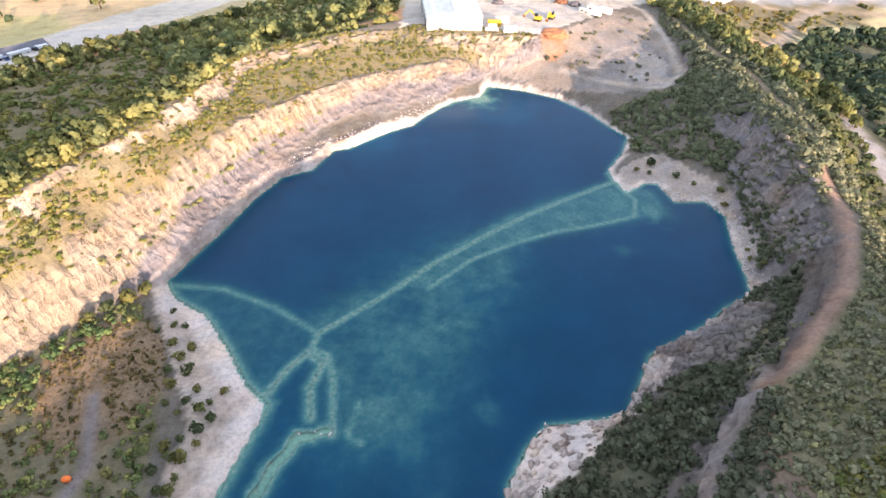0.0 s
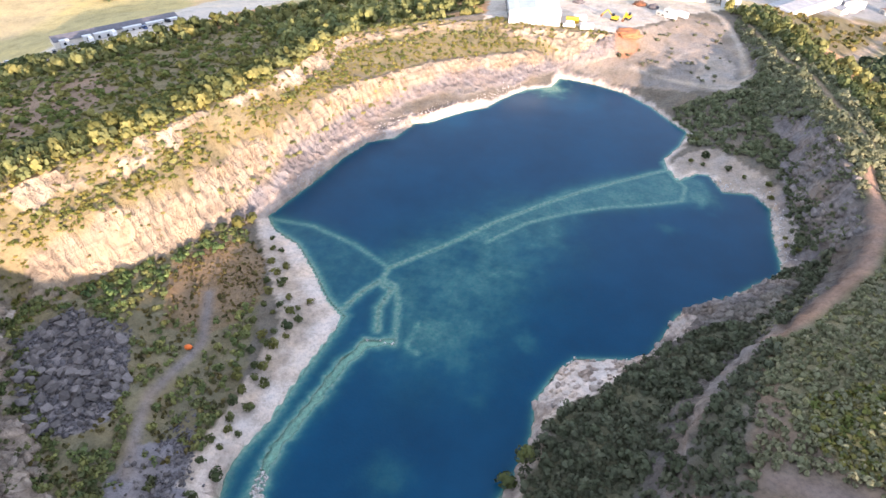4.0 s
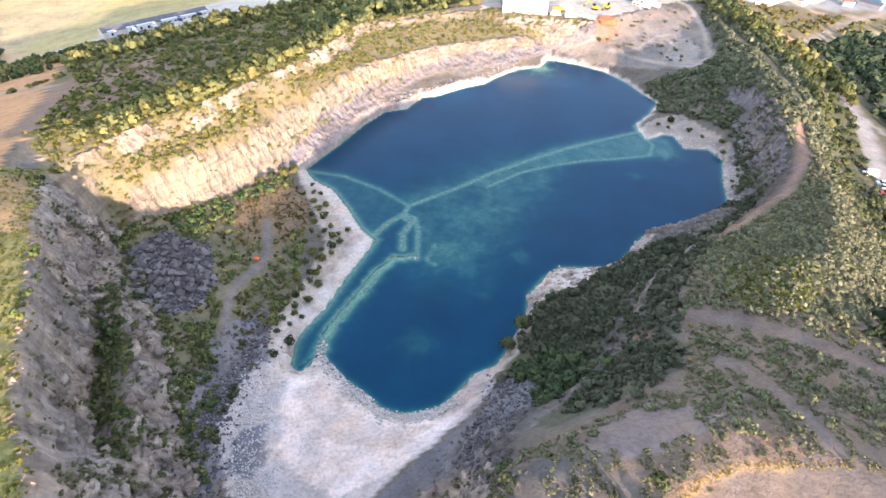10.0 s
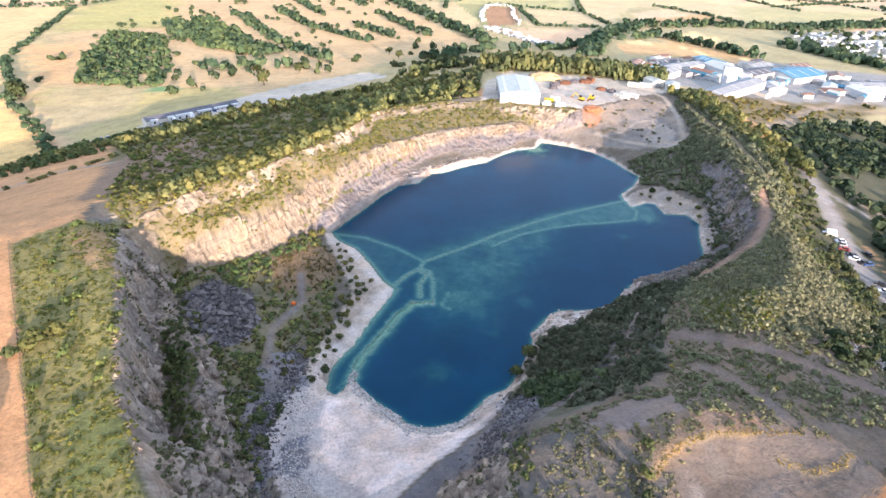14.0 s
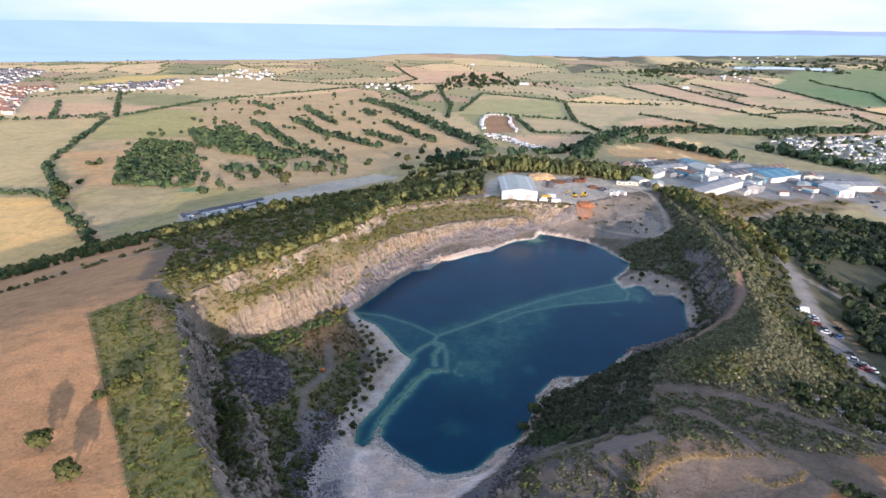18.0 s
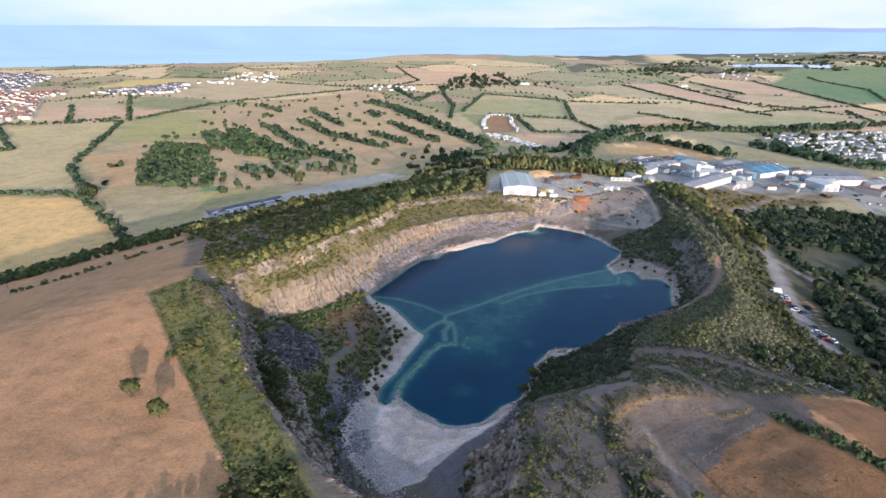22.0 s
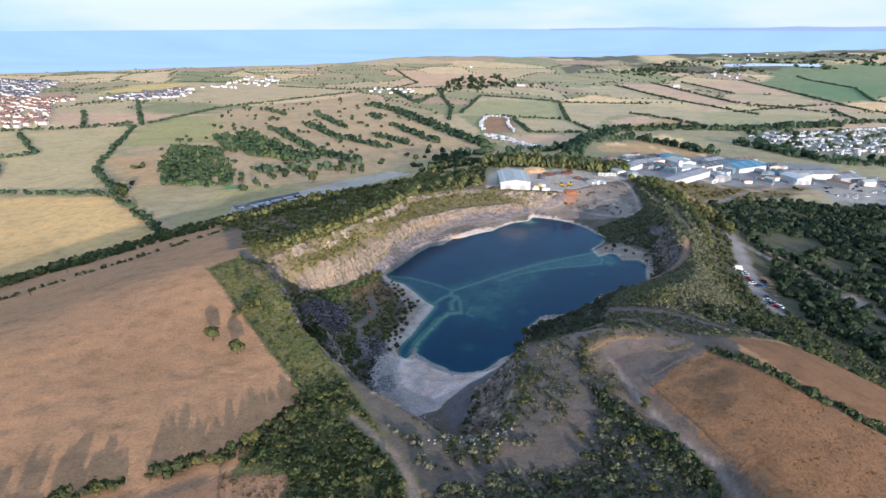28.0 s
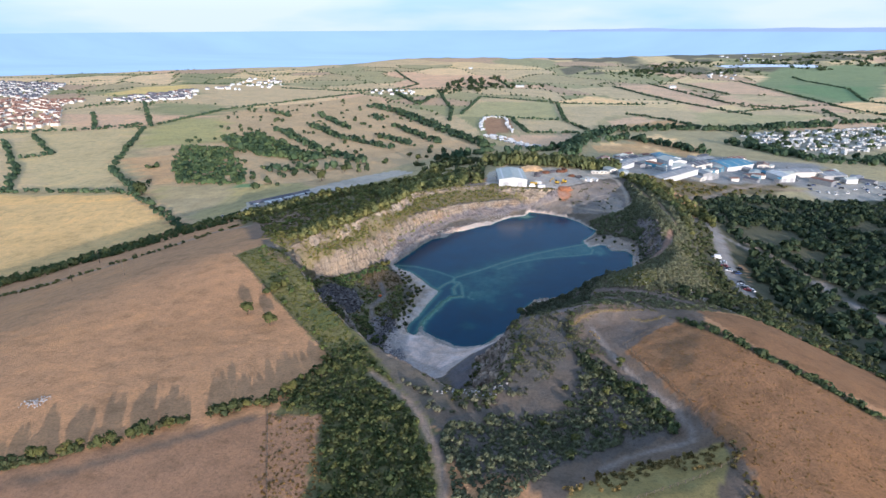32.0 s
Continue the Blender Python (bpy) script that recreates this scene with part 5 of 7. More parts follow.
def grow(name, poly, per_m2, radius, palette, protos, seed, label, category, clump=None, tall=(0.8, 1.2), sink=0.15):
    x, y = scatter(poly, per_m2, seed, clump)
    r = np.random.RandomState(seed + 1).uniform(*radius, len(x)) * np.random.RandomState(seed + 2).uniform(0.75, 1.15, len(x))
    z = land_height(x, y) - sink * r
    return stuff(name, planted(np.stack([x, y, z], -1), r, tint_of(palette, len(x), seed + 3), protos, seed + 4, tall), label, category)


def row_of(name, lines, step, radius, palette, protos, seed, label, category, wide=2.0, gap=0.12, tall=(0.8, 1.25)):
    """Plants along lines, such as hedges and belts."""
    rng = np.random.RandomState(seed)
    pts = np.concatenate([walk_line(line, step) for line in lines])
    pts = pts[rng.rand(len(pts)) > gap]
    x, y = pts[:, 0] + rng.uniform(-wide, wide, len(pts)), pts[:, 1] + rng.uniform(-wide, wide, len(pts))
    r = rng.uniform(*radius, len(x))
    z = land_height(x, y) - 0.15 * r
    return stuff(name, planted(np.stack([x, y, z], -1), r, tint_of(palette, len(x), seed + 3), protos, seed + 4, tall), label, category)


BARE.append(BOWL)
STRIP = [(-128, 158), (-115, 184), (-104, 167), (-88, 142), (-72, 115), (-62, 100), (-52, 83), (-57, 66)]
grow("scrub", STRIP, 0.035, (0.7, 1.7), FRESH * (1.6, 1.7, 1.2), NEAR_BUSH, 101, "green and yellowish scrub on the quarry rim", "scrub", (14, 0.0))
grow("rough_grass", STRIP, 1.5, (0.3, 0.65), FRESH * (1.8, 1.55, 0.85), TUFT, 102, "green and tawny rough grass on the quarry rim", "grass", (7, -0.2), (0.25, 0.5))
SOUTH = [(-60, 62), (-51, 80), (-40, 64), (-33, 54), (-22, 36), (-14, 10), (-14, -45), (-36, -45), (-45, 10), (-50, 30), (-64, 32)]
grow("scrub", SOUTH, 0.24, (0.7, 1.6), FRESH * (1.05, 1.1, 0.95), NEAR_BUSH, 103, "dense green scrub along a field edge", "scrub", (12, -0.3))
grow("undergrowth", SOUTH, 0.8, (0.4, 0.9), FRESH * (1.2, 1.2, 0.95), TUFT, 197, "tangled green undergrowth along a field edge", "undergrowth", None, (0.7, 1.2))
grow("scrub", [(-34, 60), (-20, 54), (-5, 54), (8, 68), (12, 54), (-14, 36), (-22, 42)], 0.14, (0.7, 1.7), GREY_GREEN, NEAR_BUSH, 104, "grey-green scrub on the south rim", "scrub", (10, -0.2))
BASIN = [(-13, 32), (5, 43), (25, 48), (30, 62), (33, 80), (40, 74), (52, 48), (55, 38), (40, 33), (20, 20), (-3, -10), (-12, 0), (-16, 19)]
grow("scrub", BASIN, 0.24, (0.6, 1.6), GREY_GREEN * (1.0, 1.05, 0.95), NEAR_BUSH, 105, "dense grey-green bramble and gorse scrub in a hollow", "scrub", (13, -0.25))
grow("undergrowth", BASIN, 0.9, (0.4, 0.85), GREY_GREEN * (0.78, 0.84, 0.8), TUFT, 196, "low grey-green brambles across the hollow", "undergrowth", (16, -0.4), (0.7, 1.2))
SLOPE = [(15, 158), (24, 176), (42, 189), (60, 203), (94, 230), (106, 232), (72, 192), (52, 157), (47, 134), (35, 122), (22, 120), (30, 140)]
# bank and gully leaves are darkened: the shade there is put into their colour
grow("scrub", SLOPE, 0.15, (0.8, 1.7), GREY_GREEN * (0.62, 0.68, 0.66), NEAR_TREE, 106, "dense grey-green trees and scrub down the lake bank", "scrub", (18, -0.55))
grow("scrub", [(15, 145), (23, 153), (30, 150), (37, 142), (31, 133), (22, 124), (16, 126), (20, 136)], 0.3, (1.0, 2.2), DEEP * 1.6, NEAR_TREE, 150, "trees filling a gully above the lake, darkened for its shade", "scrub", (12, -0.6))
grow("scrub", [(3, 122), (15, 150), (30, 150), (24, 124), (12, 110)], 0.06, (0.8, 1.8), GREY_GREEN, NEAR_BUSH, 107, "bushes at the foot of the spoil slope", "scrub", (9, -0.1))
SPOIL = [(50, 150), (72, 196), (100, 216), (118, 250), (132, 252), (126, 205), (128, 168), (84, 146)]
grow("scrub", SPOIL, 0.11, (0.6, 1.3), GREY_GREEN * (1.2, 1.2, 1.1), NEAR_BUSH, 108, "grey-green gorse over an old spoil heap", "scrub", (16, -0.35))
# darkest leaf palette here paints shade on the scrub below the heap
grow("scrub", [(128, 168), (120, 140), (100, 135), (84, 146), (95, 158), (118, 172)], 0.12, (1.0, 2.4), DEEP, NEAR_BUSH, 109, "scrub at the foot of the spoil heap, its shade painted dark", "scrub", (12, -0.4))
grow("rough_grass", [(60, 160), (76, 200), (104, 214), (98, 176), (80, 152)], 0.3, (0.6, 1.1), GREY_GREEN * (1.35, 1.3, 1.0), TUFT, 110, "yellow rough grass on the spoil heap", "grass", (15, -0.1))
grow("rough_grass", [(66, 167), (76, 169), (86, 166), (83, 157), (76, 150), (66, 150), (62, 156)], 1.1, (0.5, 1.0), OLIVES * (0.85, 0.95, 0.8), FINE_TUFT, 165, "yellow-green rough grass on the spoil slope", "grass")
HEATHY = [(9, 106), (34, 120), (47, 132), (52, 148), (84, 146), (104, 130), (90, 112), (66, 114), (34, 110)]
grow("scrub", HEATHY, 0.42, (0.45, 1.1), GREY_GREEN * (1.25, 1.26, 1.12), NEAR_BUSH, 111, "grey-green gorse and bramble in bands over bare spoil", "scrub", (13, -0.08))
grow("scrub", HEATHY, 0.015, (0.5, 1.0), OLIVES * (1.1, 1.15, 0.8), NEAR_BUSH, 151, "yellow gorse clumps on the spoil", "gorse", (15, -0.1))
grow("rough_grass", [(9, 106), (34, 121), (47, 133), (52, 149), (84, 147), (118, 140), (120, 128), (88, 111), (66, 113), (74, 100), (44, 74), (31, 82), (20, 62), (8, 68)], 1.8, (0.25, 0.6), GREY_GREEN * (1.12, 1.06, 0.96), TUFT, 159, "low grey heather and grass over the spoil", "grass", (11, -0.14), (0.45, 0.9))
RIDGE = [(104, 234), (116, 248), (132, 252), (146, 285), (158, 335), (150, 395), (132, 425), (122, 402), (121, 360), (110, 324), (118, 300), (107, 262)]
grow("scrub", RIDGE, 0.12, (1.0, 2.0), GREY_GREEN * (1.15, 1.18, 1.12), NEAR_TREE, 112, "dense trees on the ridge above the lake", "scrub", (20, -0.6))
grow("scrub", [(76, 302), (82, 330), (104, 340), (118, 350), (122, 330), (112, 318), (114, 292), (108, 280), (102, 292), (88, 300)], 0.34, (0.8, 1.9), GREY_GREEN * (1.0, 1.08, 0.95), NEAR_BUSH, 113, "green scrub behind the islet", "scrub", (12, -0.4))
# the first tone darkens the bank's undergrowth to match that painted shade
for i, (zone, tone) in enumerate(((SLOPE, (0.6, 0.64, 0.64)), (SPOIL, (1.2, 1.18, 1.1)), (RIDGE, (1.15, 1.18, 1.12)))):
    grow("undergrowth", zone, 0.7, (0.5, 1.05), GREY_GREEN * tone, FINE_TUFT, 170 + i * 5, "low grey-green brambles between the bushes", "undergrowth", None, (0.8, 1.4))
FLOOR = [(-100, 180), (-84, 203), (-64, 231), (-53, 214), (-47, 182), (-46, 158), (-55, 152), (-58, 128), (-66, 138), (-78, 154)]
BROWN_PATCH = [(-75, 209), (-68, 221), (-60, 223), (-54, 218), (-49, 205), (-53, 196), (-63, 188), (-73, 200)]
BARE.append(BROWN_PATCH)
row_of("rough_grass", [[(34, 97), (37, 101), (41, 104), (47, 106.5), (56, 107.5), (64, 108)], [(57, 102), (62, 99.5), (68, 101), (71, 104)], [(40, 93), (42, 88)]], 0.12, (0.12, 0.28), TAWNY * (1.7, 1.6, 1.4), TUFT, 191, "dry straw-coloured grass along the earth bank", "grass", 0.7, 0.15, (0.5, 1.0))
grow("scrub", FLOOR, 0.45, (0.5, 1.2), FRESH * (1.95, 1.9, 1.6), NEAR_BUSH, 114, "low green scrub on the quarry floor", "scrub", (14, -0.15))
BARE.remove(BROWN_PATCH)
grow("rough_grass", BROWN_PATCH, 0.9, (0.2, 0.45), TAWNY * (0.72, 0.68, 0.66), TUFT, 193, "low brown heather on the quarry floor", "grass", None, (0.4, 0.8))
grow("scrub", [(-92, 184), (-84, 201), (-66, 226), (-60, 224), (-72, 208), (-78, 190)], 0.35, (0.6, 1.4), DEEP * (2.3, 2.5, 2.0), NEAR_BUSH, 152, "dark green brambles under the cliff foot", "scrub", (12, -0.4))
grow("scrub", [(-66, 134), (-54, 152), (-48, 144), (-48, 124), (-42, 100), (-50, 104)], 0.26, (0.5, 1.2), FRESH, NEAR_BUSH, 115, "patchy scrub among grey stone on the floor", "scrub", (9, 0.1))
grow("rough_grass", FLOOR, 0.35, (0.4, 0.8), TAWNY * (0.6, 0.66, 0.66), TUFT, 116, "low tawny growth on the quarry floor", "grass", (10, -0.1))
grow("scrub", [(-96, 168), (-86, 152), (-73, 124), (-64, 108), (-60, 108), (-72, 130), (-84, 154)], 0.4, (0.6, 1.5), FRESH * (1.4, 1.4, 1.25), NEAR_BUSH, 117, "green bushes in a gully of the quarry wall", "scrub", (9, -0.1))
grow("scrub", [(-74, 142), (-62, 130), (-52, 108), (-46, 108), (-50, 130), (-60, 154)], 0.34, (0.5, 1.4), FRESH * (1.35, 1.35, 1.2), NEAR_BUSH, 166, "green bushes at the foot of the quarry wall", "scrub", (10, -0.3))
PLATEAU = [(-128, 198), (-101, 214), (-95, 245), (-86, 278), (-72, 328), (-62, 362), (-34, 390), (-2, 410), (0, 440), (-50, 500), (-100, 440), (-140, 370), (-196, 310), (-160, 270)]
grow("scrub", PLATEAU, 0.055, (1.0, 2.2), OLIVES * (1.0, 1.12, 1.0), MID_TREE, 118, "olive low scrub on the plateau above the cliff", "scrub", (30, -0.25), (0.45, 0.8))
grow("rough_grass", PLATEAU, 0.2, (0.5, 1.1), OLIVES * (0.72, 0.8, 0.8), TUFT, 195, "low dark heather over the plateau", "grass", (24, -0.3), (0.5, 0.9))
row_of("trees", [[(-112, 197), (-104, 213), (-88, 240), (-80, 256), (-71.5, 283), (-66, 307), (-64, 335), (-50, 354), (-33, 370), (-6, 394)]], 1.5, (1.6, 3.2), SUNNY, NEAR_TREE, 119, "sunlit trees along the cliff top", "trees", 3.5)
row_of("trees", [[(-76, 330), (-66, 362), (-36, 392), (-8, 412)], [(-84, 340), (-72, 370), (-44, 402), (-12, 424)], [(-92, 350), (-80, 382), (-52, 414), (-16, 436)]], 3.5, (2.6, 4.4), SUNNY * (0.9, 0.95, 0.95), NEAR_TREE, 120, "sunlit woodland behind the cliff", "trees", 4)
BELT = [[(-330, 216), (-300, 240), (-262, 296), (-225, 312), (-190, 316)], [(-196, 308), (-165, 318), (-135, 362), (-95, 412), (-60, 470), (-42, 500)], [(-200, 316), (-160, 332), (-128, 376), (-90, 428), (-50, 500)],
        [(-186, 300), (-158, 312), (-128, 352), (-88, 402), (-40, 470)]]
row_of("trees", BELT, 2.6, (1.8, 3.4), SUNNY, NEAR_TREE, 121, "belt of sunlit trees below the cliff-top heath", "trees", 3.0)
row_of("trees", [[(-350, 215), (-302, 263), (-269, 303), (-247, 323), (-228, 333), (-204, 339)], [(-330, 218), (-290, 252), (-263, 264), (-241, 280), (-220, 290), (-192, 296)], [(-340, 218), (-296, 258), (-266, 282), (-244, 302), (-224, 312), (-196, 318)]], 1.6, (1.4, 2.6), DEEP * (2.3, 2.2, 1.8), NEAR_TREE, 164, "dark continuous hedge and trees beside the lane", "trees", 2.5, 0.04)
row_of("hedge", [[(-318, 196), (-260, 196), (-205, 238), (-175, 272), (-160, 300)], [(-340, 226), (-309, 254), (-277, 290), (-247, 324), (-195, 322)]], 2.2, (1.0, 2.0), SUNNY * 0.9, NEAR_BUSH, 122, "low hedge beside a sunken lane", "hedge", 1.5)
NORTH = [[(-60, 500), (-30, 520), (3, 500), (30, 492), (60, 484), (90, 474), (118, 466)], [(-80, 560), (0, 540), (60, 510), (110, 490)], [(-58, 640), (0, 600), (60, 550), (116, 505)], [(3, 470), (20, 480), (50, 476), (80, 466)],
         [(-30, 450), (-12, 460), (-2, 480), (0, 500)], [(-14, 420), (-8, 440), (-4, 460)]]
row_of("trees", [[(2, 492), (20, 480), (38, 472), (52, 466), (72, 472), (90, 460), (106, 453), (124, 454)], [(10, 500), (40, 486), (70, 480), (100, 466), (128, 462)]], 2.4, (4.0, 6.0), SUNNY * (0.8, 0.85, 0.9), NEAR_TREE, 194, "tall lit woodland behind the quarry yard", "trees", 2.5, 0.05, (1.2, 1.6))
row_of("trees", NORTH, 2.8, (2.6, 4.4), FRESH * 1.2, MID_TREE, 123, "tall woodland round the far yard", "trees", 5.0, 0.05)
row_of("trees", [[(139, 425), (137, 392), (140, 356), (145, 337), (142, 300), (140, 276)], [(144, 420), (143, 390), (146, 358), (151, 338), (148, 304)]], 1.7, (1.9, 3.2), FRESH * (1.5, 1.45, 1.25), NEAR_TREE, 168, "belt of tall green trees beside the ridge track", "trees", 1.6, 0.05, (1.0, 1.5))
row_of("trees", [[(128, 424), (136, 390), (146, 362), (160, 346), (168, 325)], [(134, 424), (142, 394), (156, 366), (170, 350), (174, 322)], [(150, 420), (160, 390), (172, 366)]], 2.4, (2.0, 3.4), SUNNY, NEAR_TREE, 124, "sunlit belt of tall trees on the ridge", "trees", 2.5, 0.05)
BARE += [[(192, 328), (256, 367), (252, 333), (215, 301), (194, 302)], [(330, 200), (420, 260), (440, 230), (350, 170)]]
WOOD = [(182, 330), (182, 388), (250, 466), (308, 484), (340, 478), (470, 512), (560, 420), (500, 200), (300, 20), (190, 60), (172, 150), (160, 176), (168, 240), (182, 290)]
grow("woodland", WOOD, 0.04, (1.8, 4.0), DEEP * (1.2, 1.25, 1.45), FAR_TREE, 125, "broad dark woodland below the ridge", "woodland", (70, -0.45))
row_of("hedge", [[(-136, -4), (-111, 7), (-101, 13), (-88, 23)], [(-82, 26), (-67, 35), (-58, 48), (-54, 59)]], 0.9, (0.9, 1.9), FRESH * 0.9, NEAR_BUSH, 167, "thick green hedge along the pasture lane", "hedge", 1.2, 0.05)
row_of("hedge", [[(76, 98), (88, 84), (99, 71), (108, 61), (120, 46)], [(112, 128), (130, 116), (150, 100), (172, 70)], [(48, 60), (54, 44), (56, 36)]], 0.6, (0.8, 1.7), DEEP * (2.0, 1.9, 1.8), NEAR_BUSH, 127, "thick hedge between dry fields", "hedge", 1.9)
row_of("scrub", [[(33, 80), (37, 70), (43, 60), (50, 48), (54, 40)], [(35, 74), (40, 62), (47, 50), (52, 42)]], 0.8, (0.8, 1.7), FRESH * (0.8, 0.85, 0.85), NEAR_BUSH, 190, "dense green bushes on the bank below the quarry road", "scrub", 1.3, 0.1)
row_of("scrub", [[(-104, 189), (-95.5, 209), (-80, 232), (-74, 250), (-63, 276), (-57, 294), (-50, 328), (-37, 342), (-22, 356), (-4, 370)], [(-70, 232), (-62, 258), (-46, 294), (-28, 320)]], 1.7, (0.5, 1.4), SUNNY, NEAR_BUSH, 128, "olive bushes along the cliff benches", "scrub", 1.8, 0.3)


def bench_growth(mask, count, radius, palette, protos, seed, label, category):
    """Plants on the gentle steps between rock faces."""
    rng = np.random.RandomState(seed)
    spots = np.flatnonzero(mask.ravel())
    pick = rng.choice(spots, count)
    x, y = MX.ravel()[pick] + rng.uniform(-0.8, 0.8, count), MY.ravel()[pick] + rng.uniform(-0.8, 0.8, count)
    r = rng.uniform(*radius, count)
    return stuff("scrub", planted(np.stack([x, y, land_height(x, y) - 0.15 * r], -1), r, tint_of(palette, count, seed + 1), protos, seed + 2, (0.5, 1.0)), label, category)


STEP_LAND = AT_WEST & (ROCK < 0.5) & (MZ > 7.5) & (fractal(MX, MY, 16, 3, 71) > -0.35)
bench_growth(STEP_LAND, 3000, (0.3, 0.9), OLIVES * (0.95, 1.0, 0.8), TUFT, 153, "tawny grass and heather along the cliff benches", "scrub")
bench_growth(STEP_LAND, 620, (0.5, 1.3), OLIVES * (0.85, 0.95, 0.8), NEAR_BUSH, 154, "olive bushes on the cliff benches", "scrub")
bench_growth(AT_WEST & (MZ > 20) & (ROCK < 0.7) & (fractal(MX, MY, 18, 3, 72) > -0.2), 1400, (0.4, 1.0), OLIVES * (0.95, 1.0, 0.8), TUFT, 180, "olive heather hanging over the cliff", "scrub")
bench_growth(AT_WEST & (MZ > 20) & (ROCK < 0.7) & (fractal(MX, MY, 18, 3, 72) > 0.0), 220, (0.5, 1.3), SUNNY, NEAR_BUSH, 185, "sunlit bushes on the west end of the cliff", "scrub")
bench_growth(AT_WALL & (ROCK < 0.85) & (MZ > 6) & (MZ < 33), 650, (0.4, 1.2), FRESH * (1.2, 1.2, 1.0), NEAR_BUSH, 155, "green bushes on ledges of the quarry wall", "scrub")
bench_growth(AT_WALL & (ROCK > 0.6) & (fractal(MX, MY, 13, 3, 73) > 0.0) & (MZ > 6) & (MZ < 31), 1500, (0.3, 0.75), GREY_GREEN * (0.85, 0.85, 0.7), TUFT, 192, "grey-green tufts hanging on the quarry wall", "scrub")
bench_growth(AT_WEST & (ROCK > 0.5) & (MZ > 11), 110, (0.3, 0.8), OLIVES * 0.8, NEAR_BUSH, 156, "small bushes rooted in the cliff", "scrub")
bench_growth(inside(BARE[5], MX, MY) & (fractal(MX, MY, 9, 3, 74) > -0.1), 420, (0.3, 0.9), GREY_GREEN * (0.95, 1.0, 0.9), FINE_TUFT, 198, "grey-green bushes clinging to the east cliff", "scrub")
bench_growth(inside([(97, 238), (100, 246), (103, 262), (106, 276), (104, 292), (112, 300), (111, 284), (107, 264), (106, 244), (102, 234)], MX, MY), 170, (0.6, 1.5), GREY_GREEN * (0.7, 0.78, 0.7), NEAR_BUSH, 199, "dark bushes at the foot of the east cliff", "scrub")
grow("scrub", [(-6, 366), (30, 366), (56, 372), (56, 378), (20, 376), (0, 382)], 0.12, (0.5, 1.1), SUNNY, NEAR_BUSH, 129, "bushes on the slope below the yard", "scrub", (10, -0.1))
grow("scrub", [(60, 372), (82, 350), (104, 346), (114, 358), (118, 396), (100, 408), (80, 392)], 0.06, (0.6, 1.5), GREY_GREEN, NEAR_BUSH, 130, "sparse bushes round the quarry ramp", "scrub", (11, 0.1))
row_of("rough_grass", [[(66, 18), (40, 20), (20, 6)], [(64, 24), (46, 20), (30, 8)], [(68, 26), (66, 12), (64, -10)]], 0.7, (0.5, 1.0), TAWNY, TUFT, 131, "tall yellow grass beside the quarry road", "grass", 2.2)
grow("rough_grass", [(48, 82), (75, 98), (104, 61), (122, 45), (150, -30), (70, -40), (68, 20), (63, 45)], 0.22, (0.25, 0.5), TAWNY * (1.25, 0.92, 0.8), TUFT, 132, "coarse russet grass across the field", "grass", None, (0.25, 0.5))
grow("scrub", [(118, 245), (132, 255), (146, 288), (166, 330), (166, 300), (154, 262), (148, 215), (138, 190), (126, 160), (118, 190)], 0.12, (1.0, 2.2), FRESH, NEAR_BUSH, 134, "green scrub above the parking track", "scrub", (15, -0.3))
grow("rough_grass", [(-66, 28), (-50, 32), (-38, -20), (-50, -50)], 0.6, (0.3, 0.6), TAWNY * (1.2, 0.98, 0.95), TUFT, 133, "coarse tan grass in a small enclosure", "grass", None, (0.3, 0.6))

grow("scrub", [(118, 140), (126, 160), (140, 192), (150, 205), (172, 156), (185, 60), (178, 62), (150, 116), (122, 130)], 0.12, (0.9, 2.0), FRESH, NEAR_BUSH, 160, "green scrub and brambles below the dry field", "scrub", (14, -0.3))
grow("scrub", [(178, 392), (250, 480), (308, 502), (345, 552), (300, 530), (240, 500), (140, 445)], 0.03, (1.0, 2.4), OLIVES * 0.8, TUFT, 161, "low scrub below the trading estate", "scrub", (25, -0.1))
grow("trees", [(468, 1008), (635, 1067), (807, 1128), (700, 940), (643, 865), (518, 777), (434, 834)], 0.0012, (3, 5.5), DEEP * 2, FAR_TREE, 162, "trees between the holiday park rows", "trees")
grow("scrub", [(8, 66), (0, 58), (12, 54), (31, 80), (36, 98), (26, 106), (12, 100)], 0.07, (0.5, 1.2), GREY_GREEN * (0.5, 0.52, 0.52), NEAR_BUSH, 163, "dark heather and gorse on the south slope", "scrub", (10, -0.2))

HEDGES = [[(-360, 443), (-300, 385), (-251, 334)], [(-471, 586), (-398, 498), (-345, 437)], [(-633, 950), (-540, 738), (-476, 597)], [(-540, 472), (-448, 466), (-365, 450)], [(-766, 777), (-598, 586), (-520, 475)],
          [(-767, 843), (-622, 686), (-646, 651)], [(-847, 866), (-739, 905), (-643, 967)], [(201, 1554), (175, 1176), (197, 1021)], [(336, 1309), (398, 1209), (431, 1092)], [(832, 1413), (783, 1219)],
          [(605, 2141), (663, 1555), (789, 1368)], [(721, 2190), (754, 1795)], [(967, 2246), (943, 1803), (919, 1512)], [(454, 2045), (517, 1648), (617, 1304)], [(587, 1356), (860, 1508)]]
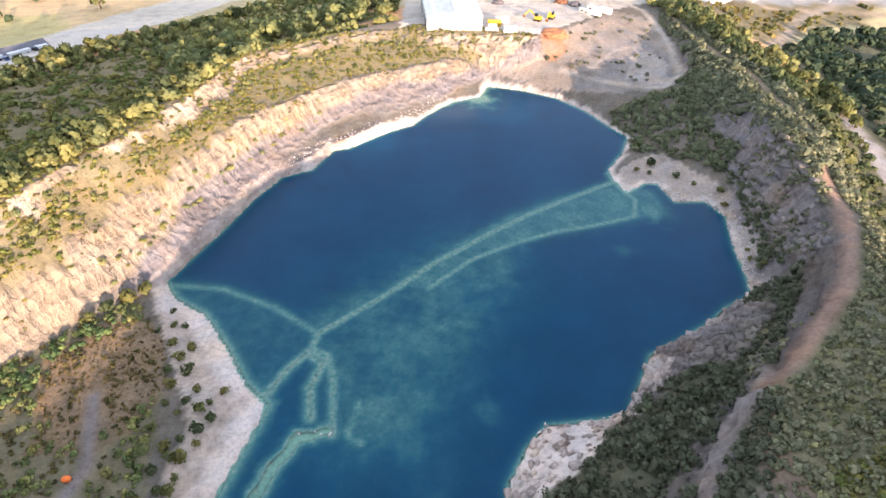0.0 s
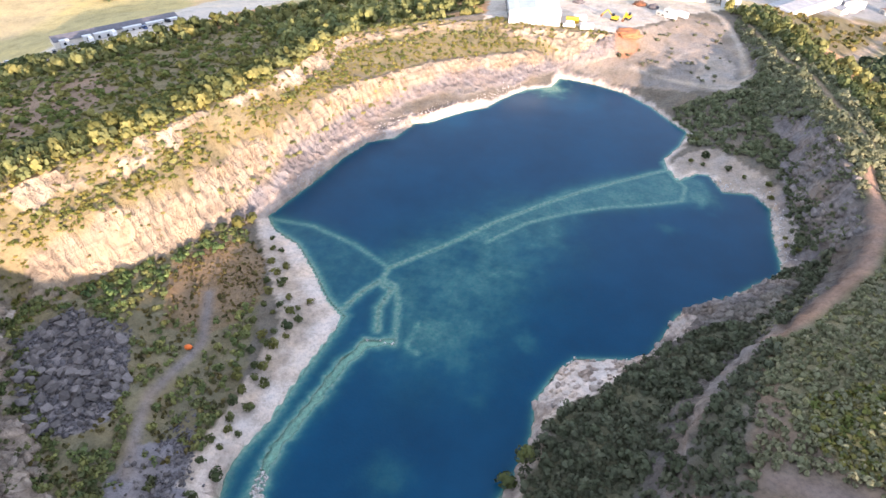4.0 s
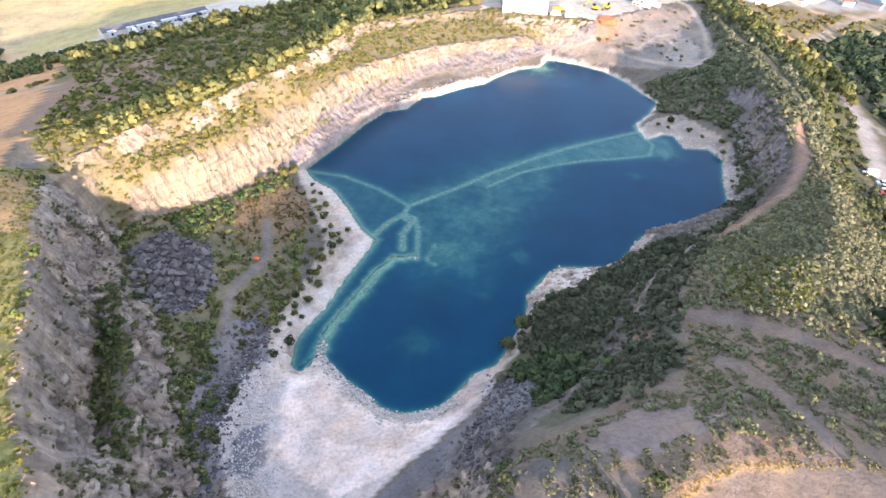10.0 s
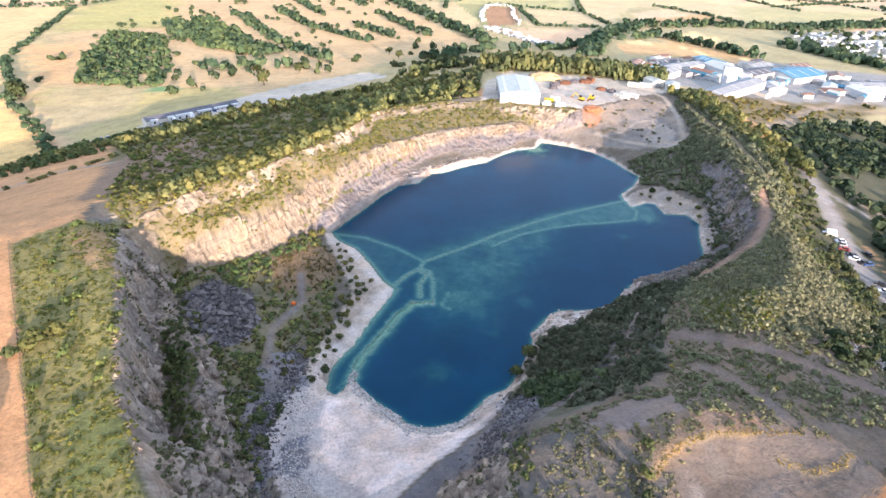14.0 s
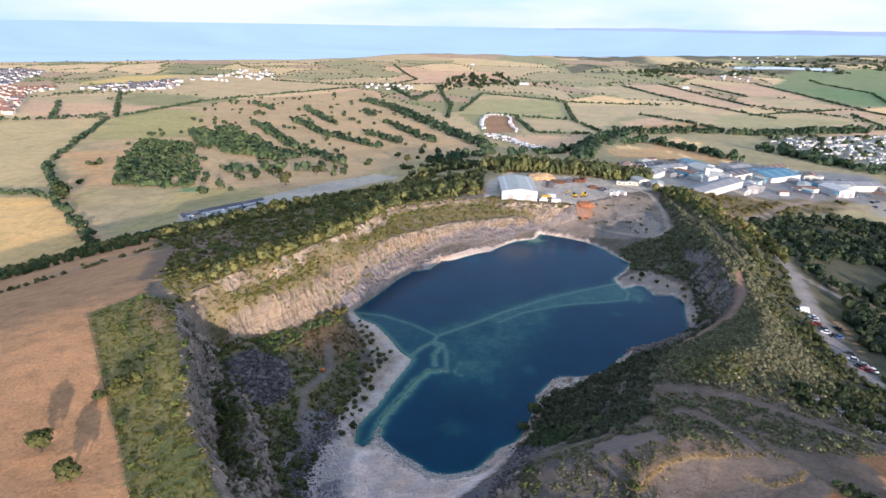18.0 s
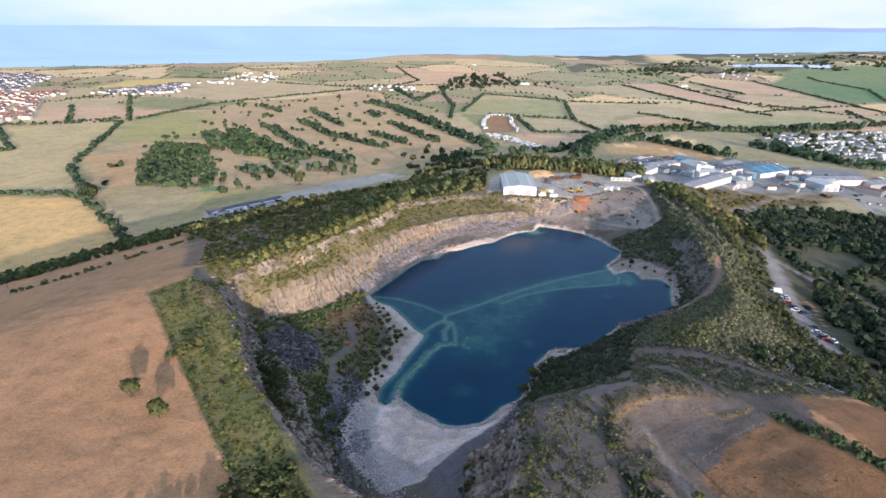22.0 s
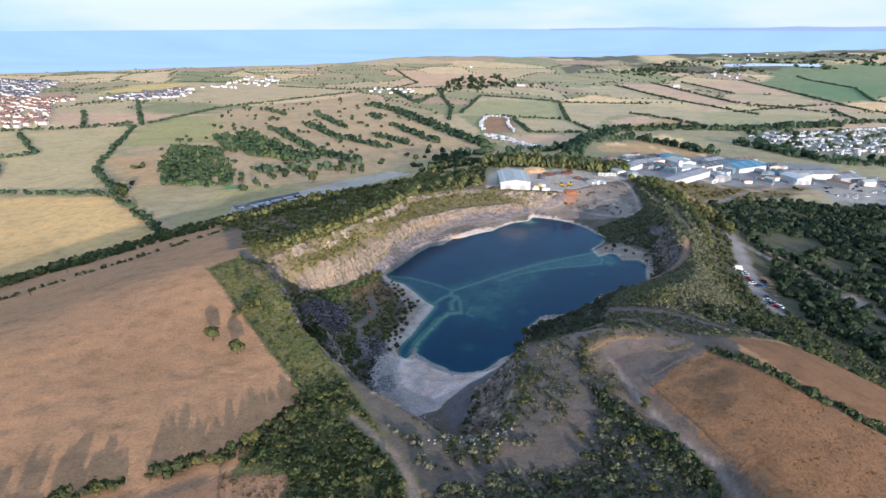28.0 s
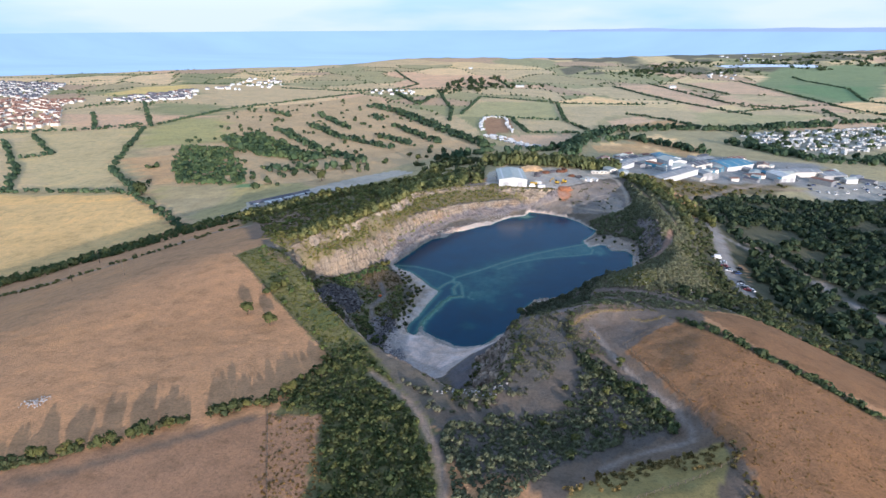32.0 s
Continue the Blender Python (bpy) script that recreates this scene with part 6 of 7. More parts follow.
HEDGES += [[(1229, 2405), (1215, 1990), (1055, 1623), (1071, 1556)], [(5, 1244), (176, 1184)], [(61, 1199), (82, 979), (170, 985)], [(-54, 1284), (-10, 1703), (194, 1567)], [(-152, 1891), (-79, 1379), (-74, 1154)],
           [(55, 2349), (94, 1946)], [(-292, 1880), (-239, 2089), (-400, 2643)], [(-682, 1902), (-429, 1810), (-147, 1952), (87, 2007)], [(-633, 1001), (-620, 1289), (-522, 1511), (-382, 1758)],
           [(-892, 1195), (-720, 938), (-665, 996)], [(-990, 1313), (-945, 1461)], [(-921, 1461), (-634, 977)], [(908, 1523), (921, 1313)], [(185, 1545), (425, 1510)], [(-1100, 2050), (-700, 2020)]]
# far foliage is shifted bluer: distance haze put into the leaf colours
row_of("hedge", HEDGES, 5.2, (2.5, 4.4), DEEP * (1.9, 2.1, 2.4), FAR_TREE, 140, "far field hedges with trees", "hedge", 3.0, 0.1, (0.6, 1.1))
vx, vy = np.meshgrid(np.arange(-2300, 2300, 15.0), np.arange(1250, 2900, 15.0))
vc = field_at(vx, vy)
edge = (vc[:-1, :-1] != vc[1:, :-1]) | (vc[:-1, :-1] != vc[:-1, 1:])
taken = np.zeros(vx.shape, bool)
for _, shape_ in FIELDS:
    taken |= inside(shape_, vx, vy)
edge &= ~taken[:-1, :-1] & (np.random.RandomState(6).rand(*edge.shape) < 0.85)
ex, ey = vx[:-1, :-1][edge], vy[:-1, :-1][edge]
er = np.random.RandomState(7).uniform(2.0, 4.6, len(ex))
stuff("hedge", planted(np.stack([ex, ey, land_height(ex, ey) - 0.5], -1), er, tint_of(DEEP * 2.0, len(ex), 8), TUFT, 9, (0.8, 1.4)), "far hedges between small fields", "hedge")
STRIPS = [[(-423, 813), (-307, 708), (-220, 635)], [(-415, 830), (-300, 725), (-215, 650)], [(-387, 970), (-250, 743), (-154, 605)], [(-371, 1211), (-253, 992)], [(-332, 1022), (-247, 873), (-142, 759)], [(-340, 1036), (-262, 900)],
          [(-298, 1406), (-210, 1298), (-81, 1000), (3, 789)], [(-290, 1440), (-190, 1300), (-70, 1010), (12, 800)], [(-174, 1047), (-70, 831)], [(-171, 885), (-117, 807)], [(-249, 545), (-172, 560)], [(-509, 1269), (-424, 1171)],
          [(-279, 1788), (-176, 1493), (-146, 1690)], [(-259, 1233), (-217, 1134)]]
# fairway trees carry the same painted haze in their bluish tone
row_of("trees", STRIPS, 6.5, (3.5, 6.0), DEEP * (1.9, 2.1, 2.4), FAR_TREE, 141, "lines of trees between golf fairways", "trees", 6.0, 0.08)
WOODS = [[(111, 697), (154, 878), (191, 957), (234, 1023), (358, 1070), (486, 1066), (677, 1149), (855, 1207)], [(120, 697), (170, 880), (240, 1005), (370, 1050), (490, 1046), (690, 1130)], [(189, 863), (248, 920), (286, 822), (320, 747)],
         [(400, 870), (433, 768), (460, 720), (536, 713), (700, 760)], [(420, 850), (450, 750), (540, 735), (690, 790)], [(-57, 639), (-20, 700), (3, 753)], [(30, 720), (90, 760), (125, 800)], [(440, 900), (425, 840), (455, 790)]]
# wooded belts: bluish leaf tone again stands in for haze
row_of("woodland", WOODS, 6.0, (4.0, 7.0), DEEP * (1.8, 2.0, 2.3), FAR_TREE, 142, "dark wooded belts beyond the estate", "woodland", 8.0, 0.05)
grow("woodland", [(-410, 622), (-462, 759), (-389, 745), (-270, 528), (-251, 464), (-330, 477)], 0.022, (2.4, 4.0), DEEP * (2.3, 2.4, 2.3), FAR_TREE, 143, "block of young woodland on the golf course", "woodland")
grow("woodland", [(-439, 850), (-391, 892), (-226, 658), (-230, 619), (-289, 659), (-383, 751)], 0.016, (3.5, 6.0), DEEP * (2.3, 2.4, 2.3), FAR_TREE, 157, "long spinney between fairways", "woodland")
grow("woodland", [(350, 2500), (900, 2900), (2300, 3400), (2300, 2900), (900, 2450), (450, 2350)], 0.0011, (6, 11), DEEP * 1.5, TUFT, 158, "scrubby dunes and woods along the far coast", "woodland", (400, -0.05))
grow("woodland", [(-160, 1700), (90, 1960), (250, 2000), (60, 2350), (-120, 2200)], 0.0009, (6, 10), DEEP * 1.3, FAR_TREE, 144, "far woods by a hamlet", "woodland", (300, -0.2))
grow("trees", [(-430, 560), (-340, 430), (-200, 400), (-110, 560), (-10, 780), (-220, 1380), (-350, 1650), (-580, 1230)], 0.0007, (2.5, 5.0), DEEP * 1.6, FAR_TREE, 145, "scattered trees on golf fairways", "trees", (150, -0.1))


# ---- single trees ----
def tree(seed, clumps, wide, tall, leaf, trunk=0.5):
    """A tree of about unit crown radius: a tapered trunk with limbs, and a crown."""
    root = new("tree")
    rng = random.Random(seed)
    bm = bmesh.new()

    def limb(a, b, r0, r1):
        a, b = Vector(a), Vector(b)
        d = b - a
        m = Matrix.Translation((a + b) / 2) @ d.to_track_quat("Z", "Y").to_matrix().to_4x4()
        bmesh.ops.create_cone(bm, cap_ends=True, segments=6, radius1=r0, radius2=r1, depth=d.length, matrix=m)

    limb((0, 0, -0.25), (0, 0, trunk), 0.10, 0.07)
    for i in range(4):
        a = i * 1.57 + rng.uniform(-0.4, 0.4)
        limb((0, 0, trunk * 0.8), (math.cos(a) * 0.45, math.sin(a) * 0.45, trunk + rng.uniform(0.3, 0.6)), 0.06, 0.025)
    part("trunk", bm, BARK, root)
    v, f, nrm = leaf_cloud(clumps, seed, wide, tall, leaf, 8)
    v[:, 2] += trunk * 0.5
    me = fast_mesh("crown", v, f)
    rounded(me, nrm)
    share("crown", me, LEAF_ONE, root)
    return root


def placed(proto, x, y, size, turn, label, category, group="", sink=0.0, tall=1.0):
    z = float(land_height(np.array([float(x)]), np.array([float(y)]))[0])
    ob = copy_thing(proto, Matrix.Translation((x, y, z - sink)) @ Matrix.Rotation(turn, 4, "Z"))
    ob.scale = (size, size, size * tall)
    return tagged(ob, label, category, group)


def drop(proto):
    for o in (*proto.children_recursive, proto):
        bpy.data.objects.remove(o)


rt = random.Random(4)
TREES = [tree(200 + i, 200, 1.0, 1.1, 0.15) for i in range(5)]
SHRUBS = [tree(220 + i, 130, 1.0, 0.8, 0.17, 0.2) for i in range(4)]
for line, n, size, label, group in (
        ([(-128, 1), (-111, 7), (-101, 13), (-88, 23)], 14, (1.2, 2.0), "broad hedgerow hawthorn casting a long shadow on dry pasture", "hedgerow trees"),
        ([(-82, 26), (-67, 35), (-54, 59)], 15, (1.2, 1.9), "leafy hedgerow tree above the dry pasture", "hedgerow trees"),
        ([(-107, 212), (-92, 241), (-84, 257), (-76, 284), (-70, 308), (-68, 334)], 34, (2.0, 3.2), "sunlit cliff-top tree with yellow-green leaves", "cliff-top trees"),
        ([(-190, 312), (-150, 340), (-115, 382), (-80, 430)], 26, (2.0, 3.4), "sunlit tree in the belt beside the driving range", "belt trees"),
        ([(136, 388), (150, 360), (168, 340), (170, 308)], 18, (2.2, 3.6), "tall sunlit tree on the ridge above the track", "ridge trees")):
    pts = walk_line(line, 0.5)
    for i in range(n):
        x, y = pts[int((i + rt.random() * 0.8) / n * (len(pts) - 1))]
        placed(rt.choice(TREES), x + rt.uniform(-1.5, 1.5), y + rt.uniform(-1.5, 1.5), rt.uniform(*size), rt.uniform(0, 6.3), label, "tree", group, 0.1, rt.uniform(0.9, 1.3))
for x, y, r in ((-98, 95, 3.0), (-86, 87, 2.8)):
    placed(TREES[1], x, y, r, rt.uniform(0, 6), "lone rounded thorn tree in dry pasture", "tree", "pasture thorns")
for x, y, r in ((-95, 119, 3.0), (-93, 123, 2.2), (-97, 115, 2.0)):
    placed(SHRUBS[1], x, y, r, rt.uniform(0, 6), "spreading green thorn bush on the rim meadow", "bush", "rim bushes")
for x, y in ((15, 158), (18, 161)):
    placed(TREES[2], x, y, 2.0, rt.uniform(0, 6), "pale grey-green willow at the water's edge", "willow", "lakeside willows")
BEACH = [(-45, 197), (-42, 191), (-43, 187), (-41, 183), (-42, 177), (-41, 169), (-43, 163), (-43, 159), (-40, 193), (-39, 200), (-56, 220), (-51, 216), (-44, 148), (-45, 170)]
BEACH += [(-46, 208), (-48, 204), (-43, 203), (-38, 196), (-45, 189), (-44, 180), (-46, 176), (-44, 166), (-45, 160), (-49, 212), (-37, 203)]
BEACH += [(-47, 215), (-50, 208), (-41, 198), (-47, 199), (-42, 180), (-40, 176), (-44, 173), (-46, 166), (-41, 163), (-45, 155), (-42, 153), (-53, 222), (-55, 227), (-50, 222), (-41, 187), (-46, 184), (-48, 193), (-39, 190), (-44, 200), (-47, 178)]
for x, y in BEACH:
    placed(rt.choice(SHRUBS), x + rt.uniform(-0.5, 0.5), y, rt.uniform(0.8, 1.6), rt.uniform(0, 6), "small dark rounded shrub on pale shore gravel", "shrub", "shore shrubs")
for x, y, r in ((80, 290, 1.1), (84, 288, 0.9), (92, 285, 1.3), (96, 280, 1.0), (101, 268, 1.2), (102, 274, 1.5), (86, 293, 1.9), (77, 301, 1.6), (85, 305, 1.4), (98, 246, 1.0), (98, 238, 1.1), (97, 242, 0.9), (-62.5, 233, 2.0), (-65, 229, 2.3), (-68, 225, 2.0), (-71, 221, 1.8)):
    placed(rt.choice(SHRUBS), x, y, r, rt.uniform(0, 6), "dark green bush at the foot of the rock", "bush", "lakeside bushes")
ELDER = [(37, 78), (42, 68), (47, 71), (46, 57), (39, 56), (36, 51), (46, 49), (50, 43), (56, 43), (56, 38), (41, 39), (33, 36), (23, 23), (26, 34), (26, 60), (26, 51), (17, 41), (10, 27), (34, 103), (31, 88), (46, 69), (48, 54), (33, 97), (32, 93)]
for x, y in ELDER:
    placed(rt.choice(SHRUBS), x, y, rt.uniform(1.1, 1.8), rt.uniform(0, 6), "bushy gorse shrub in the grassy hollow", "shrub", "hollow shrubs")
for x, y, r in ((-170, 475, 6.0), (-193, 524, 4.0), (-159, 532, 4.5), (-86, 636, 4.5), (-101, 671, 4), (-345, 437, 7), (-352, 446, 6)):
    placed(rt.choice(TREES), x, y, r, rt.uniform(0, 6), "large dark parkland tree by the fairway", "tree", "fairway trees")
for p in TREES + SHRUBS:
    drop(p)

# ---- stones ----
def stone_mesh(seed, points=12):
    rng = random.Random(seed)
    bm = bmesh.new()
    for _ in range(points):
        v = Vector((rng.gauss(0, 1), rng.gauss(0, 1), rng.gauss(0, 0.8))).normalized() * rng.uniform(0.8, 1.0)
        bm.verts.new((v.x * 0.55, v.y * 0.45, v.z * 0.4 + 0.25))
    bmesh.ops.convex_hull(bm, input=bm.verts)
    bmesh.ops.delete(bm, geom=[v for v in bm.verts if not v.link_faces], context="VERTS")
    me = bpy.data.meshes.new("boulder")
    bm.to_mesh(me)
    bm.free()
    return me


STONES = [stone_mesh(i) for i in range(8)]
for me in STONES:
    me.materials.append(BOULDER_STONE)
rs = random.Random(8)


def boulders(poly, count, size, label, group):
    p = np.array(poly, float)
    made = 0
    while made < count:
        x, y = rs.uniform(p[:, 0].min(), p[:, 0].max()), rs.uniform(p[:, 1].min(), p[:, 1].max())
        if not inside(poly, np.array([x]), np.array([y]))[0]:
            continue
        s = size[0] + (size[1] - size[0]) * rs.random() ** 2.2
        z = float(land_height(np.array([x]), np.array([y]))[0])
        ob = new("boulder", rs.choice(STONES))
        ob.matrix_world = Matrix.Translation((x, y, z - 0.1 * s + rs.uniform(0, 0.28) * s)) @ Euler((rs.uniform(-0.7, 0.7), rs.uniform(-0.7, 0.7), rs.uniform(0, 6.3))).to_matrix().to_4x4() @ Matrix.Diagonal((s, s, s * rs.uniform(0.7, 1.1), 1))
        tagged(ob, label, "boulder", group)
        made += 1


boulders(HEAP, 300, (1.0, 3.3), "angular grey limestone boulder in a tumbled heap", "boulders in the heap")
boulders([(-60, 153), (-51, 161), (-46, 150), (-50, 143), (-57, 144)], 60, (0.7, 1.7), "grey limestone boulder beside the floor track", "boulders by the track")


def rubble(name, x, y, size, mat, seed, label):
    """Loose stones too many to count, as one mesh."""
    rng = np.random.RandomState(seed)
    z = land_height(x, y)
    vs, fs, base = [], [], 0
    shapes = []
    for me in [stone_mesh(40 + i, 8) for i in range(8)]:
        me.calc_loop_triangles()
        v = np.empty(len(me.vertices) * 3)
        me.vertices.foreach_get("co", v)
        t = np.empty(len(me.loop_triangles) * 3, np.int32)
        me.loop_triangles.foreach_get("vertices", t)
        shapes.append((v.reshape(-1, 3), t.reshape(-1, 3)))
    for i in range(len(x)):
        v, t = shapes[rng.randint(len(shapes))]
        a, s = rng.uniform(0, 6.283), size[i]
        c, sn = math.cos(a) * s, math.sin(a) * s
        vs.append(np.stack([v[:, 0] * c - v[:, 1] * sn + x[i], v[:, 0] * sn + v[:, 1] * c + y[i], v[:, 2] * s + z[i] - 0.1 * s], -1))
        fs.append(t + base)
        base += len(v)
    me = fast_mesh(name, np.concatenate(vs), np.concatenate(fs))
    me.materials.append(mat)
    return tagged(new(name, me), label, "rubble", kind="stuff")


def along(line, n, wide, seed):
    rng = np.random.RandomState(seed)
    pts = walk_line(line, 0.3)
    q = pts[rng.randint(0, len(pts), n)]
    return q[:, 0] + rng.normal(scale=wide, size=n), q[:, 1] + rng.normal(scale=wide, size=n)


rr = np.random.RandomState(3)
x, y = along([(-35, 156), (-30, 148), (-24, 142), (-18, 138), (-12, 134), (-4, 135), (2, 141)], 1100, 1.5, 1)
rubble("rubble", x, y, rr.uniform(0.3, 1.2, 1100), STONE_WHITE, 2, "white limestone rubble along the shelving shore")
x, y = along([(-46, 142), (-44, 130), (-40, 116), (-32, 104), (-24, 94)], 1300, 2.6, 4)
rubble("rubble", x, y, rr.uniform(0.3, 0.9, 1300), STONE_WHITE, 5, "pale scattered stones on the quarry floor")
x, y = along([(-52, 138), (-50, 122), (-46, 108), (-38, 96), (-28, 84)], 900, 2.6, 6)
rubble("rubble", x, y, rr.uniform(0.4, 1.2, 900), STONE_GREY, 7, "grey stones below the quarry wall")
x, y = rr.uniform(-95, -66, 1500), rr.uniform(154, 186, 1500)
heaped = inside(HEAP, x, y)
rubble("rubble", x[heaped], y[heaped], rr.uniform(0.6, 1.7, heaped.sum()), STONE_GREY, 30, "smaller grey stones between the heaped boulders")
x, y = along([(14, 142), (17, 131), (10, 120), (4, 118)], 500, 2.4, 32)
rubble("rubble", x, y, rr.uniform(0.3, 1.1, 500), STONE_GREY, 33, "grey scree in the gully mouth")
x, y = along([(-52, 162), (-49, 152), (-50, 142), (-53, 132), (-52, 120)], 700, 2.0, 34)
rubble("rubble", x, y, rr.uniform(0.4, 1.2, 700), STONE_GREY, 35, "dark grey stones beside the floor track")
x, y = along([(85, 281), (90, 271), (97, 271), (100, 262), (97, 248), (95, 236)], 420, 1.6, 8)
rubble("rubble", x, y, rr.uniform(0.3, 1.1, 420), STONE_WHITE, 9, "white stones on the islet shore")
x, y = along([(20, 186), (27, 190), (33, 195), (44, 196), (50, 198)], 220, 1.2, 10)
rubble("rubble", x, y, rr.uniform(0.4, 1.1, 220), STONE_WHITE, 11, "broken white rock at the foot of the bank")
x, y = along([(-56, 250), (-46, 274), (-36, 292), (-20, 310), (0, 326), (18, 346)], 700, 1.6, 12)
rubble("rubble", x, y, rr.uniform(0.3, 0.9, 700), STONE_WHITE, 13, "white fallen stones under the cliff")
x, y = along([(-26, 202), (-23, 212), (-18, 210), (-20, 202), (-19, 196), (-13, 191)], 150, 1.0, 14)
rubble("rubble", x, y, rr.uniform(0.4, 1.0, 150), STONE_WHITE, 15, "pale stones lying just under the water")
x, y = along([(-19, 222), (1, 237), (25, 257), (55, 277), (70, 287)], 260, 0.8, 16)
rubble("rubble", x, y, rr.uniform(0.4, 0.9, 260), STONE_WHITE, 17, "row of pale stones on a drowned ledge")
x, y = along([(9, 106), (6, 118), (10, 132), (14, 142)], 400, 2.0, 18)
rubble("rubble", x, y, rr.uniform(0.4, 1.2, 400), STONE_GREY, 19, "grey scree down the spoil slope")
x, y = along([(-141, 28), (-137, 30)], 90, 1.2, 20)
rubble("rubble", x, y, rr.uniform(0.4, 1.0, 90), STONE_WHITE, 21, "small heap of white stones in the pasture")
x, y = along([(98, 152), (108, 140), (116, 132)], 260, 2.2, 22)
rubble("rubble", x, y, rr.uniform(0.4, 1.1, 260), STONE_WHITE, 23, "pale stones spilled down a bank")


x, y = along([(-14, 52), (-6, 53), (1, 55), (6, 60)], 60, 1.4, 24)
rubble("rubble", x, y, rr.uniform(0.4, 1.3, 60), STONE_WHITE, 25, "white stones scattered along the south rim")


# ---- buildings ----
def ground_z(x, y):
    return float(land_height(np.array([float(x)]), np.array([float(y)]), False)[0])


def gabled(bm, w, d, h, rise, over=0.0, base=0.0):
    """A closed gabled body, its ridge along y, on z = base."""
    x, y = w / 2 + over, d / 2 + over
    v = [bm.verts.new(p) for p in ((-x, -y, base), (x, -y, base), (x, y, base), (-x, y, base), (-x, -y, h), (x, -y, h), (x, y, h), (-x, y, h), (0, -y, h + rise), (0, y, h + rise))]
    for f in ((3, 2, 1, 0), (0, 1, 5, 8, 4), (2, 3, 7, 9, 6), (1, 2, 6, 5), (3, 0, 4, 7), (4, 8, 9, 7), (8, 5, 6, 9)):
        bm.faces.new([v[i] for i in f])


def roof_slabs(w, d, h, rise, over=0.3, thick=0.12):
    """Two sloping slabs over a gabled body."""
    bm = bmesh.new()
    for s in (-1, 1):
        e, r = (s * (w / 2 + over), h - rise * over / (w / 2)), (0, h + rise)
        pts = [(e[0], e[1] + 0.02), (r[0], r[1] + 0.02), (r[0], r[1] + thick), (e[0], e[1] + thick)]
        lo = [bm.verts.new((px, -d / 2 - over, pz)) for px, pz in pts]
        hi = [bm.verts.new((px, d / 2 + over, pz)) for px, pz in pts]
        bm.faces.new(lo)
        bm.faces.new(hi[::-1])
        for i in range(4):
            bm.faces.new((lo[i], hi[i], hi[(i + 1) % 4], lo[(i + 1) % 4]))
    bmesh.ops.recalc_face_normals(bm, faces=bm.faces[:])
    return bm


def shed(name, x, y, w, d, h, rise, turn, wall, roof, label, category="shed", group="", doors=1, lights=0, z=None):
    """A clad shed: wall, roof, doors in its south gable, rooflight strips and ridge cap."""
    root = new(name)
    root.matrix_world = Matrix.Translation((x, y, (ground_z(x, y) if z is None else z) - 0.3)) @ Matrix.Rotation(turn, 4, "Z")
    bm = bmesh.new()
    gabled(bm, w, d, h, rise)
    part("wall", bm, wall, root)
    if w >= 14:
        bm = bmesh.new()
        box(bm, 0.12, 0.25, h - 0.2, (0, 0, 0.1))
        rib_mesh = bpy.data.meshes.new("cladding_rib")
        bm.to_mesh(rib_mesh)
        bm.free()
        for i in range(int(d / 4)):
            for s in (-1, 1):
                share("cladding_rib", rib_mesh, wall, root).location = (s * (w / 2 + 0.05), -d / 2 + 2 + i * 4, 0)
    part("roof", roof_slabs(w, d, h, rise, 0.25, 0.15), roof, root)
    bm = bmesh.new()
    box(bm, 0.7, d + 0.5, 0.14, (0, 0, h + rise + 0.08))
    part("ridge_cap", bm, roof, root)
    tilt = math.atan2(rise, w / 2)
    for i in range(lights):
        for s in (-1, 1):
            bm = bmesh.new()
            m = Matrix.Translation((s * w / 4, -d / 2 + d * (i + 0.5) / lights, h + rise / 2 + 0.24)) @ Matrix.Rotation(s * tilt, 4, "Y")
            bmesh.ops.create_cube(bm, size=1, matrix=m @ Matrix.Diagonal((w * 0.42, 1.3, 0.05, 1)))
            part("rooflight", bm, ROOF_PALE, root)
    for i in range(doors):
        bm = bmesh.new()
        dx = 0 if doors == 1 else -w / 2 + w * (i + 0.5) / doors
        box(bm, min(4.5, w / (doors + 1)), 0.16, min(4.2, h * 0.7), (dx, -d / 2 - 0.06, 0.3))
        door = part("door", bm, STEEL, root, "grey roller door")
        bm = bmesh.new()
        box(bm, min(4.7, w / (doors + 1) + 0.2), 0.1, 0.2, (dx, -d / 2 - 0.12, min(4.2, h * 0.7) + 0.3))
        part("lintel", bm, ROOF_GREY, door)
    return tagged(root, label, category, group)


whse = shed("warehouse", 22.6, 399.5, 24, 39.5, 7.3, 1.6, radians(3), WHITE, ROOF_PALE, "large white clad warehouse with pale sheet roof", "warehouse", "", 2, 0, 15.6)
for i, s in enumerate((-1, 1)):
    for k in range(2):
        bm = bmesh.new()
        m = Matrix.Translation((s * (3.2 + k * 5.2), 0, 7.3 + 1.6 * (1 - (3.2 + k * 5.2) / 12) + 0.2)) @ Matrix.Rotation(s * math.atan2(1.6, 12), 4, "Y")
        bmesh.ops.create_cube(bm, size=1, matrix=m @ Matrix.Diagonal((1.6, 38, 0.05, 1)))
        part("roof_strip", bm, WHITE if k else ROOF_PALE, whse, "pale ribbed roof strip")
# solid dark panels stand in for the shade inside loading bays
for i in range(5):
    bm = bmesh.new()
    box(bm, 0.12, 3.2, 3.8, (-12.1, -14 + i * 7, 0.5))
    part("loading_door", bm, GLASS_DARK, whse, "dark panel standing for the shade in a loading bay")

